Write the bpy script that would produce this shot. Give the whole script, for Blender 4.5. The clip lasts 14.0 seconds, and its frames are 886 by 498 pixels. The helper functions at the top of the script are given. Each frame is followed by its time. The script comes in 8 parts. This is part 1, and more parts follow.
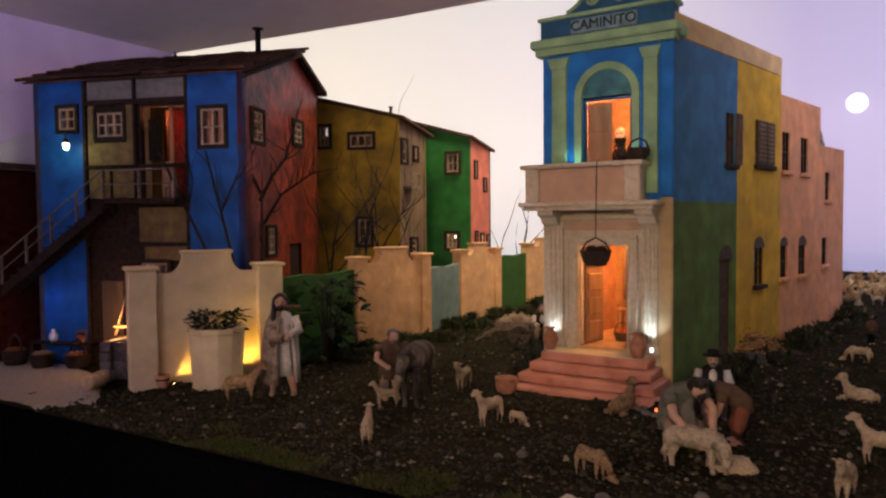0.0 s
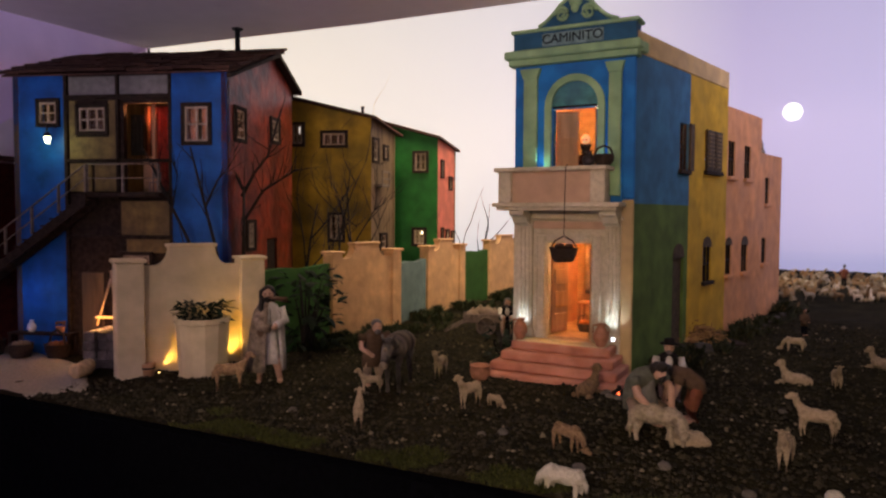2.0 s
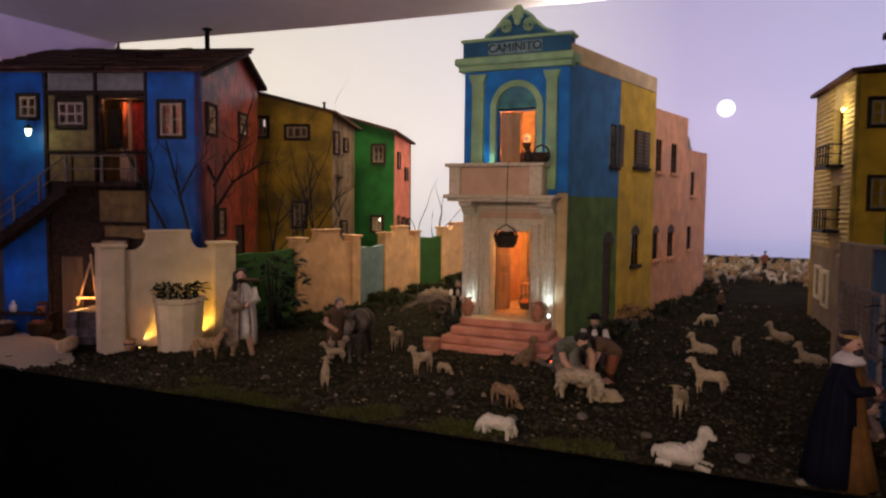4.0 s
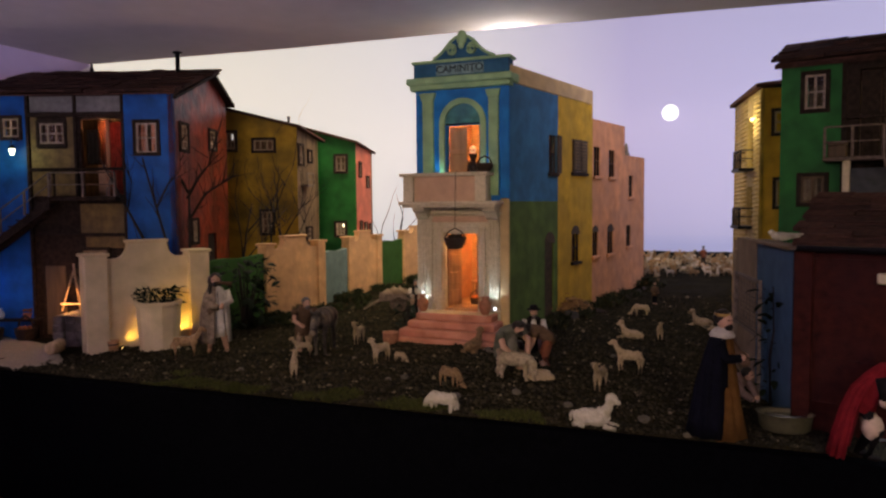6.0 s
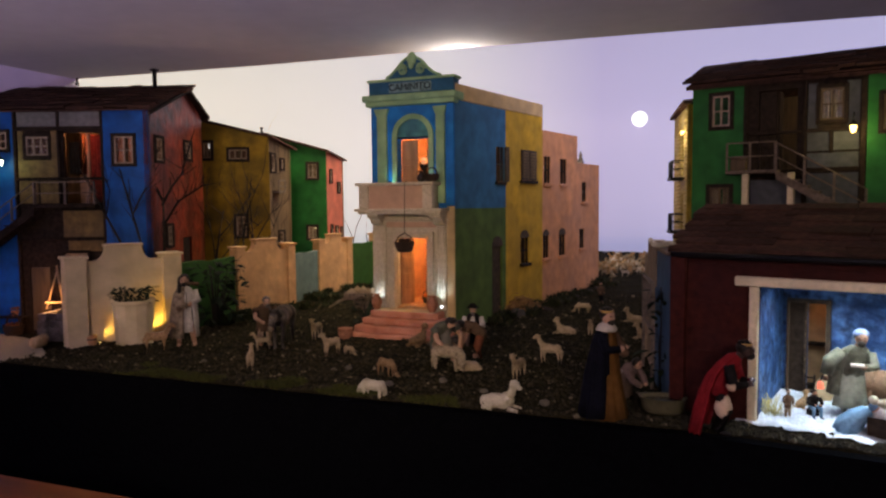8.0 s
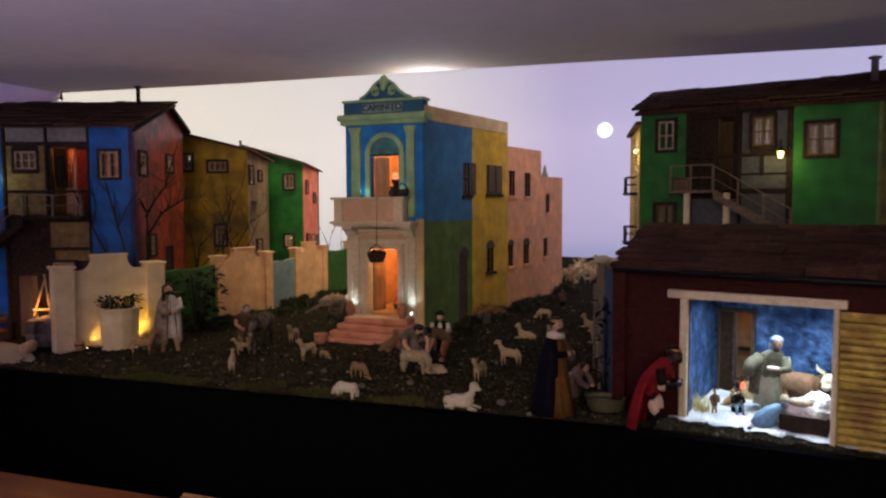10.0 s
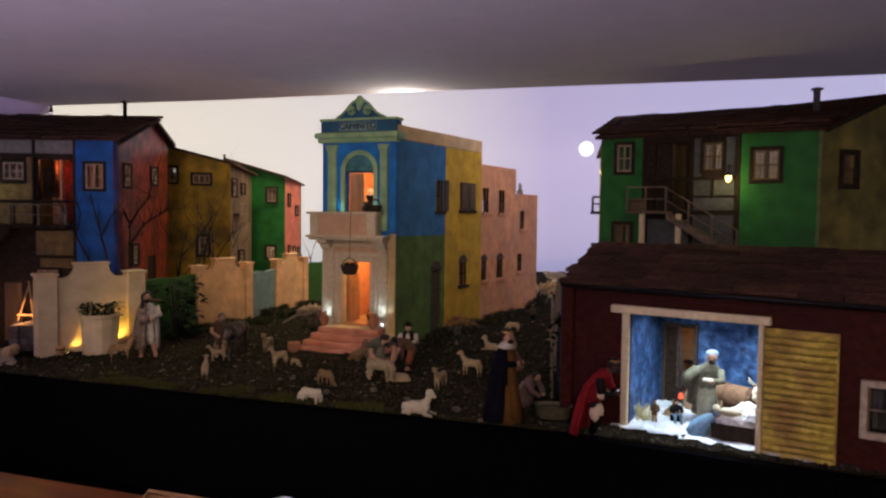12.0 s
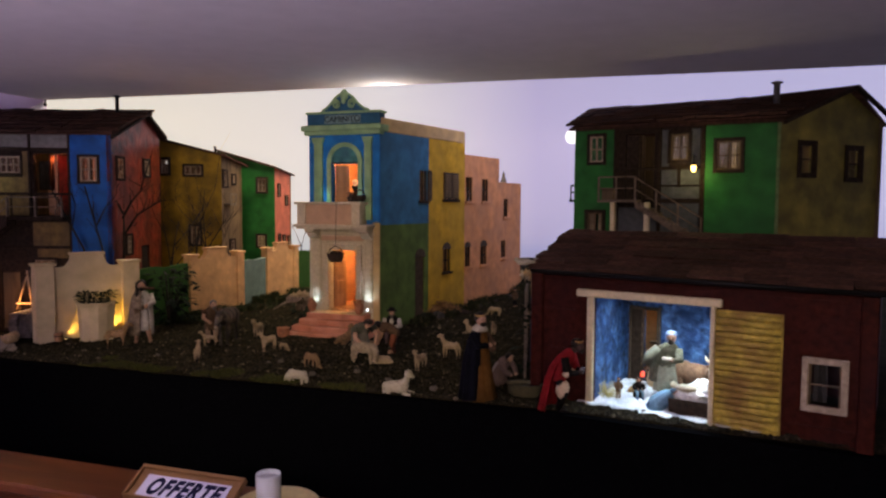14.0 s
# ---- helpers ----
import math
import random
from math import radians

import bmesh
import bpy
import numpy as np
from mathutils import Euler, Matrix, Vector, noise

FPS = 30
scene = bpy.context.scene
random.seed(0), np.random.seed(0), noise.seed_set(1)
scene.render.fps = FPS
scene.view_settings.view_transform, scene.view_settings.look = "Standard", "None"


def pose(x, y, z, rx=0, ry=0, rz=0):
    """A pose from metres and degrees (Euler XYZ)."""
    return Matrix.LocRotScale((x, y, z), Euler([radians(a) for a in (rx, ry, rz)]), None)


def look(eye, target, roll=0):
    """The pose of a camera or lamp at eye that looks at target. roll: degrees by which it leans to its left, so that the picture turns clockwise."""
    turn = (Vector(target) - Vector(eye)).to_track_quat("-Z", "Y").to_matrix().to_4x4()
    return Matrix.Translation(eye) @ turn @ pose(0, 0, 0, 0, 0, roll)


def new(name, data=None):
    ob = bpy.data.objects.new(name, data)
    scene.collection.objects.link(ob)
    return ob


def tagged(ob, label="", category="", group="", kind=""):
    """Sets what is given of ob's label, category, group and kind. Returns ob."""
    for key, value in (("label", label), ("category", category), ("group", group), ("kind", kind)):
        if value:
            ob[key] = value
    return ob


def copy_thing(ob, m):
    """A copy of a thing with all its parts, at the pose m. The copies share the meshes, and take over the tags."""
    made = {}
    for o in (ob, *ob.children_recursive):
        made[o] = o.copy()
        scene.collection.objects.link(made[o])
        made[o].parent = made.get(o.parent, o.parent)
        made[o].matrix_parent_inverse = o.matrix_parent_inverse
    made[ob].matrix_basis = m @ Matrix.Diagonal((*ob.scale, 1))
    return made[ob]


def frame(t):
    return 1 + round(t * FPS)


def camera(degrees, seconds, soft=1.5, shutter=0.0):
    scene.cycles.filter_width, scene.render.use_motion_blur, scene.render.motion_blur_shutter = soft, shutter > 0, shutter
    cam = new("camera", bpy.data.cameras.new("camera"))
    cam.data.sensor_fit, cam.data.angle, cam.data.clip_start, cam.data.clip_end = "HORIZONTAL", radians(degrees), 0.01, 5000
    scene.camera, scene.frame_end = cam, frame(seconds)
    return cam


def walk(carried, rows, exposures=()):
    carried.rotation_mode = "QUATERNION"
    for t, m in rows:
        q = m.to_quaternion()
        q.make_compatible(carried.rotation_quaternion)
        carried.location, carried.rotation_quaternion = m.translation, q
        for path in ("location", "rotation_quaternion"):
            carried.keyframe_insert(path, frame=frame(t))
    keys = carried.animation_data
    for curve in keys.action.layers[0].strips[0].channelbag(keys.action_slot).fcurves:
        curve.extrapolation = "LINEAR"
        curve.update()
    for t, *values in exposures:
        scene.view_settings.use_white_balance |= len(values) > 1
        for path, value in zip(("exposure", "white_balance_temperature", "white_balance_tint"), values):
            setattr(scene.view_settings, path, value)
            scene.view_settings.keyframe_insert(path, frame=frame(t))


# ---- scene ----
cam = camera(64.5, 14.0, soft=2.4)
PATH = [
    (0, (0.028, 0.01, 1.506), (-0.994, 1.727, 1.427), -0.5),
    (0.5, (0.025, -0.002, 1.503), (-0.987, 1.721, 1.43), -0.5),
    (1, (0.018, -0.031, 1.505), (-0.972, 1.705, 1.432), -0.4),
    (1.5, (0.008, -0.091, 1.508), (-0.934, 1.671, 1.428), -0.1),
    (2, (0.01, -0.167, 1.515), (-0.879, 1.623, 1.422), 0.3),
    (2.5, (0.031, -0.23, 1.521), (-0.822, 1.576, 1.416), 0.3),
    (3, (0.061, -0.291, 1.527), (-0.763, 1.528, 1.41), 0.5),
    (5.5, (0.254, -0.6, 1.539), (-0.457, 1.264, 1.403), -0.2),
    (6, (0.299, -0.658, 1.55), (-0.396, 1.212, 1.423), -0.5),
    (6.5, (0.384, -0.701, 1.561), (-0.316, 1.169, 1.445), -0.5),
    (7, (0.481, -0.73, 1.564), (-0.233, 1.135, 1.45), -0.5),
    (7.5, (0.555, -0.774, 1.569), (-0.158, 1.091, 1.45), -0.4),
    (8, (0.601, -0.829, 1.584), (-0.097, 1.041, 1.454), -0.5),
    (10.5, (0.748, -1.052, 1.649), (0.123, 0.844, 1.527), -0.1),
    (11, (0.806, -1.067, 1.652), (0.174, 0.828, 1.548), 0.3),
    (11.5, (0.849, -1.083, 1.657), (0.216, 0.813, 1.565), 0.5),
    (12, (0.864, -1.119, 1.657), (0.244, 0.78, 1.567), 0.7),
    (12.5, (0.875, -1.16, 1.655), (0.267, 0.743, 1.555), 0.7),
    (13, (0.899, -1.192, 1.654), (0.295, 0.711, 1.542), 0.5),
    (13.5, (0.935, -1.216, 1.662), (0.329, 0.687, 1.539), 0.4),
    (14, (0.976, -1.233, 1.673), (0.367, 0.668, 1.544), 0.3),
]
walk(cam, [(t, look(eye, target, roll)) for t, eye, target, roll in PATH], [(0.0, 0.06, 6500, 10), (2.5, -0.02, 6480, 10), (5.5, -0.14, 6360, 7), (14.0, -0.20, 6330, 7)])

# ---- world, exposure, large lights ----
world = bpy.data.worlds.new("dim_hall")
scene.world = world
world.use_nodes = True
world.node_tree.nodes["Background"].inputs[0].default_value = (0.48, 0.43, 0.46, 1)
world.node_tree.nodes["Background"].inputs[1].default_value = 0.02


def lamp(name, kind, m, watts, colour, size=0.02, size_y=None, spot=None, spread=None, label="", cat="lamp"):
    d = bpy.data.lights.new(name, kind)
    d.energy, d.color = watts, colour
    if kind == "AREA":
        d.size = size
        if spread:
            d.spread = radians(spread)
        if size_y:
            d.shape, d.size_y = "RECTANGLE", size_y
    else:
        d.shadow_soft_size = size
    if kind == "SPOT":
        d.spot_size, d.spot_blend = radians(spot), 0.6
    ob = new(name, d)
    ob.matrix_basis = m
    return tagged(ob, label, cat)


# Strip lights hidden above the rear edge of the false ceiling: warm on one side, violet on the other
lamp("strip_light", "AREA", look((-1.3, 2.95, 2.78), (-1.6, 3.6, 1.6)), 50, (1.0, 0.80, 0.58), 1.8, 0.12, label="warm strip light hidden above the ceiling edge")
# Spot lamps under the ceiling board, behind the visitor
lamp("ceiling_spot", "SPOT", look((-0.5, -2.6, 2.2), (-0.80, 2.1, 1.55)), 222, (1.0, 0.76, 0.47), 0.22, spot=37, label="warm spot lamp under the ceiling board")
lamp("ceiling_spot", "SPOT", look((1.5, -2.6, 2.2), (0.5, 2.2, 1.50)), 116, (1.0, 0.76, 0.47), 0.22, spot=40, label="warm spot lamp under the ceiling board")
# Unseen light added to brighten the ceiling board; stands for hall ambience
lamp("hall_light", "AREA", look((-0.2, -3.2, 0.5), (-0.5, -2.6, 2.3)), 225, (0.84, 0.69, 1.0), 3.0, 0.6, spread=118, label="unseen violet fill light brightening the ceiling board")
lamp("hall_light", "AREA", look((0.5, -5.5, 2.2), (0.3, 0.5, 2.15)), 5, (0.74, 0.62, 1.0), 3.0, 0.5, label="dim violet light at the back of the hall")
lamp("strip_light", "AREA", look((0.9, 2.95, 2.78), (0.7, 4.0, 1.6)), 28, (0.72, 0.66, 1.0), 2.4, 0.12, label="violet strip light hidden above the ceiling edge")

# Added spot imitating strip light that spills onto the side wall
lamp("strip_light", "SPOT", look((-2.15, 3.16, 2.875), (-2.78, 2.0, 2.05)), 16, (1.0, 0.86, 0.80), 0.03, spot=40, label="added spot standing for the strip light's spill on the side wall")

# ---- materials ----
MATS = {}


def material(name, colour, rough=0.8, var=0.25, scale=30.0, bump=0.15, metal=0.0, stain=None, stain_scale=6.0, stain_amount=0.5, spec=0.22, isl=0.0, grain=None):
    """Base colour varied at two scales by noise, with a second, staining colour, and fine relief."""
    if name in MATS:
        return MATS[name]
    m = bpy.data.materials.new(name)
    m.use_nodes = True
    nt = m.node_tree
    N, L = nt.nodes, nt.links
    b = N["Principled BSDF"]
    b.inputs["Roughness"].default_value, b.inputs["Metallic"].default_value = rough, metal
    b.inputs["Specular IOR Level"].default_value = spec
    tc = N.new("ShaderNodeTexCoord")
    src = tc.outputs["Object"]
    if grain:
        mp = N.new("ShaderNodeMapping")
        mp.inputs["Scale"].default_value = grain
        L.new(src, mp.inputs[0])
        src = mp.outputs[0]
    n1, n2 = N.new("ShaderNodeTexNoise"), N.new("ShaderNodeTexNoise")
    n1.inputs["Scale"].default_value, n1.inputs["Detail"].default_value = scale, 6
    n2.inputs["Scale"].default_value, n2.inputs["Detail"].default_value = stain_scale, 4
    L.new(src, n1.inputs["Vector"]), L.new(src, n2.inputs["Vector"])
    r1 = N.new("ShaderNodeValToRGB")
    r1.color_ramp.elements[0].position, r1.color_ramp.elements[1].position = 0.3, 0.7
    lo, hi = [max(0, c * (1 - var)) for c in colour], [min(1, c * (1 + var)) for c in colour]
    r1.color_ramp.elements[0].color, r1.color_ramp.elements[1].color = (*lo, 1), (*hi, 1)
    L.new(n1.outputs["Fac"], r1.inputs[0])
    out = r1.outputs[0]
    if stain:
        r2 = N.new("ShaderNodeValToRGB")
        r2.color_ramp.elements[0].position, r2.color_ramp.elements[1].position = 0.42, 0.68
        r2.color_ramp.elements[0].color, r2.color_ramp.elements[1].color = (0, 0, 0, 1), (stain_amount,) * 3 + (1,)
        L.new(n2.outputs["Fac"], r2.inputs[0])
        mx = N.new("ShaderNodeMix")
        mx.data_type = "RGBA"
        L.new(r2.outputs[0], mx.inputs[0]), L.new(out, mx.inputs[6])
        mx.inputs[7].default_value = (*stain, 1)
        out = mx.outputs[2]
    if isl:
        oi = N.new("ShaderNodeObjectInfo")
        mr = N.new("ShaderNodeMapRange")
        mr.inputs[3].default_value, mr.inputs[4].default_value = 1 - isl, 1 + isl
        L.new(oi.outputs["Random"], mr.inputs[0])
        mm = N.new("ShaderNodeMix")
        mm.data_type, mm.blend_type = "RGBA", "MULTIPLY"
        mm.inputs[0].default_value = 1
        L.new(out, mm.inputs[6]), L.new(mr.outputs[0], mm.inputs[7])
        out = mm.outputs[2]
    L.new(out, b.inputs["Base Color"])
    if bump:
        bp = N.new("ShaderNodeBump")
        bp.inputs["Strength"].default_value, bp.inputs["Distance"].default_value = bump, 0.01
        L.new(n1.outputs["Fac"], bp.inputs["Height"]), L.new(bp.outputs[0], b.inputs["Normal"])
    MATS[name] = m
    return m


def per_island(name, c0, c1, pale=None):
    m = bpy.data.materials.new(name)
    m.use_nodes = True
    N, L = m.node_tree.nodes, m.node_tree.links
    bs = N["Principled BSDF"]
    bs.inputs["Roughness"].default_value, bs.inputs["Specular IOR Level"].default_value = .9, .1
    g, r = N.new("ShaderNodeNewGeometry"), N.new("ShaderNodeValToRGB")
    L.new(g.outputs["Random Per Island"], r.inputs[0]), L.new(r.outputs[0], bs.inputs["Base Color"])
    e = r.color_ramp.elements
    e[0].color, e[1].color = (*c0, 1), (*c1, 1)
    if pale:
        e[1].position = .95
        k = e.new(.99)
        k.color = (*pale, 1)
    return m


def emitter(name, colour, strength):
    m = bpy.data.materials.new(name)
    m.use_nodes = True
    b = m.node_tree.nodes["Principled BSDF"]
    b.inputs["Base Color"].default_value = (*colour, 1)
    b.inputs["Emission Color"].default_value, b.inputs["Emission Strength"].default_value = (*colour, 1), strength
    return m


def glass(name, tint=(0.9, 0.93, 0.95), rough=0.05):
    m = bpy.data.materials.new(name)
    m.use_nodes = True
    b = m.node_tree.nodes["Principled BSDF"]
    b.inputs["Base Color"].default_value, b.inputs["Roughness"].default_value = (*tint, 1), rough
    b.inputs["Transmission Weight"].default_value, b.inputs["IOR"].default_value = 1.0, 1.2
    return m


BLUE = material("blue_paint", (0.006, 0.084, 0.31), 0.45, 0.4, 14, 0.15, stain=(0.006, 0.045, 0.16), stain_amount=0.6)
RED = material("brick_red_paint", (0.178, 0.029, 0.012), 0.32, 0.6, 22, 0.50, spec=0.22, stain=(0.044, 0.011, 0.007), stain_amount=0.95, stain_scale=8)
OCHRE = material("ochre_paint", (0.35, 0.215, 0.012), 0.6, 0.4, 11, 0.22, stain=(0.060, 0.048, 0.010), stain_amount=0.85, stain_scale=5)
GREEN = material("green_paint", (0.019, 0.132, 0.020), 0.55, 0.3, 14, 0.15, stain=(0.01, 0.08, 0.015), stain_amount=0.5)
SALMON = material("salmon_paint", (0.55, 0.16, 0.09), 0.65, 0.25, 14, 0.15, stain=(0.35, 0.12, 0.06), stain_amount=0.5)
BROWN = material("brown_boards", (0.15, 0.10, 0.05), 0.75, 0.4, 50, 0.3, stain=(0.06, 0.045, 0.03), stain_amount=0.7, grain=(1, 1, 0.15))
OLIVE = material("olive_boards", (0.20, 0.165, 0.034), 0.7, 0.35, 14, 0.22, stain=(0.05, 0.05, 0.02), stain_amount=0.7)
SLATE = material("slate_grey_panel", (0.075, 0.078, 0.08), 0.7, 0.25, 40, 0.15, stain=(0.06, 0.06, 0.065), stain_amount=0.6)
GREYW = material("grey_white_panel", (0.19, 0.18, 0.15), 0.7, 0.25, 40, 0.15, stain=(0.10, 0.095, 0.075), stain_amount=0.6)
YPAN = material("yellowed_panel", (0.17, 0.115, 0.034), 0.6, 0.4, 30, 0.2, stain=(0.06, 0.042, 0.022), stain_amount=0.6)
DARKW = material("dark_timber", (0.030, 0.020, 0.014), 0.7, 0.4, 60, 0.3, spec=0.06)
GREYT = material("grey_timber", (0.16, 0.125, 0.095), 0.75, 0.35, 60, 0.3)
ROOF = material("dark_red_shingle", (0.068, 0.032, 0.021), 0.75, 0.5, 60, 0.5, spec=0.08, stain=(0.024, 0.014, 0.010), stain_amount=0.7, isl=0.35)
CREAM = material("cream_plaster", (0.60, 0.475, 0.265), 0.85, 0.16, 14, 0.22, stain=(0.42, 0.33, 0.22), stain_amount=0.5)
STONE = material("weathered_cast_stone", (0.56, 0.46, 0.31), 0.85, 0.14, 60, 0.6, stain=(0.36, 0.29, 0.18), stain_amount=0.6)
PEACH = material("peach_plaster", (0.50, 0.31, 0.19), 0.85, 0.15, 18, 0.22, stain=(0.38, 0.24, 0.15), stain_amount=0.5)
FENCE = material("peach_fence_plaster", (0.66, 0.39, 0.165), 0.85, 0.2, 18, 0.4, stain=(0.44, 0.27, 0.13), stain_amount=0.5)
TEAL = material("teal_plaster", (0.16, 0.23, 0.19), 0.85, 0.2, 18, 0.22, stain=(0.10, 0.15, 0.12), stain_amount=0.5)
GFENCE = material("green_fence_plaster", (0.036, 0.098, 0.016), 0.85, 0.2, 18, 0.22, stain=(0.03, 0.09, 0.02), stain_amount=0.5)
CBLUE = material("facade_blue", (0.036, 0.130, 0.235), 0.8, 0.25, 16, 0.22, stain=(0.03, 0.09, 0.16), stain_amount=0.6)
CBLUE2 = material("bright_facade_blue", (0.015, 0.15, 0.40), 0.75, 0.25, 16, 0.22, stain=(0.02, 0.08, 0.25), stain_amount=0.5)
CNAVY = material("navy_frieze", (0.02, 0.075, 0.13), 0.8, 0.3, 16, 0.22)
CGREEN = material("sage_green_trim", (0.27, 0.39, 0.19), 0.8, 0.2, 16, 0.22, stain=(0.12, 0.22, 0.13), stain_amount=0.6)
CDGREEN = material("moss_green_plaster", (0.082, 0.130, 0.030), 0.85, 0.25, 16, 0.26, stain=(0.05, 0.07, 0.02), stain_amount=0.6)
CYEL = material("mustard_plaster", (0.45, 0.265, 0.018), 0.85, 0.25, 16, 0.26, stain=(0.30, 0.19, 0.03), stain_amount=0.5)
CPINK = material("terracotta_pink_plaster", (0.55, 0.245, 0.105), 0.85, 0.22, 16, 0.26, stain=(0.38, 0.20, 0.12), stain_amount=0.6)
CSAND = material("sand_plaster", (0.46, 0.31, 0.135), 0.85, 0.18, 16, 0.26, stain=(0.30, 0.21, 0.12), stain_amount=0.5)
STEP = material("terracotta_steps", (0.42, 0.16, 0.09), 0.8, 0.2, 16, 0.19, stain=(0.52, 0.25, 0.16), stain_amount=0.7, stain_scale=14)
TERRA = material("terracotta_pot", (0.33, 0.14, 0.075), 0.8, 0.2, 60, 0.2)
MAROON = material("maroon_planks", (0.042, 0.0080, 0.0045), 0.6, 0.5, 40, 0.3, spec=0.08, stain=(0.03, 0.008, 0.007), stain_amount=0.7, isl=0.12)
WHITEW = material("cream_painted_wood", (0.72, 0.60, 0.36), 0.6, 0.15, 60, 0.2, stain=(0.42, 0.36, 0.25), stain_amount=0.5)
SHUT = material("yellow_corrugated_metal", (0.53, 0.40, 0.075), 0.42, 0.4, 45, 0.35, stain=(0.24, 0.13, 0.04), stain_amount=0.85, stain_scale=12)
DBLUE = material("dusty_blue_plaster", (0.050, 0.098, 0.15), 0.8, 0.2, 16, 0.22)
YELC = material("yellow_corrugated_wall", (0.55, 0.41, 0.15), 0.6, 0.25, 45, 0.2, stain=(0.3, 0.2, 0.04), stain_amount=0.5)
TANP = material("tan_plaster", (0.25, 0.185, 0.115), 0.85, 0.25, 16, 0.22, stain=(0.15, 0.11, 0.07), stain_amount=0.5)
SOIL = material("dark_gravel_soil", (0.022, 0.0178, 0.0082), 0.95, 0.5, 90, 0.9, spec=0.03, stain=(0.009, 0.0078, 0.004), stain_scale=9, stain_amount=0.8)
SAND = material("pale_sand", (0.31, 0.26, 0.18), 0.95, 0.2, 90, 0.4)
CLOTH = material("black_cloth", (0.0025, 0.0025, 0.003), 1.0, 0.4, 60, 0.3, spec=0.0)
CEIL = material("grey_ceiling_board", (0.57, 0.53, 0.52), 0.9, 0.04, 10, 0.05)
SIDEW = material("violet_painted_board", (0.84, 0.70, 0.97), 0.9, 0.06, 8, 0.05)
HALL = material("hall_wall", (0.25, 0.23, 0.24), 0.9, 0.1, 10, 0.05)
ROOMP = material("warm_room_plaster", (0.42, 0.25, 0.12), 0.9, 0.2, 30, 0.2)
IRON = material("black_iron", (0.012, 0.012, 0.013), 0.5, 0.3, 60, 0.1, metal=0.5)
PLANT = material("dark_leaves", (0.009, 0.015, 0.006), 0.65, 0.4, 60, 0.2, isl=0.3, spec=0.07)
TWIG = material("bare_twig", (0.018, 0.013, 0.010), 0.8, 0.3, 60, 0.3)
WINF = material("weathered_window_wood", (0.32, 0.24, 0.16), 0.7, 0.25, 60, 0.2)
DARKB = material("dark_brown_louvres", (0.060, 0.040, 0.024), 0.75, 0.35, 50, 0.3)
CURT2 = material("pale_curtain", (0.32, 0.25, 0.17), 0.9, 0.2, 40, 0.2)
CURT = material("brown_curtain", (0.15, 0.08, 0.045), 0.9, 0.2, 40, 0.2)
DARKIN = material("dark_interior", (0.03, 0.025, 0.022), 0.9, 0.3, 30, 0.1)
PANE = glass("window_pane")
WOOL = material("cream_wool", (0.35, 0.26, 0.15), 0.95, 0.28, 110, 0.7, isl=0.2, stain=(0.34, 0.24, 0.13), stain_amount=0.5)
WOOLW = material("white_wool", (0.50, 0.44, 0.31), 0.95, 0.12, 110, 0.7)
WOOLT = material("tan_wool", (0.28, 0.17, 0.08), 0.95, 0.4, 110, 1.0, isl=0.35)
LAMPW = emitter("lamp_glow", (1.0, 0.95, 0.62), 6)
LAMPO = emitter("amber_lamp_glow", (1.0, 0.66, 0.22), 6)

# ---- mesh helpers ----


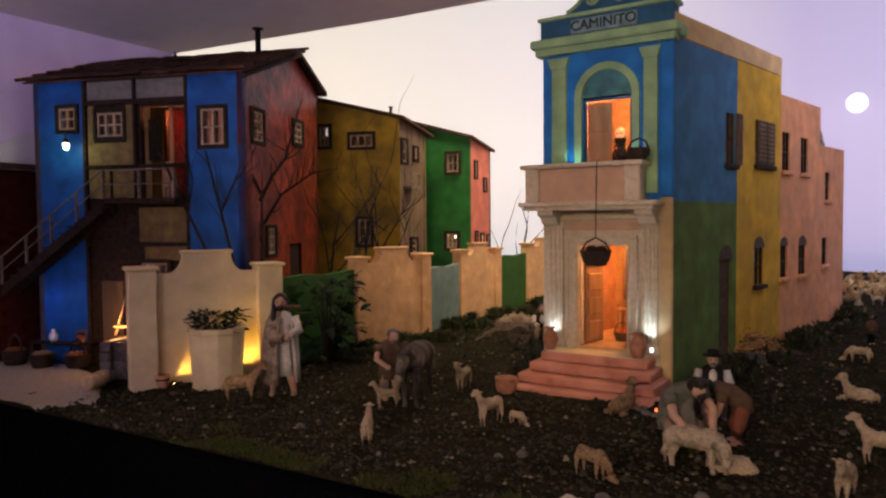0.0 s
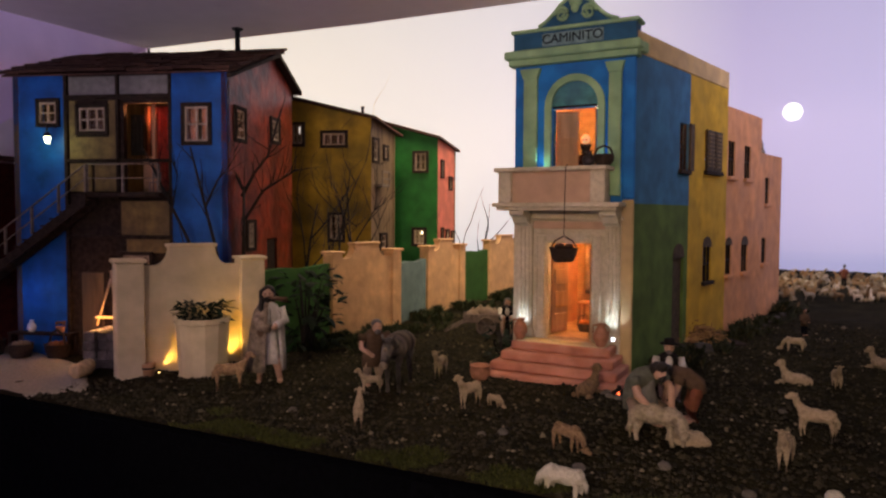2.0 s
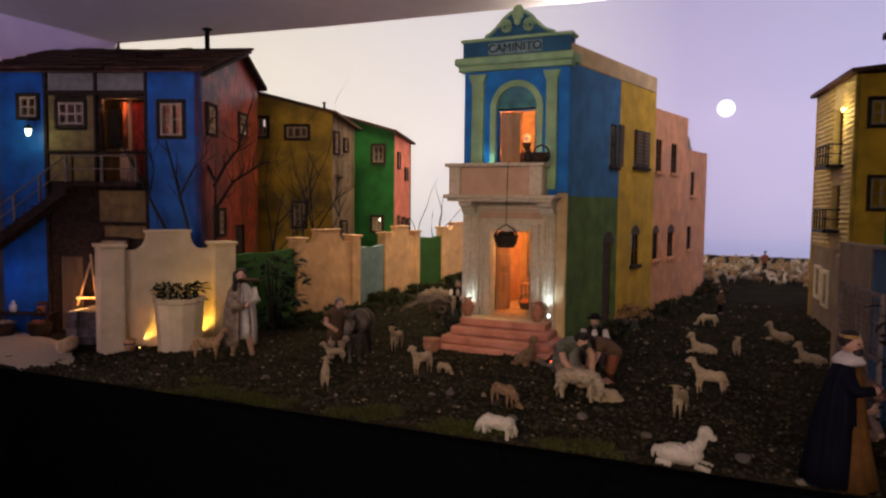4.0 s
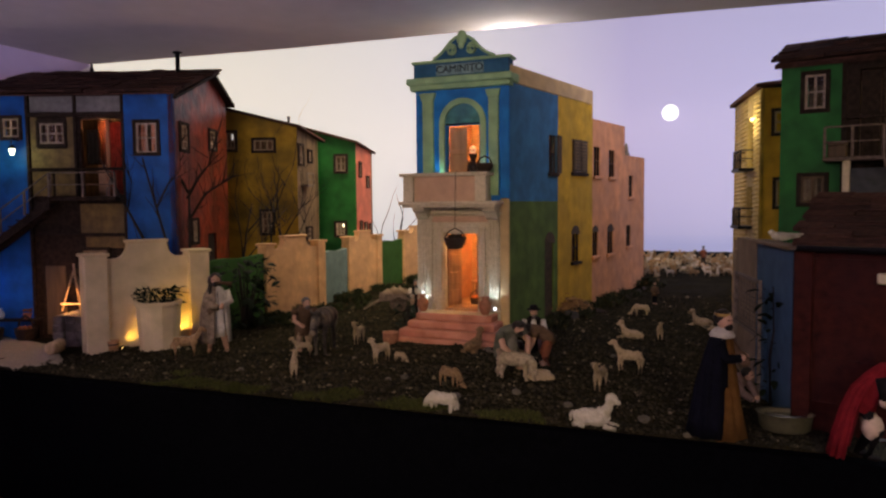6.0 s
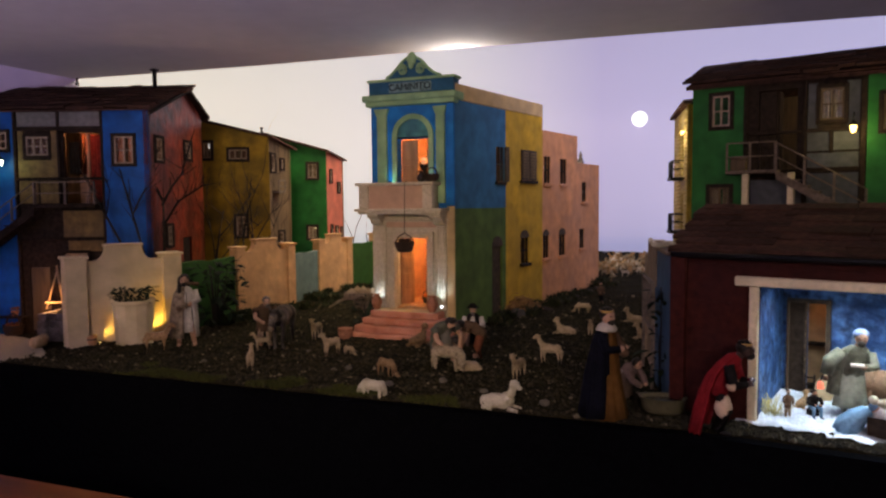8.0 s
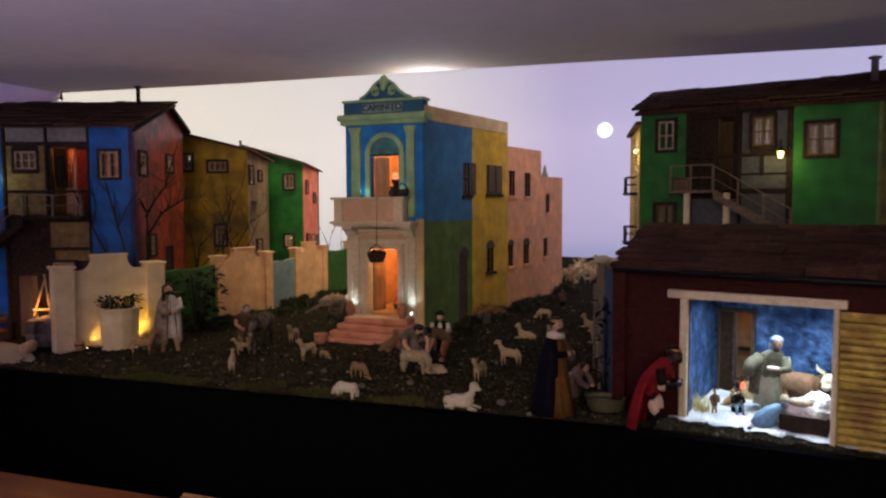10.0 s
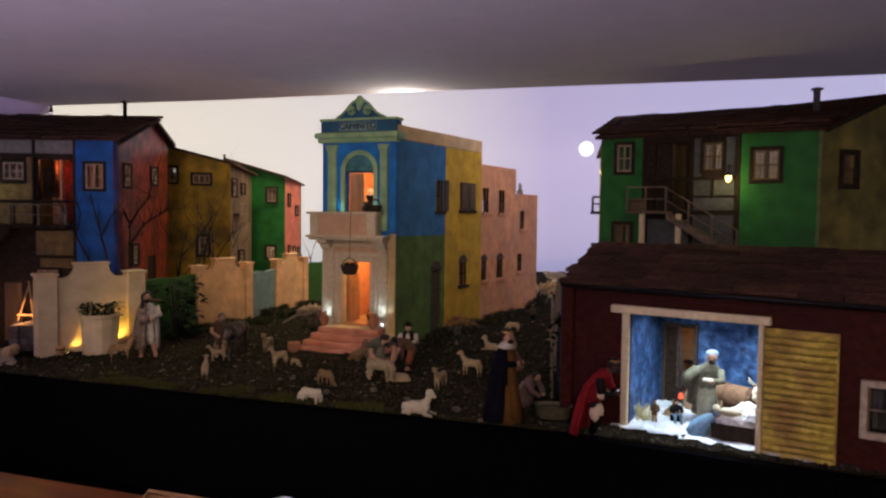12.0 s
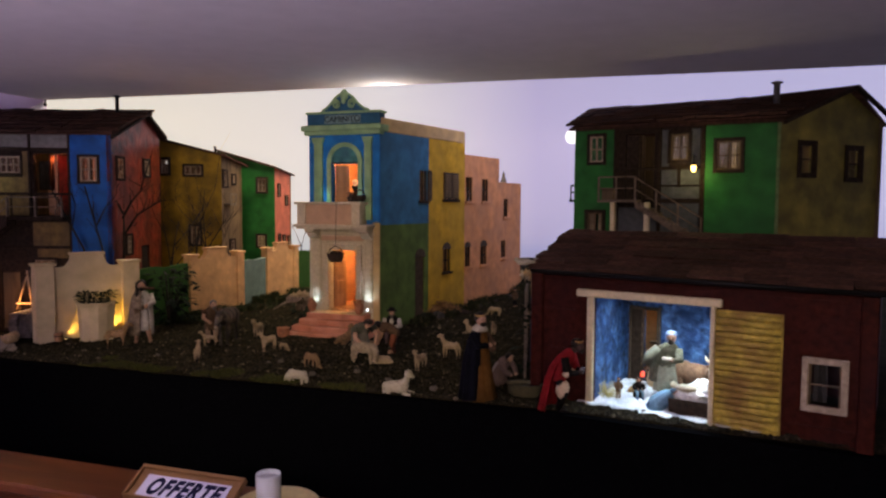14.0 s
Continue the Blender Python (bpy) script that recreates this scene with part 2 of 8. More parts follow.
class B:
    """A bmesh with a few building moves, in a frame of its own."""

    def __init__(self, m=None):
        self.bm, self.m = bmesh.new(), m or Matrix()
        self.done = self.bm.faces.layers.int.new("done")

    def box(self, x0, x1, y0, y1, z0, z1, bevel=0.0, m=None):
        r = bmesh.ops.create_cube(self.bm, size=1.0, matrix=(m or Matrix()) @ Matrix.Translation(((x0 + x1) / 2, (y0 + y1) / 2, (z0 + z1) / 2)) @ Matrix.Diagonal((abs(x1 - x0), abs(y1 - y0), abs(z1 - z0), 1)))
        if bevel:
            es = list({e for v in r["verts"] for e in v.link_edges})
            bmesh.ops.bevel(self.bm, geom=es, offset=bevel, segments=1, affect="EDGES")
        return self

    def prism(self, pts, axis, a, b):
        """A polygon in the plane across the axis, drawn out from a to b. For axis y the points are (x, z), for z (x, y), for x (y, z)."""
        def at(p, d):
            return {"y": (p[0], d, p[1]), "z": (p[0], p[1], d), "x": (d, p[0], p[1])}[axis]
        lo, hi = [self.bm.verts.new(at(p, a)) for p in pts], [self.bm.verts.new(at(p, b)) for p in pts]
        n = len(pts)
        fs = [self.bm.faces.new(lo), self.bm.faces.new(hi)]
        for i in range(n):
            fs.append(self.bm.faces.new((lo[i], lo[(i + 1) % n], hi[(i + 1) % n], hi[i])))
        bmesh.ops.recalc_face_normals(self.bm, faces=fs)
        return self

    def lathe(self, profile, m=None, n=14, sides=None):
        """A turned shape: (radius, z) from the bottom up."""
        m = m or Matrix()
        rings = []
        for r, z in profile:
            rings.append([self.bm.verts.new(m @ Vector((r * math.cos(2 * math.pi * i / n), r * math.sin(2 * math.pi * i / n), z))) for i in range(n)])
        fs = []
        for p, q in zip(rings, rings[1:]):
            for i in range(n):
                fs.append(self.bm.faces.new((p[i], p[(i + 1) % n], q[(i + 1) % n], q[i])))
        fs.append(self.bm.faces.new(rings[0][::-1]))
        fs.append(self.bm.faces.new(rings[-1]))
        for f in fs:
            f.smooth = n > 8
        return self

    def tube(self, pts, radii, n=6):
        """A tapered limb through points."""
        pts = [Vector(p) for p in pts]
        if not hasattr(radii, "__len__"):
            radii = [radii] * len(pts)
        rings = []
        for i, (p, r) in enumerate(zip(pts, radii)):
            d = (pts[min(i + 1, len(pts) - 1)] - pts[max(i - 1, 0)]).normalized()
            q = d.to_track_quat("Z", "X").to_matrix()
            rings.append([self.bm.verts.new(p + q @ Vector((r * math.cos(2 * math.pi * k / n), r * math.sin(2 * math.pi * k / n), 0))) for k in range(n)])
        for a, b in zip(rings, rings[1:]):
            for k in range(n):
                f = self.bm.faces.new((a[k], a[(k + 1) % n], b[(k + 1) % n], b[k]))
                f.smooth = True
        self.bm.faces.new(rings[0][::-1]), self.bm.faces.new(rings[-1])
        return self

    def blob(self, c, r, m=None, n=2, rough=0.0):
        """An ellipsoid with a roughened skin."""
        x = bmesh.ops.create_icosphere(self.bm, subdivisions=n, radius=1.0, matrix=(m or Matrix()) @ Matrix.Translation(c) @ Matrix.Diagonal((*r, 1)))
        for v in x["verts"]:
            if rough:
                v.co += Vector((random.uniform(-1, 1), random.uniform(-1, 1), random.uniform(-1, 1))) * rough
            for f in v.link_faces:
                f.smooth = True
        return self

    def mat(self, i):
        """Gives all faces made since the last call the material slot i."""
        for f in self.bm.faces:
            if not f[self.done]:
                f.material_index, f[self.done] = i, 1
        return self

    def wall(self, length, z0, z1, thick, holes=(), z1b=None, apex=None):
        """One connected wall along x with its outer face at y = 0 and openings (x0, x1, z0, z1) through it; z1b: the height at its far end; apex: a gable's top (x, z)."""
        z1b = z1 if z1b is None else z1b
        xs = sorted({0.0, length, *[h[0] for h in holes], *[h[1] for h in holes], *([apex[0]] if apex else [])})
        eaves = min(z1, z1b)
        zs = sorted({z0, eaves, *[max(z0, h[2]) for h in holes], *[h[3] for h in holes]})

        def top(x):
            if apex:
                return z1 + (apex[1] - z1) * x / apex[0] if x <= apex[0] else apex[1] + (z1b - apex[1]) * (x - apex[0]) / (length - apex[0])
            return z1 + (z1b - z1) * x / length
        nx, nz = len(xs) - 1, len(zs) - 1
        full = [[not any(h[0] < (xs[i] + xs[i + 1]) / 2 < h[1] and h[2] < (zs[k] + zs[k + 1]) / 2 < h[3] for h in holes) for k in range(nz)] for i in range(nx)]
        vs = {}

        def v(i, k, d):
            if (i, k, d) not in vs:
                vs[i, k, d] = self.bm.verts.new((xs[i], thick * d, top(xs[i]) if k == nz else zs[k]))
            return vs[i, k, d]
        fs = []
        for i in range(nx):
            for k in range(nz):
                if not full[i][k]:
                    continue
                for d in (0, 1):
                    fs.append(self.bm.faces.new((v(i, k, d), v(i + 1, k, d), v(i + 1, k + 1, d), v(i, k + 1, d))))
                for (a, c), (di, dk) in ((((i, k), (i, k + 1)), (-1, 0)), (((i + 1, k), (i + 1, k + 1)), (1, 0)), (((i, k), (i + 1, k)), (0, -1)), (((i, k + 1), (i + 1, k + 1)), (0, 1))):
                    ni, nk = i + di, k + dk
                    if not (0 <= ni < nx and 0 <= nk < nz and full[ni][nk]):
                        fs.append(self.bm.faces.new((v(*a, 0), v(*c, 0), v(*c, 1), v(*a, 1))))
        bmesh.ops.recalc_face_normals(self.bm, faces=fs)
        return self


def root(ob):
    while ob.parent:
        ob = ob.parent
    return ob


def part(name, b, mat, parent, label="", m=None):
    """One mesh object under a thing or a part. The shape is given in the frame b.m (or in the world)."""
    bm = b.bm
    bm.transform(root(parent).matrix_basis.inverted() @ b.m)
    me = bpy.data.meshes.new(name)
    bm.to_mesh(me)
    bm.free()
    me.materials.append(mat)
    ob = new(name, me)
    ob.parent = parent
    return tagged(ob, label) if label else ob


def thing(name, m, label, cat, group="", kind=""):
    ob = new(name)
    ob.matrix_basis = m
    ob.empty_display_size = 0.05
    return tagged(ob, label, cat, group, kind)


def solid(name, b, mat, label, cat, group="", kind="", base=None):
    """A thing of one mesh, its origin at its base."""
    base = base or b.m
    bm = b.bm
    bm.transform(base.inverted() @ b.m)
    me = bpy.data.meshes.new(name)
    bm.to_mesh(me)
    bm.free()
    for k in (mat if isinstance(mat, (list, tuple)) else [mat]):
        me.materials.append(k)
    ob = new(name, me)
    ob.matrix_basis = base
    return tagged(ob, label, cat, group, kind)


def fr(p, deg, z=0.0):
    return pose(p[0], p[1], z, 0, 0, deg)


def along(p, deg, s):
    return (p[0] + s * math.cos(radians(deg)), p[1] + s * math.sin(radians(deg)))


def span(p, q):
    """Length and turn from p to q."""
    return math.hypot(q[0] - p[0], q[1] - p[1]), math.degrees(math.atan2(q[1] - p[1], q[0] - p[0]))


def hill(x, y):
    """Height of the stage's soil."""
    return 0.975 + 0.028 * max(0.0, min(y, 4.0) - 1.2) + 0.035 * (lambda k: k * k * (3 - 2 * k))(max(0.0, min(1.0, (y - 3.3) / 1.1)))


# ---- setting ----
def edge_y(x):
    return 1.125 if x < 0.6 else 1.125 - 0.135 * (x - 0.6)


def ground():
    bm = bmesh.new()
    xs = list(np.arange(-4.0, 4.01, 0.035))
    nx, ny = len(xs), 150
    rows = []
    for j in range(ny):
        row = []
        for x in xs:
            y0 = edge_y(x)
            y = y0 + (6.4 - y0) * (j / (ny - 1)) ** 1.35
            z = hill(x, y) + (0.010 * noise.noise((x * 9, y * 9, 0)) + 0.006 * noise.noise((x * 31, y * 31, 3)) if j else -0.03)
            row.append(bm.verts.new((x, y, z)))
        rows.append(row)
    for a, b in zip(rows, rows[1:]):
        for i in range(nx - 1):
            bm.faces.new((a[i], a[i + 1], b[i + 1], b[i])).smooth = True
    me = bpy.data.meshes.new("ground")
    bm.to_mesh(me)
    bm.free()
    me.materials.append(SOIL)
    tagged(new("ground", me), "dark gravelly soil spread over the display stage", "ground", kind="structure")


ground()

b = B()
pts = [(-4.0, 1.121), (0.6, 1.121), (4.0, 1.121 - 0.135 * 3.4), (4.0, 0.62), (0.6, 1.08), (-4.0, 1.08)]
b.prism(pts, "z", 0.0, 0.972)
solid("stage_front", b, CLOTH, "black cloth hanging down the front of the stage", "stage cloth", kind="structure")

solid("floor", B().box(-6, 6, -6, 7.2, -0.05, 0), HALL, "plain dim floor of the hall", "floor", kind="structure")
solid("ceiling", B().prism([(-4.6, 2.17), (-2.77, 2.25), (-1.6, 2.325), (-0.8, 2.335), (0.2, 2.375), (1.3, 2.44), (4.5, 2.5), (4.5, -6), (-4.6, -6)], "z", 2.31, 2.33), CEIL, "grey false ceiling board above the display", "ceiling", kind="structure")
solid("ceiling_upper", B().box(-6, 6, -6, 7.2, 4.0, 4.05), HALL, "upper ceiling of the hall", "ceiling", kind="structure")
solid("wall_south", B().box(-6, 6, -6.1, -6, 0, 4.0), HALL, "plain wall of the hall", "wall", kind="structure")
solid("wall_east", B().box(6, 6.1, -6, 7.2, 0, 4.0), HALL, "plain wall of the hall", "wall", kind="structure")
solid("wall_west", B().box(-2.86, -2.78, -1.2, 2.27, 0, 4.0), SIDEW, "plain side wall of the display", "wall", kind="structure")
# Pale slanted sheet paints the strip light's pool on the side wall
solid("wall_cloth", B().prism([(2.25, 2.305), (.80, 1.41), (.80, .98), (2.25, .98)], "x", -2.779, -2.772), material("lit_wall_lilac", (0.80, 0.75, 0.83), 0.9, 0.06, 8, 0.05), "pale lilac slanted sheet painting the lit part of the side wall", "wall", kind="structure")
solid("wall_west_hall", B().box(-6, -5.9, -6, 7.2, 0, 4.0), HALL, "plain wall of the hall", "wall", kind="structure")


def backdrop():
    m = bpy.data.materials.new("glowing_painted_sky")
    m.use_nodes = True
    nt = m.node_tree
    N, L = nt.nodes, nt.links
    bs = N["Principled BSDF"]
    bs.inputs["Roughness"].default_value = 0.9
    tc = N.new("ShaderNodeTexCoord")
    sx = N.new("ShaderNodeSeparateXYZ")
    L.new(tc.outputs["Object"], sx.inputs[0])
    ramp, rz = N.new("ShaderNodeValToRGB"), N.new("ShaderNodeValToRGB")
    mr, mz = N.new("ShaderNodeMapRange"), N.new("ShaderNodeMapRange")
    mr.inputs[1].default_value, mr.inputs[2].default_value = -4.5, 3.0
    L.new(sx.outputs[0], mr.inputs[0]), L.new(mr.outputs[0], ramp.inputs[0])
    # Cream to lavender holds the strip lights' warm and violet light in the colour
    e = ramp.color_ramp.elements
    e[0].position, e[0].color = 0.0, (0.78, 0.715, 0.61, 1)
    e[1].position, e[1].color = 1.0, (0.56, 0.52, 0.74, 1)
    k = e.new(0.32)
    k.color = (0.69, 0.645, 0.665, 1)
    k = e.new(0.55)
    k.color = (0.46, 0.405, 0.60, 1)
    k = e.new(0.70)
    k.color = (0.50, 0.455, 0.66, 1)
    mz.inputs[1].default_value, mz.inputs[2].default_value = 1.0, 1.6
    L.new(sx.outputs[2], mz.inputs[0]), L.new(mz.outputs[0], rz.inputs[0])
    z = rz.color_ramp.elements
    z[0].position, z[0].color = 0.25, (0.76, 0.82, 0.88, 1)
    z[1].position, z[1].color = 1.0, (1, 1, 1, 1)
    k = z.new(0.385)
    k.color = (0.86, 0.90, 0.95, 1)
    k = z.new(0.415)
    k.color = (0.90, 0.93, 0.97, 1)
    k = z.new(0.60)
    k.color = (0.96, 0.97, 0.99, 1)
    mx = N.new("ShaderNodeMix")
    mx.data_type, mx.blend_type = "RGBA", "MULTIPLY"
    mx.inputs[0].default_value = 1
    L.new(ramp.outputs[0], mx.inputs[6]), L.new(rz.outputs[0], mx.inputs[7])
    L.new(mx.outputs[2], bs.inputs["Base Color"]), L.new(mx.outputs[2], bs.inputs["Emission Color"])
    # The sheet itself is no lamp: emission stands for the light thrown onto it
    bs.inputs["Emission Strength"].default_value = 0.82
    arc = [(-4.6, 2.0)] + [(-1.6 - 3.0 * math.cos(a), 3.3 + 3.0 * math.sin(a)) for a in np.linspace(0, math.pi / 2, 14)] + [(2.4 + 2.8 * math.sin(a), 3.5 + 2.8 * math.cos(a)) for a in np.linspace(0, math.pi / 2, 14)] + [(5.2, 2.0)]
    pts = arc + [(x * 1.02, y + 0.1) for x, y in reversed(arc)]
    b = B()
    b.prism(pts, "z", 0.0, 4.0)
    for f in b.bm.faces:
        f.smooth = abs(f.normal.z) < 0.5
    solid("backdrop", b, m, "painted evening sky, lamp light put in as a cream to lavender glow", "backdrop", kind="structure")
    moon = B(look((-0.008, 6.29, 2.385), (-0.008, 0, 2.385)))
    moon.lathe([(0.070, 0.0), (0.072, 0.004)], n=40)
    solid("moon", moon, emitter("moon_glow", (1.0, 0.96, 0.95), 1.6), "glowing white full moon on the painted sky", "moon", kind="structure")


backdrop()

# ---- builders shared by the houses ----
WALL_T = 0.022


def window(parent, m, x0, x1, z0, z1, cols=2, rows=2, case=DARKW, bars=WINF, rim=0.014, back=None):
    """A small casement in an opening: dark outer case, paler sash with glazing bars, one pane of glass."""
    b = B(m)
    for a in ((x0 - rim, x0, z0 - rim, z1 + rim), (x1, x1 + rim, z0 - rim, z1 + rim), (x0, x1, z0 - rim, z0), (x0, x1, z1, z1 + rim)):
        b.box(a[0], a[1], -0.009, 0.010, a[2], a[3], 0.0015)
    w = part("window", b, case, parent)
    s = 0.007
    b = B(m)
    for a in ((x0, x0 + s, z0, z1), (x1 - s, x1, z0, z1), (x0 + s, x1 - s, z0, z0 + s), (x0 + s, x1 - s, z1 - s, z1)):
        b.box(a[0], a[1], -0.003, 0.007, a[2], a[3])
    for i in range(1, cols):
        x = x0 + (x1 - x0) * i / cols
        b.box(x - s / 2, x + s / 2, -0.0025, 0.0065, z0 + s, z1 - s)
    for j in range(1, rows):
        z = z0 + (z1 - z0) * j / rows
        b.box(x0 + s, x1 - s, -0.0015, 0.006, z - s / 2.4, z + s / 2.4)
    part("sash", b, bars, w)
    p = part("pane", B(m).box(x0 + 0.002, x1 - 0.002, 0.002, 0.0035, z0 + 0.002, z1 - 0.002), PANE, w)
    p.visible_shadow = False
    if back:
        for a, c in ((x0 - 0.008, x0 + (x1 - x0) * 0.40), (x0 + (x1 - x0) * 0.56, x1 + 0.008)):
            pts = [(a + (c - a) * k / 6, 0.030 + 0.006 * (k % 2)) for k in range(7)]
            part("curtain", B(m).prism(pts + [(x, y + 0.002) for x, y in reversed(pts)], "z", z0 - 0.008, z1 + 0.008), back, w)
    return w


def shingles(parent, m, length, slope_len, rise, rows, lift=0.0, seed=1, width=(0.05, 0.11)):
    """Overlapping rows of uneven shingles on a slope that climbs along y of the frame m; each is a piece of its own."""
    rnd = random.Random(seed)
    roof = part("roof", B(m).prism([(0, -0.004), (slope_len, rise - 0.004), (slope_len, rise - 0.011), (0, -0.011)], "x", 0, length), ROOF, parent)
    ang = math.atan2(rise, slope_len)
    run = math.hypot(slope_len, rise)
    shapes = []
    for k in range(6):
        w = width[0] + (width[1] - width[0]) * k / 5
        b = bmesh.new()
        bmesh.ops.create_cube(b, size=1, matrix=Matrix.Translation((w / 2, 0, 0)) @ Matrix.Diagonal((w, run / rows * 1.30, 0.011, 1)))
        for v in b.verts:
            v.co.x += 0.003 * math.sin(k * 7 + v.co.y * 60)
            v.co.y += 0.004 * math.sin(k * 3 + v.co.x * 40)
        me = bpy.data.meshes.new("shingle")
        b.to_mesh(me)
        b.free()
        me.materials.append(ROOF)
        shapes.append((w, me))
    inv = root(parent).matrix_basis.inverted()
    for r in range(rows):
        x = -0.012 - rnd.random() * 0.02
        while x < length - 0.01:
            w, me = rnd.choice(shapes)
            d = (r + 0.5) * run / rows
            ob = new("shingle", me)
            ob.parent = roof
            ob.matrix_basis = inv @ m @ Matrix.Translation((x, d * math.cos(ang), d * math.sin(ang) + 0.004 + rnd.random() * 0.005)) @ pose(0, 0, 0, math.degrees(ang) - 4.0 + rnd.uniform(-2.2, 2.2), 0, rnd.uniform(-3.5, 3.5))
            x += w + 0.001
    return roof


def rail(parent, pts, h, mat=GREYT, r=0.0032):
    """A railing along points in the world: one bar run, and a post at each point under it."""
    p0 = B().tube([(p[0], p[1], p[2] + h) for p in pts], r, 5)
    top = part("handrail", p0, mat, parent)
    part("rail_bar", B().tube([(p[0], p[1], p[2] + h * .5) for p in pts], r * .8, 5), mat, top)
    for p in pts:
        part("baluster", B().box(p[0] - r * 1.2, p[0] + r * 1.2, p[1] - r * 1.2, p[1] + r * 1.2, p[2], p[2] + h), mat, top)
    return top


# ---- blue house with the red gable ----
BC, BA = (-1.81, 1.755), 18.4
BL = along(BC, BA, -0.845)
MB = fr(BL, BA)
blue = thing("blue_house", fr(BL, BA, 0.985), "tall blue timber house with a brick-red gable and dark roof", "house")
X = 0.845


def bx(s):
    return X + s


Z0 = 0.97
panel_holes = [(bx(-.735), bx(-.666), 1.852, 1.930)]
part("wall", B(MB).wall(bx(-.632), Z0, 2.03, WALL_T, panel_holes), BLUE, blue, "blue painted board wall")
Mr = fr(along(BL, BA, bx(-.216)), BA)
part("wall", B(Mr).wall(.216, Z0, 2.03, WALL_T, [(.056, .145, 1.78, 1.905)]), BLUE, blue, "blue painted board wall")
mid0, mid1 = bx(-.632), bx(-.216)
Mm = fr(along(BL, BA, mid0), BA)
part("wall", B(fr(along(along(BL, BA, mid0), BA + 90, 0.012), BA)).wall(mid1 - mid0, Z0, 2.03, WALL_T, [(.045, .165, 1.816, 1.915), (.225, .405, 1.60, 1.925), (.04, .135, Z0 + .03, 1.30), (.215, .33, 1.30, 1.37)]), DARKW, blue, "dark stained timber infill wall")
# timber grid and panels of the middle bay
MbY = Mm
for x0, x1, z0, z1, mt in ((.012, .200, 1.955, 2.022, GREYW), (.215, .404, 1.955, 2.022, GREYW), (.012, .040, 1.80, 1.935, YPAN), (.17, .20, 1.80, 1.935, YPAN), (.012, .20, 1.72, 1.80, YPAN), (.012, .10, 1.60, 1.705, YPAN), (.112, .20, 1.60, 1.705, YPAN), (.215, .404, 1.44, 1.565, YPAN), (.235, .404, 1.375, 1.425, YPAN)):
    part("panel", B(MbY).box(x0, x1, 0.003, 0.011, z0, z1, 0.001), mt, blue)
for x0, x1, z0, z1 in ((-.006, .008, Z0, 2.03), (.408, .420, Z0, 2.03), (.201, .213, 1.57, 2.03), (0, .416, 1.936, 1.954), (0, .416, 1.707, 1.719), (0, .416, 1.425, 1.438)):
    part("beam", B(MbY).box(x0, x1, -.004, .0115, z0, z1, 0.0015), DARKW, blue)
window(blue, MbY @ Matrix.Translation((0, 0.006, 0)), .052, .158, 1.822, 1.908, 3, 2, back=CURT)
window(blue, MB, *panel_holes[0][:2], 1.852, 1.930, 2, 2)
CURTS = material('salmon_curtain', (0.36, 0.15, 0.08), 0.9, 0.3, 40, 0.3)
window(blue, Mr, .056, .145, 1.78, 1.905, 2, 2, back=CURTS)
window(blue, MbY @ Matrix.Translation((0, 0.006, 0)), .220, .325, 1.305, 1.365, 3, 1)
part("door", B(MbY).box(.042, .133, 0.014, 0.03, Z0 + .03, 1.298, 0.002), BROWN, blue, "brown plank door ajar")
MG = fr(BC, 108.4)
gl = 0.66
gh = [(.066, .142, 1.80, 1.905), (.41, .49, 1.83, 1.912), (.166, .224, 1.39, 1.485), (.36, .47, 1.05, 1.42)]
part("wall", B(MG).wall(gl, Z0, 2.03, WALL_T, gh, 2.07, (.43, 2.182)), RED, blue, "peeling brick-red gable wall")
for h in gh[:3]:
    window(blue, MG, *h, 2, 3)
part("door", B(MG).box(.362, .468, .008, .02, 1.05, 1.418, .002), DARKW, blue, "dark plank door")
# far and left walls close the house
BB = along(BL, 108.4, gl)
part("wall", B(fr(BB, BA)).box(0, .845, -WALL_T, 0, Z0, 2.07), BROWN, blue)
part("wall", B(fr(BL, 108.4)).box(0, gl, -WALL_T, 0, Z0, 2.03), BROWN, blue)
part("floor", B(MB).box(.02, .83, .03, .62, 1.575, 1.595), DARKW, blue)
Mroof = fr(along(along(BL, BA, -0.015), 108.4, -0.035), BA, 2.030)
shingles(blue, Mroof, .885, .43 + .035, .168, 6, seed=3)
part("roof", B(fr(along(along(BL, BA, -0.015), 108.4, 0.43), BA)).prism([(0, 2.196), (.29, 2.075), (.29, 2.063), (0, 2.184)], "x", 0, .885), ROOF, blue)
part("bargeboard", B(fr(along(along(BC, BA, 0.022), 108.4, 0), 108.4)).prism([(-.04, 2.012), (.43, 2.19), (.70, 2.078), (.70, 2.062), (.43, 2.172), (-.04, 1.998)], "y", -.012, .004), DARKW, blue)
cp = along(along(BC, BA, -.12), 108.4, .36)
part("chimney", B(fr(cp, BA)).lathe([(.011, 2.1), (.011, 2.268), (.022, 2.27), (.024, 2.276), (.004, 2.282)], n=10), IRON, blue, "black stovepipe with a cap")
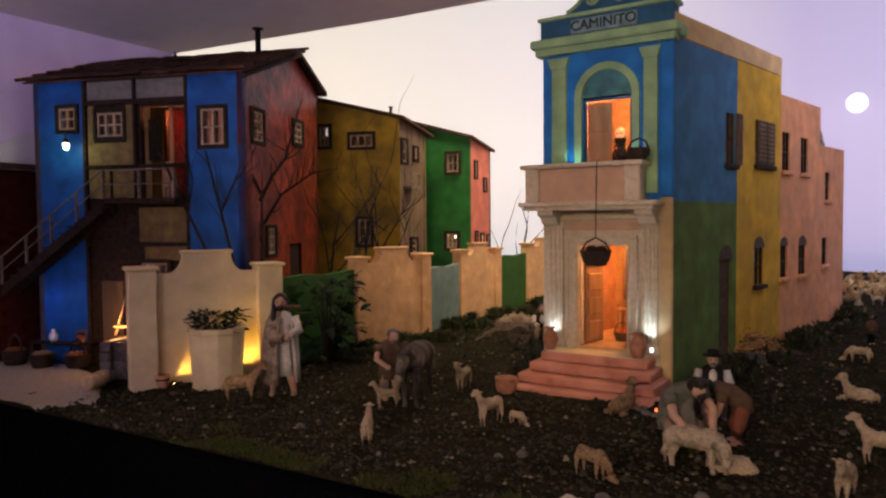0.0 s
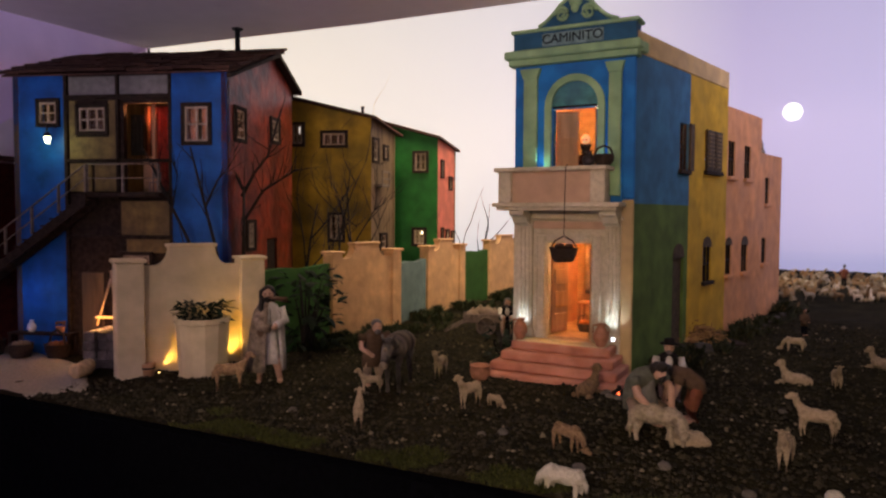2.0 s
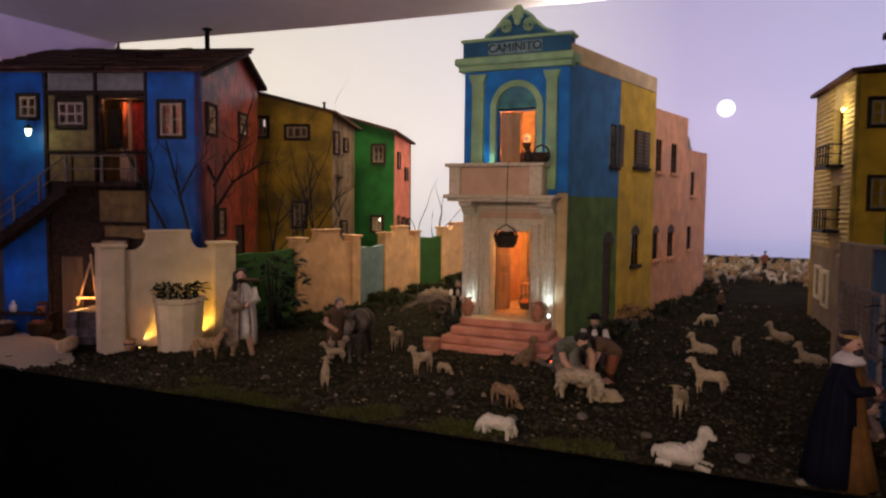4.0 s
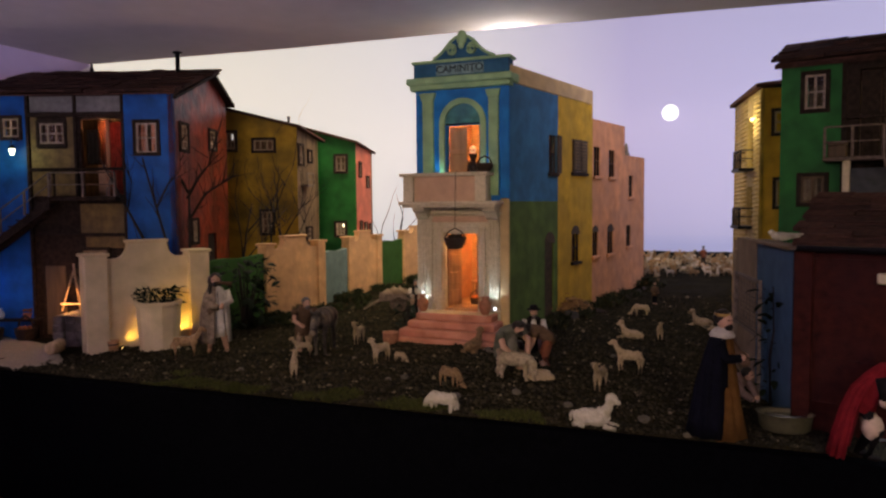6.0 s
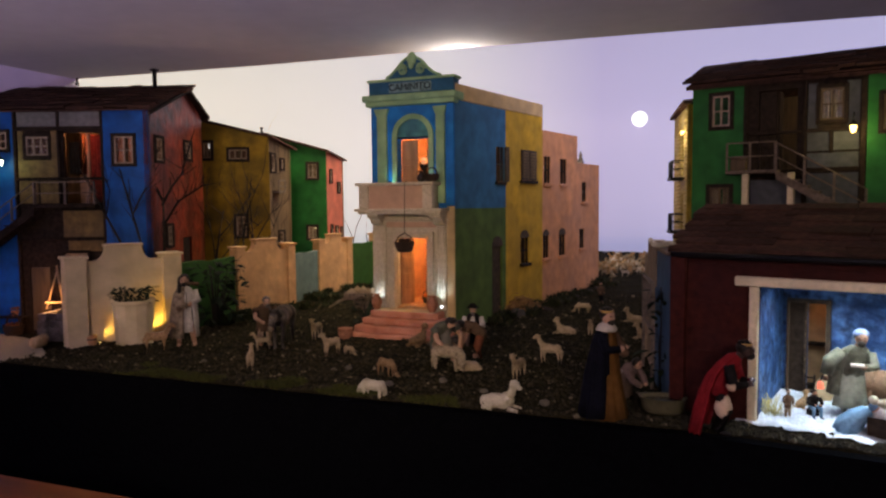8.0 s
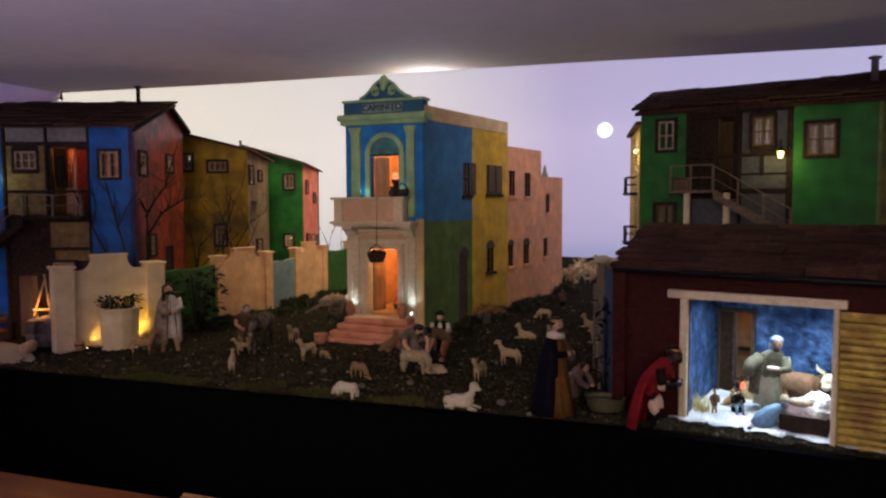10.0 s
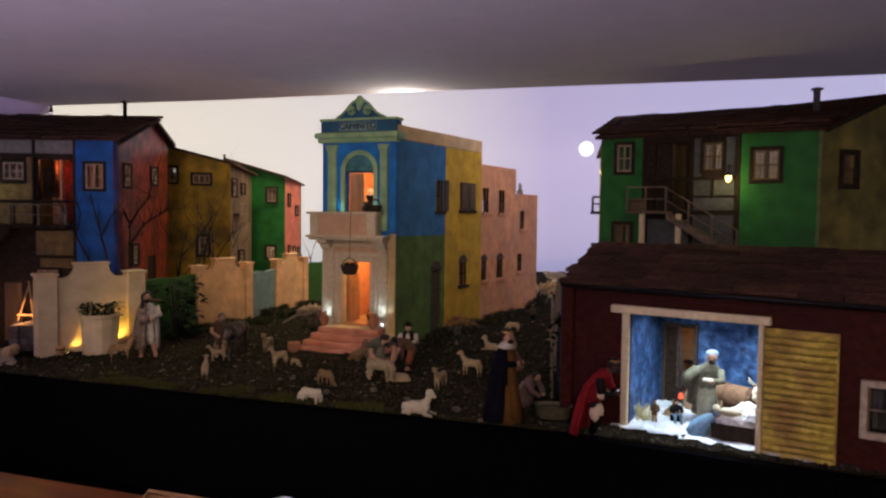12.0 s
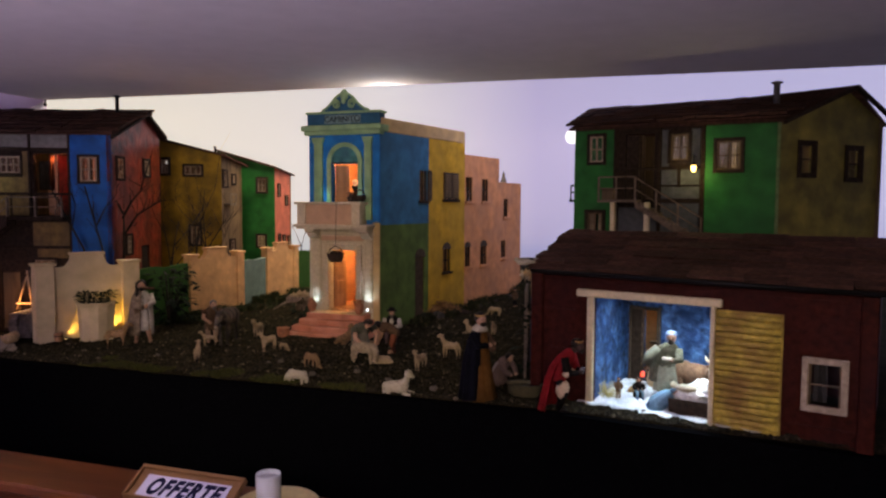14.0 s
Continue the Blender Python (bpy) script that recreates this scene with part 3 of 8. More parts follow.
# landing, stair and rails
part("landing", B(MbY).box(.12, .41, -.075, .0, 1.578, 1.595, .002), DARKW, blue)
stair0, stair1 = along(along(BL, BA, bx(-.50)), BA - 90, .045), along(along(BL, BA, bx(-.93)), BA - 90, .045)
ns = 12
st = None
for sd in (-.034, .034):
    e0, e1 = along(stair0, BA - 90, sd), along(stair1, BA - 90, sd)
    sb = B()
    vs = [sb.bm.verts.new((*along(e, BA - 90, d), z)) for d in (-.003, .003) for e, z in ((e0, 1.590), (e1, 1.285), (e1, 1.248), (e0, 1.548))]
    fs = [sb.bm.faces.new(vs[:4]), sb.bm.faces.new(vs[4:])] + [sb.bm.faces.new((vs[i], vs[(i + 1) % 4], vs[4 + (i + 1) % 4], vs[4 + i])) for i in range(4)]
    bmesh.ops.recalc_face_normals(sb.bm, faces=fs)
    st = part("stringer", sb, DARKW, blue, "dark timber stair side")
for i in range(ns):
    k = (i + .5) / ns
    p = (stair0[0] + (stair1[0] - stair0[0]) * k, stair0[1] + (stair1[1] - stair0[1]) * k)
    part("tread", B(fr(p, BA)).box(-.022, .022, -.036, .036, 1.59 - .305 * k - .006, 1.59 - .305 * k, .001), DARKW, st)
o = along(stair0, BA - 90, .034), along(stair1, BA - 90, .034)
rail(blue, [(o[0][0] + (o[1][0] - o[0][0]) * k, o[0][1] + (o[1][1] - o[0][1]) * k, 1.595 - .305 * k) for k in (0, .25, .5, .75, 1)] + [(*along(o[1], BA, -.06), 1.29)], .10)
l0, l1 = along(along(BL, BA, bx(-.50)), BA - 90, .072), along(along(BL, BA, bx(-.225)), BA - 90, .072)
rail(blue, [(*l0, 1.595), (*along(l0, BA, .14), 1.595), (*l1, 1.595)], .10)

# ---- ochre house ----
OC, OA, OB = (-1.775, 2.661), 18, 95
OL = along(OC, OA, -0.62)
och = thing("ochre_house", fr(OL, OA, 0.985), "narrow ochre house with a brown boarded flank and sloping roof", "house")
MO = fr(OL, OA)
oh = [(.62 - .385, .62 - .338, 1.858, 1.948), (.62 - .235, .62 - .127, 1.850, 1.906), (.62 - .20, .62 - .14, 1.402, 1.518)]
part("wall", B(MO).wall(.62, Z0, 2.13, WALL_T, oh, 1.975), OCHRE, och, "ochre painted wall stained dark in places")
window(och, MO, *oh[0], 2, 2, back=CURT)
window(och, MO, *oh[1], 3, 1, back=CURT)
window(och, MO, *oh[2], 2, 3, back=CURT)
MO2 = fr(OC, OB)
o2 = [(.02, .06, 1.78, 1.875), (.135, .165, 1.80, 1.85), (.10, .15, 1.36, 1.42)]
part("wall", B(MO2).wall(.26, Z0, 1.972, WALL_T, o2, 1.925), BROWN, och, "brown weathered board wall")
for h in o2:
    window(och, MO2, *h, 1, 2)
OE = along(OC, OB, .26)
part("balcony", B(MO2).box(.03, .11, -.045, 0, 1.655, 1.667, .001).box(.03, .034, -.045, -.041, 1.667, 1.73).box(.106, .11, -.045, -.041, 1.667, 1.73).box(.03, .11, -.045, -.041, 1.722, 1.73).box(.03, .11, -.045, -.041, 1.69, 1.695), GREYT, och)
part("wall", B(fr(along(OL, OB, .26), OA)).box(0, .62, -WALL_T, 0, Z0, 1.93), BROWN, och)
part("wall", B(fr(OL, OB)).box(0, .26, -WALL_T, 0, Z0, 1.97), BROWN, och)
def quad_roof(parent, pts, t=.014):
    b = B()
    v = [b.bm.verts.new(p) for p in pts] + [b.bm.verts.new((p[0], p[1], p[2] - t)) for p in pts]
    fs = [b.bm.faces.new(v[:4]), b.bm.faces.new(v[4:])] + [b.bm.faces.new((v[i], v[(i + 1) % 4], v[4 + (i + 1) % 4], v[4 + i])) for i in range(4)]
    bmesh.ops.recalc_face_normals(b.bm, faces=fs)
    return part("roof", b, ROOF, parent)
def over(p, q, d):
    """p moved by d away from q."""
    L = math.hypot(p[0] - q[0], p[1] - q[1])
    return (p[0] + (p[0] - q[0]) / L * d, p[1] + (p[1] - q[1]) / L * d)
f0, f1 = along(OL, OA - 90, .02), over(along(OC, OA - 90, .02), OL, .03)
e1, e0 = over(along(OE, OB, .03), OL, .03), along(along(OL, OB, .29), OA, 0)
quad_roof(och, [(*f0, 2.142), (*f1, 1.982), (*e1, 1.930), (*e0, 2.09)])
part("chimney", B(fr(along(along(OC, OA, -.07), OB, .06), 0)).lathe([(.007, 1.95), (.007, 2.03), (.011, 2.032), (.011, 2.038)], n=8), IRON, och)

# ---- green house with the salmon flank ----
GC, GA, GB = (-1.62, 3.05), 10, 95
GL = along(GC, GA, -0.42)
grn = thing("green_house", fr(GL, GA, 0.985), "narrow green house with a salmon flank and tin roof", "house")
MGn = fr(GL, GA)
g1 = [(.42 - .122, .42 - .062, 1.750, 1.838), (.42 - .125, .42 - .072, 1.372, 1.444)]
part("wall", B(MGn).wall(.42, Z0, 2.03, WALL_T, g1, 1.915), GREEN, grn, "bright green painted wall")
window(grn, MGn, *g1[0], 2, 2)
window(grn, MGn, *g1[1], 2, 3)
MG2 = fr(GC, GB)
g2 = [(.045, .07, 1.72, 1.80), (.16, .19, 1.66, 1.72), (.05, .07, 1.40, 1.45), (.12, .15, 1.38, 1.44), (.20, .23, 1.37, 1.43)]
part("wall", B(MG2).wall(.26, Z0, 1.912, WALL_T, g2, 1.872), SALMON, grn, "salmon painted flank wall")
for h in g2:
    window(grn, MG2, *h, 1, 1, rim=.008)
GE = along(GC, GB, .26)
part("wall", B(fr(along(GL, GB, .26), GA)).box(0, .42, -WALL_T, 0, Z0, 1.88), BROWN, grn)
part("wall", B(fr(GL, GB)).box(0, .26, -WALL_T, 0, Z0, 1.95), BROWN, grn)
quad_roof(grn, [(*along(GL, GA - 90, .02), 2.045), (*over(along(GC, GA - 90, .02), GL, .02), 1.922), (*over(along(GE, GB, .02), GL, .02), 1.878), (*along(GL, GB, .28), 1.99)])

# ---- gate wall and fence ----


def pediment(x0, x1, zs, zt):
    """The outline of a wall top that swings up to a raised middle."""
    w = x1 - x0
    a, c = x0 + w * .22, x1 - w * .22
    out = [(x0, zs)]
    for k in range(7):
        t = k / 6 * math.pi / 2
        out.append((a - w * .10 + w * .14 * math.sin(t) * 1, zs + (zt - .012 - zs) * (1 - math.cos(t))))
    out += [(c - w * .04 + w * .14 * (1 - math.cos(k / 6 * math.pi / 2)) * 1, zs + (zt - .012 - zs) * (1 - math.sin(k / 6 * math.pi / 2))) for k in range(7)]
    out.append((x1, zs))
    return out


def gate_panel(name, p, q, z0, zp, zs, zt, mat, label, pw=.06, t=.035):
    L, a = span(p, q)
    m = fr(p, a)
    g = thing(name, fr(p, a, z0), label, "wall")
    top = pediment(pw, L - pw, zs, zt)
    part("wall", B(m).prism([(pw, z0)] + top + [(L - pw, z0)], "y", -t / 2, t / 2), mat, g)
    for x in (0, L - pw):
        pr = part("pillar", B(m).box(x, x + pw, -pw / 2, pw / 2, z0, zp - .012, .003), mat, g)
        part("cap", B(m).box(x - .008, x + pw + .008, -pw / 2 - .008, pw / 2 + .008, zp - .012, zp, .003), mat, pr)
    w = L - 2 * pw
    part("coping", B(m).box(pw + w * .24, L - pw - w * .24, -t / 2 - .006, t / 2 + .006, zt - .012, zt, .003), mat, g)
    return g


GP, GQ = (-1.965, 1.40), (-1.715, 1.82)
gate_panel("gate_wall", GP, GQ, .97, 1.370, 1.345, 1.418, CREAM, "cream plastered garden wall with square pillars and a curved top", .085)
gate_panel("plaster_fence", (-1.705, 2.215), (-1.625, 2.645), .97, 1.368, 1.335, 1.402, FENCE, "peach plastered fence panel with square pillars", .06)
gate_panel("plaster_fence", (-1.635, 2.93), (-1.585, 3.27), .97, 1.370, 1.34, 1.40, FENCE, "peach plastered fence panel with square pillars", .055)
gate_panel("plaster_fence", (-1.545, 3.52), (-1.48, 3.90), .97, 1.385, 1.36, 1.41, FENCE, "peach plastered fence panel with square pillars", .055)


def fence_infill(p, q, z0, z1, mat, label):
    L, a = span(p, q)
    m = fr(p, a)
    return solid("fence_infill", B(m).prism([(0, z0), (L, z0), (L, z1 + .004), (L * .6, z1 - .006), (L * .3, z1 + .002), (0, z1 - .004)], "y", -.015, .015), mat, label, "wall", base=fr(p, a, z0))


fence_infill((-1.72, 1.83), (-1.702, 2.205), .97, 1.315, GFENCE, "low green plastered fence wall")
fence_infill((-1.622, 2.655), (-1.634, 2.925), .97, 1.300, TEAL, "low faded teal fence wall")
fence_infill((-1.582, 3.28), (-1.548, 3.515), .97, 1.325, GFENCE, "low green plastered fence wall")
fence_infill((-1.475, 3.91), (-1.30, 4.30), .97, 1.36, FENCE, "low peach plastered fence wall")

# ---- palazzo with the lettered pediment ----
CC, CA, CW = (-0.452, 2.138), -1.5, 76.1
W = .41
CL = along(CC, CA, -W)
pal = thing("palazzo", fr(CL, CA, 1.10), "two-storey town house with a blue and green front and terracotta flank", "house")
MC, MW = fr(CL, CA), fr(CC, CW)
FT = .03


def cx(s):
    return W + s


part("wall", B(MC).wall(W, .97, 1.545, FT, [(cx(-.283), cx(-.132), .97, 1.425)]), STONE, pal, "weathered cast stone front wall")
part("wall", B(MC).wall(W, 1.545, 2.035, FT, [(cx(-.272), cx(-.122), 1.56, 1.88)]), CBLUE2, pal, "bright blue upper front wall")
FLANK = [(0, .472, 1.56, 2.045, CBLUE, "dusty blue flank wall", [(.378, .455, 1.69, 1.86)]),
         (0, .472, .97, 1.56, CDGREEN, "moss green flank wall", [(.335, .435, 1.03, 1.37)]),
         (.472, .885, .97, 2.046, CYEL, "mustard yellow flank wall", [(.630, .80, 1.70, 1.86), (.628, .72, 1.265, 1.40)]),
         (.885, 1.355, .97, 1.98, CPINK, "terracotta pink flank wall", [(.90, .985, 1.69, 1.84), (1.11, 1.20, 1.69, 1.835), (.89, .965, 1.275, 1.40), (1.095, 1.185, 1.275, 1.395)]),
         (1.355, 1.70, .97, 1.82, CPINK, "terracotta pink flank wall", [(1.425, 1.495, 1.585, 1.708), (1.390, 1.465, 1.30, 1.42)])]
for s0, s1, z0, z1, mt, lb, hs in FLANK:
    m = fr(along(CC, CW, s0), CW)
    part("wall", B(m).wall(s1 - s0, z0, z1, .025, [(a - s0, c - s0, d, e) for a, c, d, e in hs]), mt, pal, lb)
    for a, c, d, e in hs:
        arched = e < 1.5 and s0 < 1.3
        w = part("window", B(MW).box(a - .01, c + .01, -.014, .012, d - .016, d, .002), DARKW if s0 < .5 else CPINK if s0 > .8 else BROWN, pal) if d > 1.2 else part("door", B(MW).box(a, c, .010, .02, d, e, .001), DARKB, pal, "dark wooden side door")
        if arched:
            # arched head: dark plate on the wall, coloured as the opening's shaded top
            r, xm, n = (c - a) / 2, (a + c) / 2, 8
            ztop = e + (r if d < 1.2 else r * .9)
            pts = [(a - .004, e - .001)] + [(xm - (r + .004) * math.cos(math.pi * k / n), e + (ztop - e) * math.sin(math.pi * k / n)) for k in range(n + 1)] + [(c + .004, e - .001)]
            part("arch", B(MW).prism(pts, "y", -.002, .004), DARKB, w, "dark arched plate painted as the opening's shaded head")
        if d > 1.2:
            part("sash", B(MW).box(a, a + .008, .006, .014, d, e).box(c - .008, c, .006, .014, d, e).box((a + c) / 2 - .004, (a + c) / 2 + .004, .006, .013, d, e).box(a + .008, c - .008, .006, .012, (d + e) / 2 - .004, (d + e) / 2 + .004), DARKW, w)
            g = part("pane", B(MW).box(a + .002, c - .002, .015, .017, d + .002, e - .002), PANE, w)
            g.visible_shadow = False
# open shutters of two upper windows
for a, c, d, e in ((.455, .492, 1.688, 1.862),):
    part("shutter", B(MW).box(a, c, -.012, -.003, d, e, .001), DARKB, pal, "brown louvred shutter folded back")
for a, c in ((.632, .712), (.718, .798)):
    sh = part("shutter", B(MW).box(a, c, -.010, -.002, 1.702, 1.858, .001), DARKB, pal, "brown louvred shutter nearly closed")
    for k in range(9):
        part("slat", B(MW).box(a + .010, c - .010, -.014, -.010, 1.714 + k * .0155, 1.722 + k * .0155), BROWN, sh)
part("parapet", B(MW).box(.012, .885, -.0025, .03, 2.045, 2.118, .004), CSAND, pal, "sand coloured parapet")
part("wall", B(fr(along(CL, CW, 1.70), CA)).box(.02, W - .004, -.02, 0, .97, 1.81), CPINK, pal)
part("wall", B(fr(CL, CW)).box(.03, 1.68, -.02, 0, .97, 1.97), CPINK, pal)
part("roof", B(MW).box(.03, 1.345, .027, .385, 1.955, 1.97), CSAND, pal)
part("roof", B(MW).box(1.36, 1.69, .027, .385, 1.785, 1.80), CSAND, pal)
part("wall", B(fr(along(CC, CW, 1.345), CA)).box(-W + .02, -.03, 0, .015, 1.80, 1.98), CPINK, pal)
fp = along(along(CC, CW, 1.52), CW + 90, .05)
part("finial", B(fr(fp, CW)).box(-.016, .016, -.016, .016, 1.80, 1.845, .002).lathe([(.012, 1.845), (.016, 1.852), (.009, 1.862), (.012, 1.872), (.006, 1.892), (.001, 1.905)], n=10), GREYT, pal, "small grey spired finial")
# blue quoin strip and moss skirting at the corner
part("corner_strip", B(MC).box(cx(-.034), cx(.006), -.010, .004, 1.575, 2.03, .004), CBLUE2, pal)
part("corner_strip", B(MC).box(cx(-.034), cx(.005), -.008, .004, .99, 1.572, .004), CSAND, pal)
# pilasters
for a, c in ((-.376, -.327), (-.082, -.040)):
    p = part("pilaster", B(MC).box(cx(a), cx(c), -.012, .002, 1.585, 2.0, .002), CGREEN, pal, "sage green upper pilaster")
    part("capital", B(MC).prism([(cx(a), 1.985), (cx(c), 1.985), (cx(c) + .012, 2.018), (cx(a) - .012, 2.018)], "y", -.018, .002), CGREEN, p)
for a, c in ((-.392, -.338), (-.086, -.038)):
    p = part("pilaster", B(MC).box(cx(a), cx(c), -.012, .002, 1.12, 1.50, .002), STONE, pal, "weathered stone pilaster")
    part("base", B(MC).box(cx(a) - .006, cx(c) + .006, -.016, .002, 1.10, 1.128, .003), STONE, p)
    part("capital", B(MC).box(cx(a) - .004, cx(c) + .004, -.015, .002, 1.488, 1.502, .002), STONE, p)
# arch surround of the balcony door and its blind tympanum
cxm, ri, ro, zs = cx(-.197), .080, .103, 1.888
pts = [(cxm - ro, 1.585)] + [(cxm - ro * math.cos(math.pi * k / 16), zs + ro * math.sin(math.pi * k / 16)) for k in range(17)] + [(cxm + ro, 1.585), (cxm + ri, 1.585)] + [(cxm + ri * math.cos(math.pi * k / 16), zs + ri * math.sin(math.pi * k / 16)) for k in range(17)] + [(cxm - ri, 1.585)]
part("arch_surround", B(MC).prism(pts, "y", -.010, .003), CGREEN, pal, "sage green arched door surround")
part("tympanum", B(MC).prism([(cxm - .079, 1.883)] + [(cxm - .079 * math.cos(math.pi * k / 16), zs + .079 * math.sin(math.pi * k / 16)) for k in range(17)] + [(cxm + .079, 1.883)], "y", -.003, .010), material("deep_teal_plaster", (0.05, 0.17, 0.16), 0.5, 0.5, 22, 0.3, stain=(0.03, 0.09, 0.15), stain_amount=.8), pal, "blue-green shell tympanum")
part("rail_bar", B(MC).tube([(cxm - .075, -.004, 1.884), (cxm + .075, -.004, 1.884)], .003), IRON, pal)
# entablature, frieze, sign and pediment
part("cornice", B(MC).box(-.018, W + .014, -.024, FT, 2.030, 2.052, .003).box(-.030, W + .024, -.038, FT, 2.052, 2.080, .005), CGREEN, pal, "sage green moulded cornice")
part("frieze", B(MC).box(-.004, W + .004, -.010, FT + .03, 2.080, 2.140), CNAVY, pal, "navy frieze band")
part("coping", B(MC).box(-.012, W + .016, -.020, FT + .035, 2.140, 2.152, .003), CGREEN, pal)
part("cornice_return", B(MW).box(.006, .06, -.020, 0, 2.045, 2.080, .004), CGREEN, pal)
ped = [(.07, 2.152)]
for k in range(9):
    t = k / 8
    ped.append((.085 + .075 * t, 2.158 + .062 * t ** 1.5))
ped += [(cxm - .03, 2.236), (cxm, 2.245), (cxm + .03, 2.236)] + [(2 * cxm - x, z) for x, z in reversed(ped[1:])] + [(2 * cxm - .07, 2.152)]
part("pediment", B(MC).prism(ped, "y", -.006, .018), CNAVY, pal, "curved navy pediment")
rim_l = [(2 * cxm - x if s else x, -.008, z + .002) for s in (0,) for x, z in ped[1:]]
part("pediment_rim", B(MC).tube(rim_l, .0065, 6), CGREEN, pal)
for sg in (-1, 1):
    sp = []
    for k in range(22):
        a = k / 21 * 3.6 * math.pi
        r = .026 * (1 - k / 26)
        sp.append((cxm + sg * (.045 + r * math.cos(a)), -.012, 2.188 + r * math.sin(a)))
    part("scroll", B(MC).tube(sp, .0055, 6), CGREEN, pal, "sage green plaster scroll")
part("shell", B(MC).blob((cxm, -.006, 2.235), (.024, .014, .032), n=2).blob((cxm, -.014, 2.205), (.014, .010, .016), n=2), CGREEN, pal, "sage green shell ornament")
part("sign_board", B(MC).box(cx(-.310), cx(-.100), -.016, -.009, 2.088, 2.132, .003), material("pale_name_board", (0.19, 0.27, 0.26), 0.7, 0.4, 30, 0.2, stain=(0.06, 0.12, 0.13), stain_amount=.6, stain_scale=20), pal, "pale grey-green name board")


def words(text, m, size, mat, parent, name="lettering", label="", sx=1.0, bold=0.0, slant=0.0, gap=1.0, edge=.0006):
    c = bpy.data.curves.new("words", "FONT")
    c.body, c.size, c.extrude, c.align_x, c.align_y = text, size, .0012, "CENTER", "CENTER"
    c.shear = slant
    c.bevel_depth, c.offset, c.space_character = edge, bold, gap
    tmp = bpy.data.objects.new("words", c)
    me = bpy.data.meshes.new_from_object(tmp)
    bpy.data.objects.remove(tmp)
    b = B(m @ Matrix.Diagonal((sx, 1, 1, 1)))
    b.bm.from_mesh(me)
    bpy.data.meshes.remove(me)
    return part(name, b, mat, parent, label)


words("CAMINITO", MC @ pose(cx(-.205), -.0172, 2.110, 90, 0, 0), .042, material("dark_letters", (0.012, 0.022, 0.026), 0.7, 0.3, 60, 0.2), pal, label="dark hand-cut letters", sx=1.02)
# balcony
bal = part("balcony", B(MC).box(cx(-.452), cx(-.018), -.105, .002, 1.548, 1.562, .003).box(cx(-.440), cx(-.03), -.092, .002, 1.536, 1.548, .002), STONE, pal, "cast stone balcony with panelled parapet")
part("panel", B(MC).box(cx(-.385), cx(-.115), -.082, -.066, 1.562, 1.665), PEACH, bal, "peach plaster panel")
for a, c in ((-.432, -.385), (-.115, -.068)):
    part("pier", B(MC).box(cx(a), cx(c), -.094, -.055, 1.562, 1.666, .003), STONE, bal)
part("side_panel", B(MC).box(cx(-.428), cx(-.412), -.055, 0, 1.562, 1.665), PEACH, bal)
part("side_panel", B(MC).box(cx(-.090), cx(-.074), -.055, 0, 1.562, 1.665), STONE, bal)
part("coping", B(MC).box(cx(-.446), cx(-.058), -.104, -.046, 1.665, 1.679, .003).box(cx(-.446), cx(-.404), -.046, 0, 1.665, 1.679, .003).box(cx(-.098), cx(-.058), -.046, 0, 1.665, 1.679, .003), STONE, bal)
for a in (-.372, -.062):
    part("bracket", B(MC).prism([(0, 1.536), (-.078, 1.536), (-.076, 1.522), (-.05, 1.512), (-.04, 1.495), (-.016, 1.486), (0, 1.486)], "x", cx(a) - .026, cx(a) + .026), STONE, bal, "scrolled stone bracket")
# door surround
part("surround", B(MC).box(cx(-.318), cx(-.286), -.016, .003, 1.10, 1.455, .003).box(cx(-.130), cx(-.100), -.016, .003, 1.10, 1.455, .003).box(cx(-.286), cx(-.130), -.016, .003, 1.427, 1.455, .003), STONE, pal, "moulded stone door surround")
for a, c in ((-.322, -.315), (-.296, -.290), (-.126, -.120), (-.103, -.096)):
    part("moulding", B(MC).box(cx(a), cx(c), -.022, -.015, 1.10, 1.458, .002), STONE, pal)
part("moulding", B(MC).box(cx(-.322), cx(-.096), -.023, -.015, 1.448, 1.460, .002), STONE, pal)
for a, c in ((-.392, -.338), (-.086, -.038)):
    for q in (.22, .5, .78):
        x = cx(a + (c - a) * q)
        part("reed", B(MC).tube([(x, -.012, 1.135), (x, -.012, 1.482)], .0045, 6), STONE, pal)
part("cornice_fillet", B(MC).box(cx(-.404), cx(-.026), -.014, .002, 1.505, 1.516, .002), STONE, pal)
part("band", B(MC).box(cx(-.338), cx(-.086), -.008, .003, 1.475, 1.50, .002), PEACH, pal)


def leaf(m, w, z0, z1, mat, parent, n=3):
    """A panelled door leaf hinged at x = 0 of the frame."""
    d = part("door", B(m).box(0, w, 0, .010, z0, z1, .001), mat, parent, "open wooden door leaf with panels")
    h = (z1 - z0) / n
    for k in range(n):
        part("panel", B(m).box(.010, w - .010, -.004, 0, z0 + k * h + .012, z0 + (k + 1) * h - .010, .002), mat, d)
    return d


WOODW = material("warm_door_wood", (0.36, 0.19, 0.09), 0.55, 0.25, 40, 0.2, grain=(1, 1, .2))
leaf(MC @ pose(cx(-.279), .032, 0, 0, 0, 68), .085, 1.112, 1.420, WOODW, pal, 4)
leaf(MC @ pose(cx(-.136), .032, 0, 0, 0, 100), .07, 1.112, 1.420, WOODW, pal, 4)
leaf(MC @ pose(cx(-.270), .032, 0, 0, 0, 22), .075, 1.565, 1.876, WOODW, pal, 3)
leaf(MC @ pose(cx(-.126), .032, 0, 0, 0, 98), .06, 1.565, 1.876, WOODW, pal, 3)
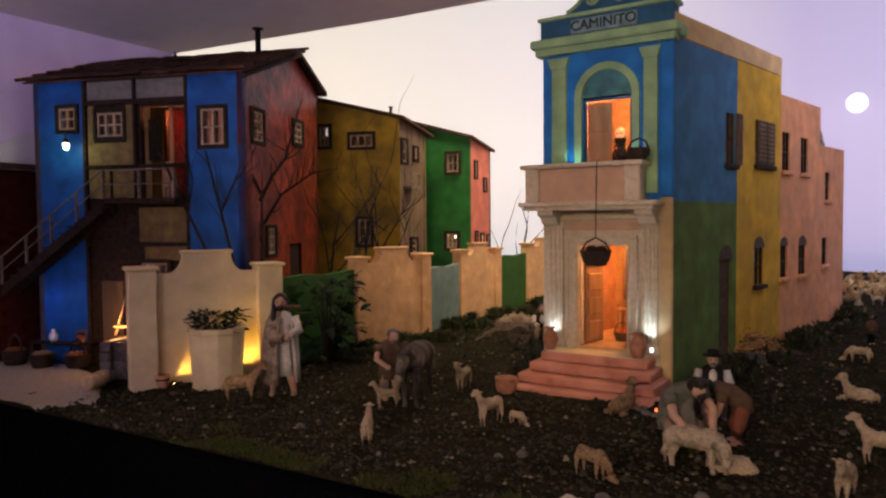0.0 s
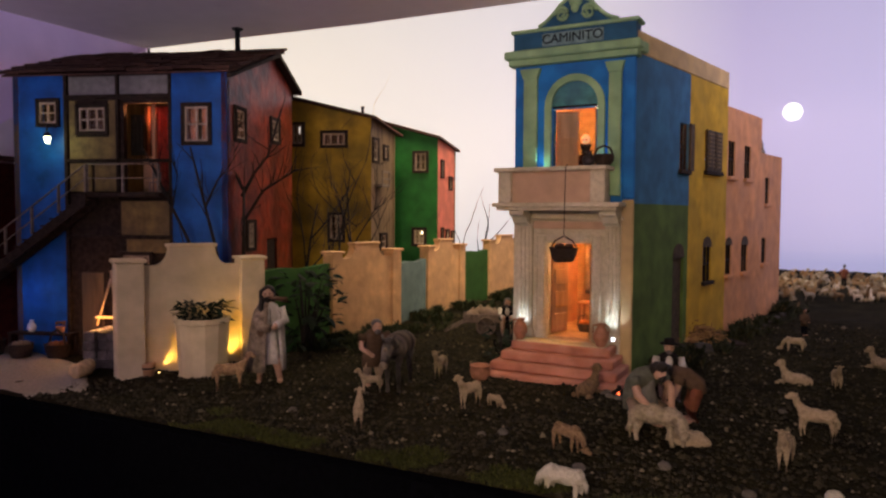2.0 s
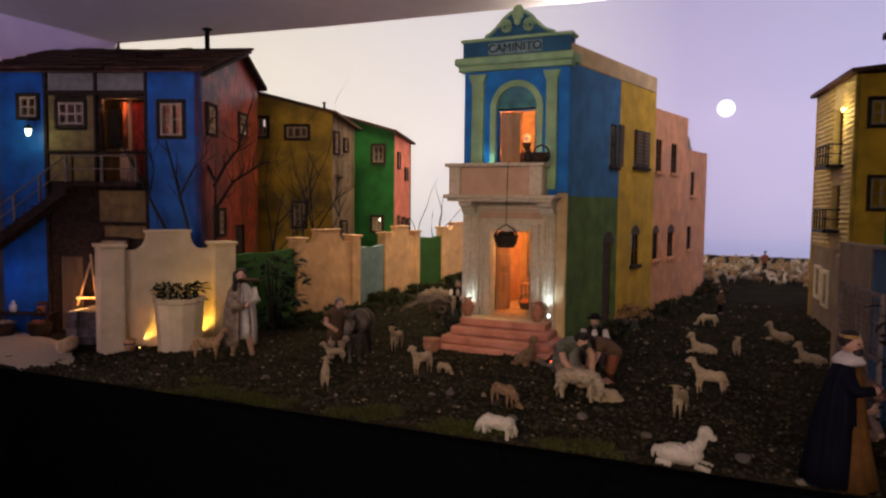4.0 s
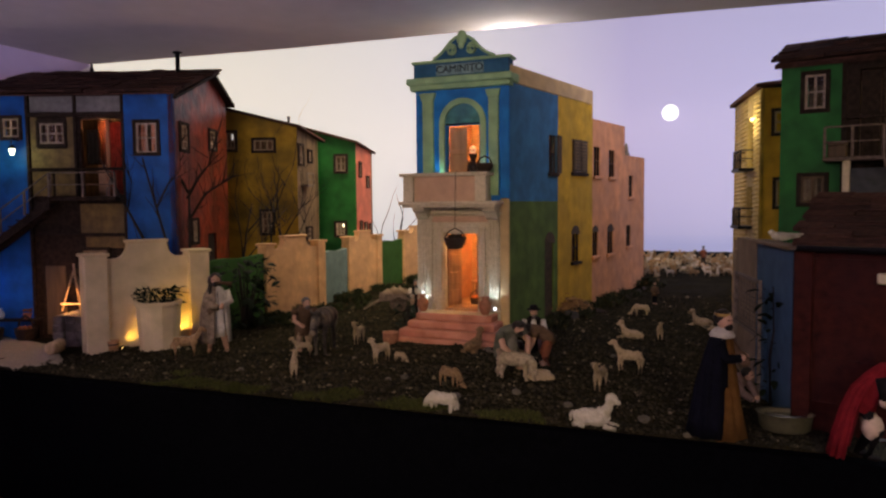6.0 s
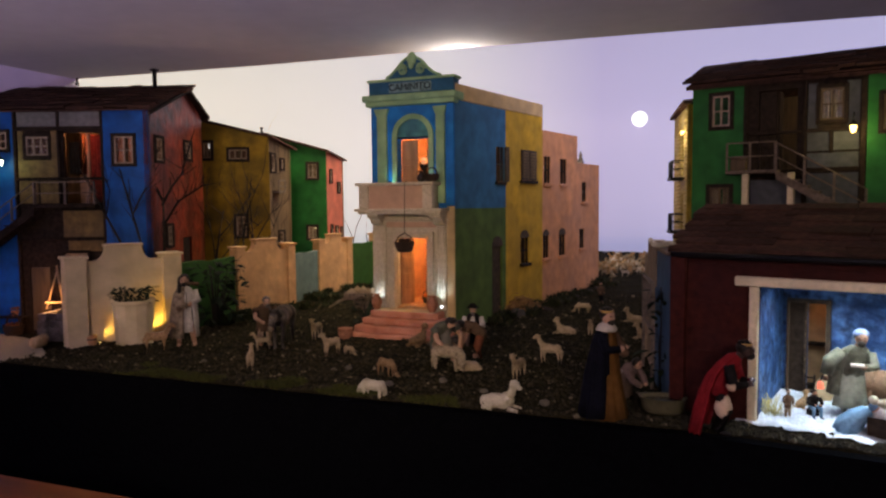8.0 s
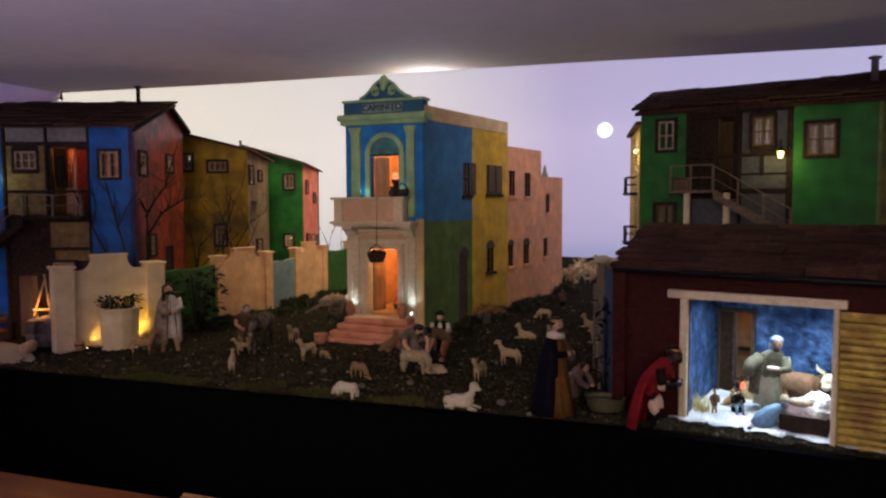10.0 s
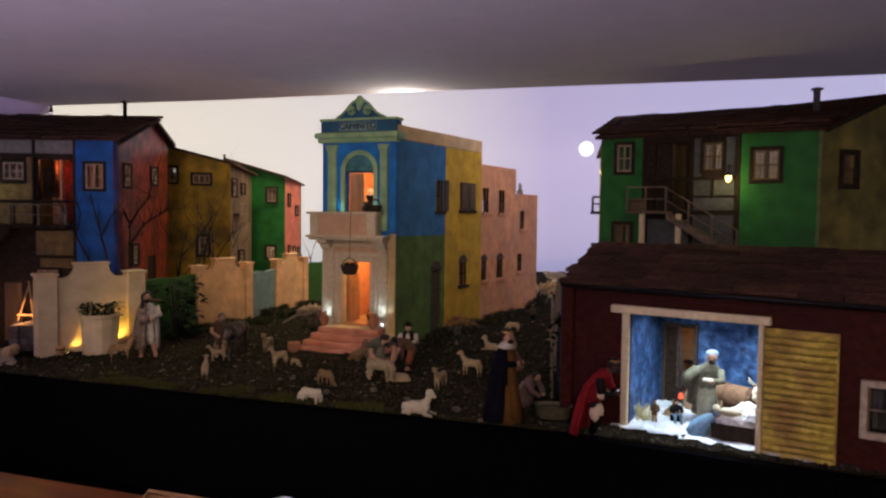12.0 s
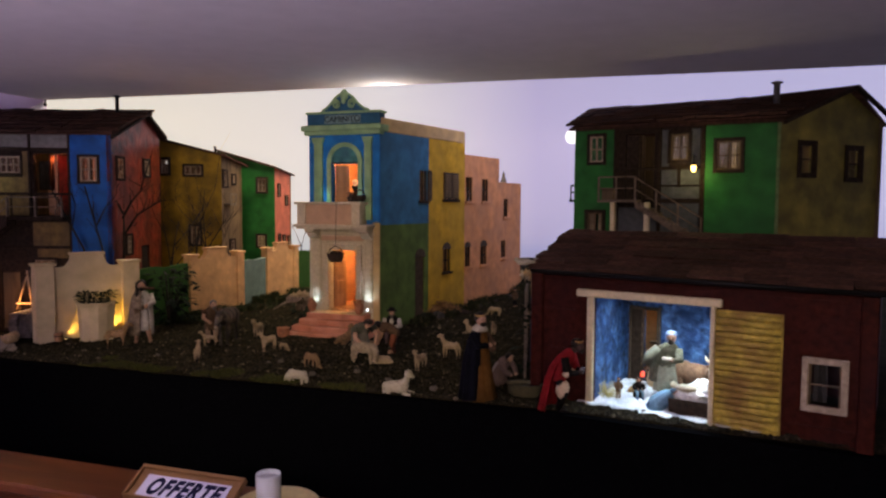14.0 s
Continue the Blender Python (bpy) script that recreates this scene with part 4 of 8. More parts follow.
# rooms
part("floor", B(MC).box(.022, W - .002, .0, .42, 1.09, 1.108), ROOMP, pal)
part("floor", B(MC).box(.022, W - .002, .031, .42, 1.535, 1.556), ROOMP, pal)
part("partition", B(MC).box(.02, W - .01, .40, .42, 1.108, 1.95), ROOMP, pal)
part("partition", B(MC).box(.021, .035, .031, .40, 1.108, 1.95), ROOMP, pal)
part("partition", B(MC).box(W - .012, W - .004, .031, .05, 1.108, 1.95), ROOMP, pal)
for i, (dx, z) in enumerate(((cx(-.16), 1.48), (cx(-.17), 1.90))):
    bp = MC @ Matrix.Translation((dx, .20, z))
    solid("light_bulb", B(bp).lathe([(.004, .02), (.006, .012), (.011, 0), (.008, -.010), (.002, -.013)], n=10), LAMPW, "small glowing bulb hanging in the room", "light bulb")
    lamp("room_light", "POINT", bp @ Matrix.Translation((0, -.02, -.02)), (5.0, 4.0)[i], (1.0, 0.46, 0.16), .02, label="warm light of the bulb")
# steps
st = thing("front_steps", fr(along(CL, CA, .2), CA, .98), "four rounded terracotta steps before the doorway", "steps")
for k in range(4):
    d, w0 = .075 + .040 * (3 - k), .028 * (3 - k)
    hw = .165 + w0 * .75
    z1 = 1.098 - .029 * (3 - k)
    part("step", B(MC).box(cx(-.21) - hw, cx(-.205) + hw, -d - .03, -.017, z1 - .029, z1, .005), STEP, st)
part("landing", B(MC).box(cx(-.36), cx(-.06), -.10, -.018, 1.070, 1.1005, .004), CREAM, st, "pale worn landing slab")
# small spots by the door and on the balcony
LEDC = emitter("cold_led", (0.85, 0.92, 1.0), 6)
for u, v, z, w, col, tgt in ((-.366, -.040, 1.116, .26, (.58, .77, 1.0), (-.366, -.008, 1.3)), (-.044, -.050, 1.122, .42, (.58, .77, 1.0), (-.060, -.008, 1.3)), (-.100, -.030, 1.655, .42, (.25, .52, 1.0), (-.10, .0, 1.80)), (-.300, -.030, 1.655, .15, (.28, .75, .9), (-.30, 0, 1.80))):
    m = MC @ Matrix.Translation((cx(u), v, z))
    solid("spot_light", B(m).lathe([(.004, -.006), (.005, .001), (.003, .004)], n=10), LEDC, "tiny cold white spot light against the wall", "spot light", group="facade spots")
    e0 = m.translation + Vector((0, 0, .012))
    t0 = MC @ Vector((cx(tgt[0]), tgt[1], tgt[2]))
    lamp("spot_beam", "SPOT", look(e0, t0), w * 1.5, col, .006, spot=100, label="cold beam of the small spot light")

# ---- barn ----
NB, NA = along((0.69, 1.24), -16, -.17), -16
MN = fr(NB, NA)
barn = thing("barn", fr(NB, NA, .985), "low dark maroon barn with shingled roof and bright stable inside", "barn")
nw = part("wall", B(MN).wall(1.05, .93, 1.43, .016, [(.223, .615, .93, 1.355), (.890, .975, 1.088, 1.212)]), MAROON, barn, "dark maroon painted board wall")
rnd = random.Random(4)
for k, (a, c, z) in enumerate(((.02, .15, 1.30), (.06, .17, 1.16), (.02, .12, 1.05), (.83, .87, 1.30), (1.0, 1.03, 1.02), (.84, 1.0, 1.02), (.70, .95, 1.395), (.25, .60, 1.40), (.02, .2, 1.405))):
    part("batten", B(MN).box(a, c, -.003, .0005, z, z + .004, .0006), MAROON, nw)
part("wall", B(fr(NB, NA + 90)).box(.016, .55, -.016, 0, .93, 1.43), MAROON, barn)
part("wall", B(fr(along(NB, NA, 1.05), NA + 90)).box(.016, .55, 0, .016, .93, 1.43), MAROON, barn)
part("wall", B(fr(along(NB, NA + 90, .55), NA)).box(0, 1.05, 0, .016, .93, 1.43), MAROON, barn)
for u in (-.012, 1.018):
    part("corner_post", B(MN).box(u, u + .044, -.020, -.006, .935, 1.428, .003), MAROON, barn)
shingles(barn, fr(along(along(NB, NA, .008), NA - 90, .035), NA, 1.440), 1.072, .34, .122, 8, seed=5, width=(.09, .22))
part("roof", B(fr(along(along(NB, NA, .008), NA + 90, .30), NA)).prism([(0, 1.558), (.30, 1.45), (.30, 1.44), (0, 1.548)], "x", 0, 1.072), ROOF, barn)
part("gutter", B(fr(along(along(NB, NA, -.002), NA - 90, .042), NA)).tube([(0, 0, 1.436), (1.092, 0, 1.430)], .007, 8), IRON, barn, "dark gutter along the eave")
part("lintel", B(MN).box(.165, .645, -.026, -.004, 1.355, 1.380, .003), WHITEW, barn, "cream painted lintel board")
part("post", B(MN).box(.200, .224, -.014, .0, .94, 1.355, .003), WHITEW, barn, "cream painted door post")
part("post", B(MN).box(.612, .626, -.022, .0, .94, 1.355, .003), WHITEW, barn, "cream painted door post")
shp = part("shutter", B(MN).box(.626, .819, -.010, -.004, .945, 1.347), SHUT, barn, "yellow corrugated metal sliding shutter")
nr = 19
for k in range(nr):
    z = .95 + (k + .5) * .392 / nr
    part("rib", B(MN).tube([(.629, -.010 - rnd.random() * .001, z + rnd.uniform(-.001, .001)), (.72, -.0115, z + rnd.uniform(-.001, .001)), (.814, -.011, z + rnd.uniform(-.001, .001))], .0098, 8), SHUT, shp)
b = B(MN)
for a in ((.872, .890, 1.07, 1.23), (.975, .993, 1.07, 1.23), (.890, .975, 1.07, 1.088), (.890, .975, 1.212, 1.23)):
    b.box(a[0], a[1], -.018, .0, a[2], a[3], .002)
FRW = material("dull_cream_frame", (0.42, 0.34, 0.24), 0.7, 0.3, 50, 0.3, stain=(0.26, 0.20, 0.14), stain_amount=.7)
bw = part("window", b, FRW, barn, "cream framed stable window")
g = part("pane", B(MN).box(.888, .977, .003, .005, 1.086, 1.214), PANE, bw)
g.visible_shadow = False
part("sash", B(MN).box(.890, .896, -.002, .006, 1.088, 1.212).box(.969, .975, -.002, .006, 1.088, 1.212).box(.896, .969, -.001, .005, 1.146, 1.150), BROWN, bw)
# Dark strip put behind the pane for the unlit interior
part("curtain", B(MN).prism([(.90, .030), (.912, .036), (.924, .030), (.936, .036), (.936, .039), (.924, .033), (.912, .039), (.90, .033)], "z", 1.09, 1.20), DARKIN, bw)
# stable inside
def mn(x, y, z):
    return MN @ Matrix.Translation((x, y, z))


BLUEIN = material("blue_stable_plaster", (0.055, 0.115, 0.25), 0.6, 0.9, 40, 1.0, stain=(0.008, 0.028, 0.095), stain_amount=0.9, stain_scale=15)
SNOW = material("white_glittering_floor", (0.70, 0.74, 0.78), 0.9, 0.3, 120, 0.9, stain=(0.22, 0.25, 0.30), stain_amount=0.9, stain_scale=11)
part("lining", B(MN @ Matrix.Translation((.10, .36, 0))).wall(.68, .98, 1.42, .015, [(.186, .238, .986, 1.272)]), BLUEIN, barn, "rough blue stable wall")
part("lining", B(MN).box(.203, .2165, .018, .36, .98, 1.42), BLUEIN, barn)
part("lining", B(MN).box(.765, .78, .018, .36, .98, 1.42), BLUEIN, barn)
part("lining", B(MN).box(.2165, .765, .018, .36, 1.408, 1.42), BLUEIN, barn)
b = B(MN)
nx, ny = 26, 16
gv = [[b.bm.verts.new((.17 + .60 * i / nx, -.03 + .015 * math.sin(i * 1.7) * (1 - j / ny) + .38 * j / ny, .986 + .010 * (j / ny) + .005 * noise.noise((i * .5, j * .5, 2)))) for j in range(ny + 1)] for i in range(nx + 1)]
for i in range(nx):
    for j in range(ny):
        b.bm.faces.new((gv[i][j], gv[i + 1][j], gv[i + 1][j + 1], gv[i][j + 1])).smooth = True
solid("stable_floor", b, SNOW, "white powdery floor strewn in the lit stable", "floor", kind="structure", base=fr(NB, NA, .972))
part("door", B(MN).box(.236, .281, .350, .3585, .985, 1.275), DARKW, barn, "dark plank door leaf")
for u, w in ((.230, .007), (.280, .006), (.337, .013)):
    part("door_post", B(MN).box(u, u + w, .340, .3585, .985, 1.285, .001), DARKB, barn)
part("door_head", B(MN).box(.232, .350, .338, .3585, 1.272, 1.284, .001), DARKB, barn)
for k in range(6):
    part("peg", B(MN).box(.2815, .2845, .336, .3405, 1.02 + .038 * k, 1.03 + .038 * k), BROWN, barn)
part("passage_wall", B(MN).box(.205, .44, .505, .515, .98, 1.32), ROOMP, barn, "warm lit wall of the passage behind")
part("passage_floor", B(MN).box(.205, .44, .376, .504, .976, .986), BROWN, barn)
part("passage_shelf", B(MN).box(.27, .40, .47, .504, 1.120, 1.128, .001), DARKW, barn)
part("passage_beam", B(MN).box(.255, .268, .42, .435, .986, 1.36, .001), DARKW, barn)
lamp("passage_light", "POINT", MN @ Matrix.Translation((.345, .43, 1.265)), .11, (1.0, .50, .20), .012, label="warm small lamp in the passage behind the stable")
lad = thing("step_stool", MN @ pose(.30, .325, .99), "small dark wooden step stool by the inner doorway", "stool")
for dx in (-.014, .014):
    part("rail", B(MN).tube([(.30 + dx, .318, .986), (.30 + dx * .85, .332, 1.058)], .0032, 5), DARKW, lad)
for k in range(3):
    part("rung", B(MN).tube([(.286, .321 + .005 * k, 1.006 + .021 * k), (.314, .321 + .005 * k, 1.006 + .021 * k)], .0026, 5), DARKW, lad)
skm = mn(.344, .300, .986)
solid("grain_sack", B(skm).blob((0, 0, .036), (.026, .022, .040), n=3, rough=.002).tube([(0, 0, .070), (.003, 0, .086)], (.010, .007), 7), material("tan_grain_sack", (.42, .30, .16), .9, .2, 60, .3), "full tan grain sack standing in the stable", "sack")
solid("light_bar", B(MN).box(.30, .60, .030, .045, 1.392, 1.404, .002), emitter("cool_led_bar", (.85, .93, 1.0), 16), "cool white light bar under the stable ceiling", "light bar")
lamp("stable_light", "AREA", MN @ Matrix.Translation((.48, .105, 1.388)) @ pose(0, 0, 0, 4, 0, 0), 2.9, (.80, .90, 1.0), .34, .03, spread=125, label="cool light of the stable bar")

# ---- tall green house ----
RAILW = material("dark_weathered_rail", (0.17, 0.125, 0.088), 0.8, 0.35, 60, 0.3)
RC0, RA = (0.55, 2.12), -15
MR = fr(RC0, RA)
rh = thing("green_tall_house", fr(RC0, RA, .985), "tall green timber house with olive gable and outside stair", "house")
part("wall", B(MR).wall(.195, .97, 2.03, WALL_T, [(.076, .140, 1.868, 1.985), (.070, .142, 1.545, 1.635)]), GREEN, rh, "green painted board wall")
window(rh, MR, .076, .140, 1.868, 1.985, 2, 2)
window(rh, MR, .070, .142, 1.545, 1.635, 2, 1, bars=BROWN, back=CURT2)
M2 = fr(along(RC0, RA, .59), RA)
part("wall", B(M2).wall(.285, .97, 2.03, WALL_T, [(.047, .142, 1.822, 1.940)]), GREEN, rh, "green painted board wall")
window(rh, M2, .047, .142, 1.822, 1.940, 2, 2, bars=BROWN, back=CURT2)
M3 = fr(along(RC0, RA, .195), RA)
part("wall", B(M3 @ Matrix.Translation((0, .012, 0))).wall(.395, .97, 2.03, WALL_T, [(.246, .328, 1.862, 1.982), (.045, .175, 1.69, 1.99)]), DARKW, rh, "dark timber infill wall")
window(rh, M3 @ Matrix.Translation((0, .006, 0)), .250, .324, 1.866, 1.978, 2, 2, bars=BROWN, back=CURT2)
for x0, x1, z0, z1 in ((.210, .240, 1.84, 2.0), (.334, .372, 1.84, 2.0), (.210, .28, 1.76, 1.825), (.292, .372, 1.76, 1.825), (.210, .372, 1.70, 1.752), (.02, .20, 1.50, 1.66), (.21, .372, 1.50, 1.68)):
    part("panel", B(M3).box(x0, x1, .003, .0112, z0, z1, .001), SLATE, rh)
for x0, x1, z0, z1 in ((-.006, .008, 1.4, 2.03), (.376, .394, 1.4, 2.03), (.195, .207, 1.4, 2.03), (.28, .292, 1.75, 1.83), (.0, .39, 1.827, 1.838), (.0, .39, 1.684, 1.696)):
    part("beam", B(M3).box(x0, x1, -.004, .0115, z0, z1, .0015), DARKW, rh)
part("door", B(M3).box(.05, .105, .014, .026, 1.694, 1.985, .001), DARKW, rh, "dark plank door ajar")
part("door", B(M3).box(.108, .118, .018, .075, 1.694, 1.985, .001), DARKW, rh, "dark plank door ajar")
RK = along(RC0, RA, .875)
MK = fr(RK, 37)
kh = [(.108, .180, 1.80, 1.925), (.362, .435, 1.785, 1.912)]
part("wall", B(MK).wall(.56, .97, 2.03, WALL_T, kh, None, (.345, 2.165)), OLIVE, rh, "olive stained gable wall")
for h in kh:
    window(rh, MK, *h, 1, 2, bars=DARKW)
part("corner_strip", B(M2).box(.277, .290, -.005, .003, 1.2, 2.03, .002), material("pale_green_strip", (0.12, 0.16, 0.06), 0.7, 0.3, 40, 0.2), rh, "pale corner strip")
RB = along(RK, 37, .56)
part("wall", B().prism([along(RC0, RA, .001), along(RC0, 75, .5), along(along(RC0, 75, .5), RA, .02), along(along(RC0, RA, .02), 75, .03), along(RC0, 75, .03)], "z", .97, 2.03), GREEN, rh)
La, Aa = span(along(RC0, 75, .5), RB)
part("wall", B(fr(along(RC0, 75, .5), Aa)).box(0, La, -.02, 0, .97, 2.03), BROWN, rh)
part("floor", B().prism([along(along(RC0, RA, .03), 75, .03), along(along(RK, RA, -.03), 75, .03), along(RB, 217, .1), along(along(RC0, 75, .45), RA, .03)], "z", 1.66, 1.675), DARKW, rh)
quad_roof(rh, [(*along(along(RC0, RA, -.018), RA - 90, .03), 2.026), (*along(along(RK, RA, .02), RA - 90, .03), 2.018), (*along(along(RK, 37, .345), RA, .03), 2.172), (*along(along(RC0, 75, .30), RA, -.018), 2.125)])
quad_roof(rh, [(*along(along(RC0, 75, .30), RA, -.018), 2.125), (*along(along(RK, 37, .345), RA, .03), 2.172), (*along(RB, 37, .02), 2.025), (*along(along(RC0, 75, .5), RA, -.018), 2.02)])
shingles(rh, fr(along(along(RC0, RA, -.004), RA - 90, .036), RA, 2.034), .915, .30, .108, 5, seed=9, width=(.05, .13))
part("bargeboard", B(fr(along(RK, RA, .03), 37)).prism([(-.03, 2.012), (.345, 2.172), (.60, 2.018), (.60, 2.002), (.345, 2.154), (-.03, 1.996)], "y", -.02, -.004), DARKW, rh)
cp = along(along(RK, RA, -.03), 75, .10)
part("chimney", B(fr(cp, 0)).lathe([(.013, 2.05), (.013, 2.175), (.022, 2.177), (.024, 2.183), (.006, 2.188)], n=10), material("dull_grey_stovepipe", (0.11, 0.10, 0.105), 0.6, 0.3, 40, 0.2), rh, "dull grey stovepipe with a cap")
part("landing", B(MR).box(.145, .32, -.085, 0, 1.683, 1.695, .002), RAILW, rh)
for u in (.214, .366):
    part("post", B(MR).box(u - .011, u + .011, -.078, -.056, .98, 1.683, .002), WHITEW, rh, "pale landing post")
s0, s1 = along(along(RC0, RA, .32), RA - 90, .06), along(along(RC0, RA, .60), RA - 90, .06)
stz0, stz1 = 1.69, 1.52
sr = None
for sd in (-.032, .032):
    e0, e1 = along(s0, RA - 90, sd), along(s1, RA - 90, sd)
    sb = B()
    vs = [sb.bm.verts.new((*along(e, RA - 90, d), z)) for d in (-.003, .003) for e, z in ((e0, stz0), (e1, stz1), (e1, stz1 - .030), (e0, stz0 - .030))]
    fs = [sb.bm.faces.new(vs[:4]), sb.bm.faces.new(vs[4:])] + [sb.bm.faces.new((vs[i], vs[(i + 1) % 4], vs[4 + (i + 1) % 4], vs[4 + i])) for i in range(4)]
    bmesh.ops.recalc_face_normals(sb.bm, faces=fs)
    sr = part("stringer", sb, RAILW, rh, "weathered stair side board")
for i in range(8):
    k = (i + .5) / 8
    p = (s0[0] + (s1[0] - s0[0]) * k, s0[1] + (s1[1] - s0[1]) * k)
    part("tread", B(fr(p, RA)).box(-.018, .018, -.034, .034, stz0 - .17 * k - .006, stz0 - .17 * k, .001), RAILW, sr)
o = along(s0, RA - 90, .034), along(s1, RA - 90, .034)
rail(rh, [(o[0][0] + (o[1][0] - o[0][0]) * k, o[0][1] + (o[1][1] - o[0][1]) * k, stz0 - .17 * k) for k in (0, .33, .66, 1)], .10, RAILW)
q0, q1 = along(along(RC0, RA, .15), RA - 90, .080), along(along(RC0, RA, .315), RA - 90, .080)
rail(rh, [(*q0, 1.695), (*along(q0, RA, .08), 1.695), (*q1, 1.695)], .10, RAILW)

wcm = MR @ pose(.185, -.045, 1.6955)
wc = thing("wicker_chest", wcm, "small brown wicker chest standing on the balcony", "chest")
part("body", B(wcm).box(-.028, .028, -.020, .020, 0, .040, .004), BROWN, wc)
part("lid", B(wcm).box(-.030, .030, -.022, .022, .040, .050, .004), BROWN, wc)

# ---- yellow house behind, on a tan street wall ----
Y1, Y2 = (0.525, 2.65), (0.446, 3.20)
yel = thing("yellow_house", fr(Y1, 0, 1.0), "yellow corrugated house with iron balconies above a tan base", "house")
yl, ya = span(Y2, Y1)
MY = fr(Y2, ya)
yw = part("wall", B(MY).wall(yl, 1.36, 2.03, .02, [(.28, .40, 1.70, 1.93), (.28, .40, 1.44, 1.62)]), YELC, yel, "pale yellow corrugated wall")
for k in range(34):
    z = 1.375 + k * .0193
    part("rib", B(MY).tube([(.002, -.002, z), (.27, -.002, z)], .0055, 5), YELC, yw)
    part("rib", B(MY).tube([(.412, -.002, z), (yl - .012, -.002, z)], .0055, 5), YELC, yw)
part("wall", B(MY).wall(yl, .97, 1.36, .022, [(.10, .17, 1.14, 1.26), (.22, .29, 1.12, 1.25)]), TANP, yel, "tan plastered ground storey")
for h in ((.10, .17, 1.14, 1.26), (.22, .29, 1.12, 1.25)):
    window(yel, MY, *h, 1, 2, case=WHITEW)
MYf = fr(Y1, 0)
part("wall", B(MYf).wall(.42, .97, 2.03, .02, [(.05, .12, 1.84, 1.93), (.06, .13, 1.53, 1.64)]), CYEL, yel, "mustard painted wall")
window(yel, MYf, .05, .12, 1.84, 1.93, 2, 2)
window(yel, MYf, .06, .13, 1.53, 1.64, 2, 2)
part("corner_strip", B(MYf).box(-.006, .010, -.008, .004, 1.36, 2.03, .002), OCHRE, yel)
part("wall", B().prism([(.94, 2.66), (.95, 3.2), (.97, 3.2), (.96, 2.66)], "z", .97, 2.05), CYEL, yel)
part("wall", B().prism([(.44, 3.2), (.97, 3.2), (.97, 3.22), (.44, 3.22)], "z", .97, 2.05), CYEL, yel)
quad_roof(yel, [(.50, 2.61, 2.048), (.99, 2.61, 2.085), (.99, 3.24, 2.085), (.414, 3.24, 2.040)], .016)
for z in (1.70, 1.44):
    bl = part("balcony", B(MY).box(.26, .43, -.066, 0, z - .014, z, .001), IRON, yel, "small black iron balcony")
    for u in (.262, .30, .345, .39, .428):
        part("baluster", B(MY).tube([(u, -.057, z), (u, -.057, z + .080)], .0034, 5), IRON, bl)
    part("handrail", B(MY).tube([(.262, -.003, z + .080), (.262, -.057, z + .080), (.428, -.057, z + .080), (.428, -.003, z + .080)], .0035, 5), IRON, bl)
    part("handrail", B(MY).tube([(.262, -.003, z + .042), (.262, -.057, z + .042), (.428, -.057, z + .042), (.428, -.003, z + .042)], .0025, 5), IRON, bl)
part("bulb", B(MY).tube([(.462, -.002, 1.915), (.462, -.016, 1.915)], .003, 6).blob((.462, -.020, 1.910), (.007, .007, .009), n=2), LAMPO, yel, "small glowing bulb on the wall")

# street wall between the yellow house and the barn
T1, T2 = (0.404, 1.887), (0.507, 1.30)
Lt, At = span(Y1, T1)
solid("street_wall", B(fr(Y1, At)).box(0, Lt, -.012, .02, .97, 1.39, .003), TANP, "tan plastered street wall beside the soil", "wall", base=fr(Y1, At, .97))
Lb, Ab = span(T1, T2)
MS = fr(T1, Ab)
shed = thing("blue_shed", fr(T1, Ab, .97), "dusty blue plastered shed wall with a grey gate and vine", "shed")
part("wall", B(MS).wall(.25, .97, 1.432, .03, ()), TANP, shed, "tan plastered end wall")
part("wall", B(MS @ Matrix.Translation((.251, .004, 0))).wall(Lb - .251, .97, 1.427, .02, ()), DBLUE, shed)
part("roof", B(MS).box(.24, Lb + .01, -.010, .04, 1.427, 1.437, .002), TANP, shed)
gt = part("gate", B(MS).box(.110, .120, -.030, -.020, .98, 1.33, .001).box(.40, .410, -.030, -.020, .98, 1.33, .001).box(.120, .40, -.030, -.020, 1.318, 1.328, .001).box(.120, .40, -.030, -.020, 1.165, 1.175, .001), GREYT, shed, "weathered grey gate frame")
for k in range(9):
    part("wire", B(MS).tube([(.118, -.025, 1.185 + .0145 * k), (.402, -.025, 1.185 + .0145 * k)], .0018, 4), GREYT, gt)
for k in range(7):
    part("wire", B(MS).tube([(.15 + .035 * k, -.025, 1.172), (.15 + .035 * k, -.025, 1.32)], .0015, 4), GREYT, gt)
part("door", B(MS).box(.30, .38, -.006, .003, .98, 1.30, .001), DBLUE, shed)

# ---- lanterns and house lights ----
def lantern(m, watts, colour, glow):
    t = thing("wall_lantern", m, "lit black wall lantern on an iron bracket", "lantern", group="wall lanterns")
    part("bracket", B(m).tube([(0, .045, .055), (0, .0, .060), (0, -.004, .036)], .0028, 6), IRON, t)
    part("cap", B(m).lathe([(.017, .016), (.010, .026), (.004, .034)], n=8), IRON, t)
    part("lamp_glass", B(m).lathe([(.006, -.008), (.011, .012), (.010, .016)], n=8), glow, t, "glowing lantern glass")
    lamp("lantern_light", "POINT", m @ Matrix.Translation((0, -.035, 0)), watts, colour, .015, label="light of the wall lantern")
    return t


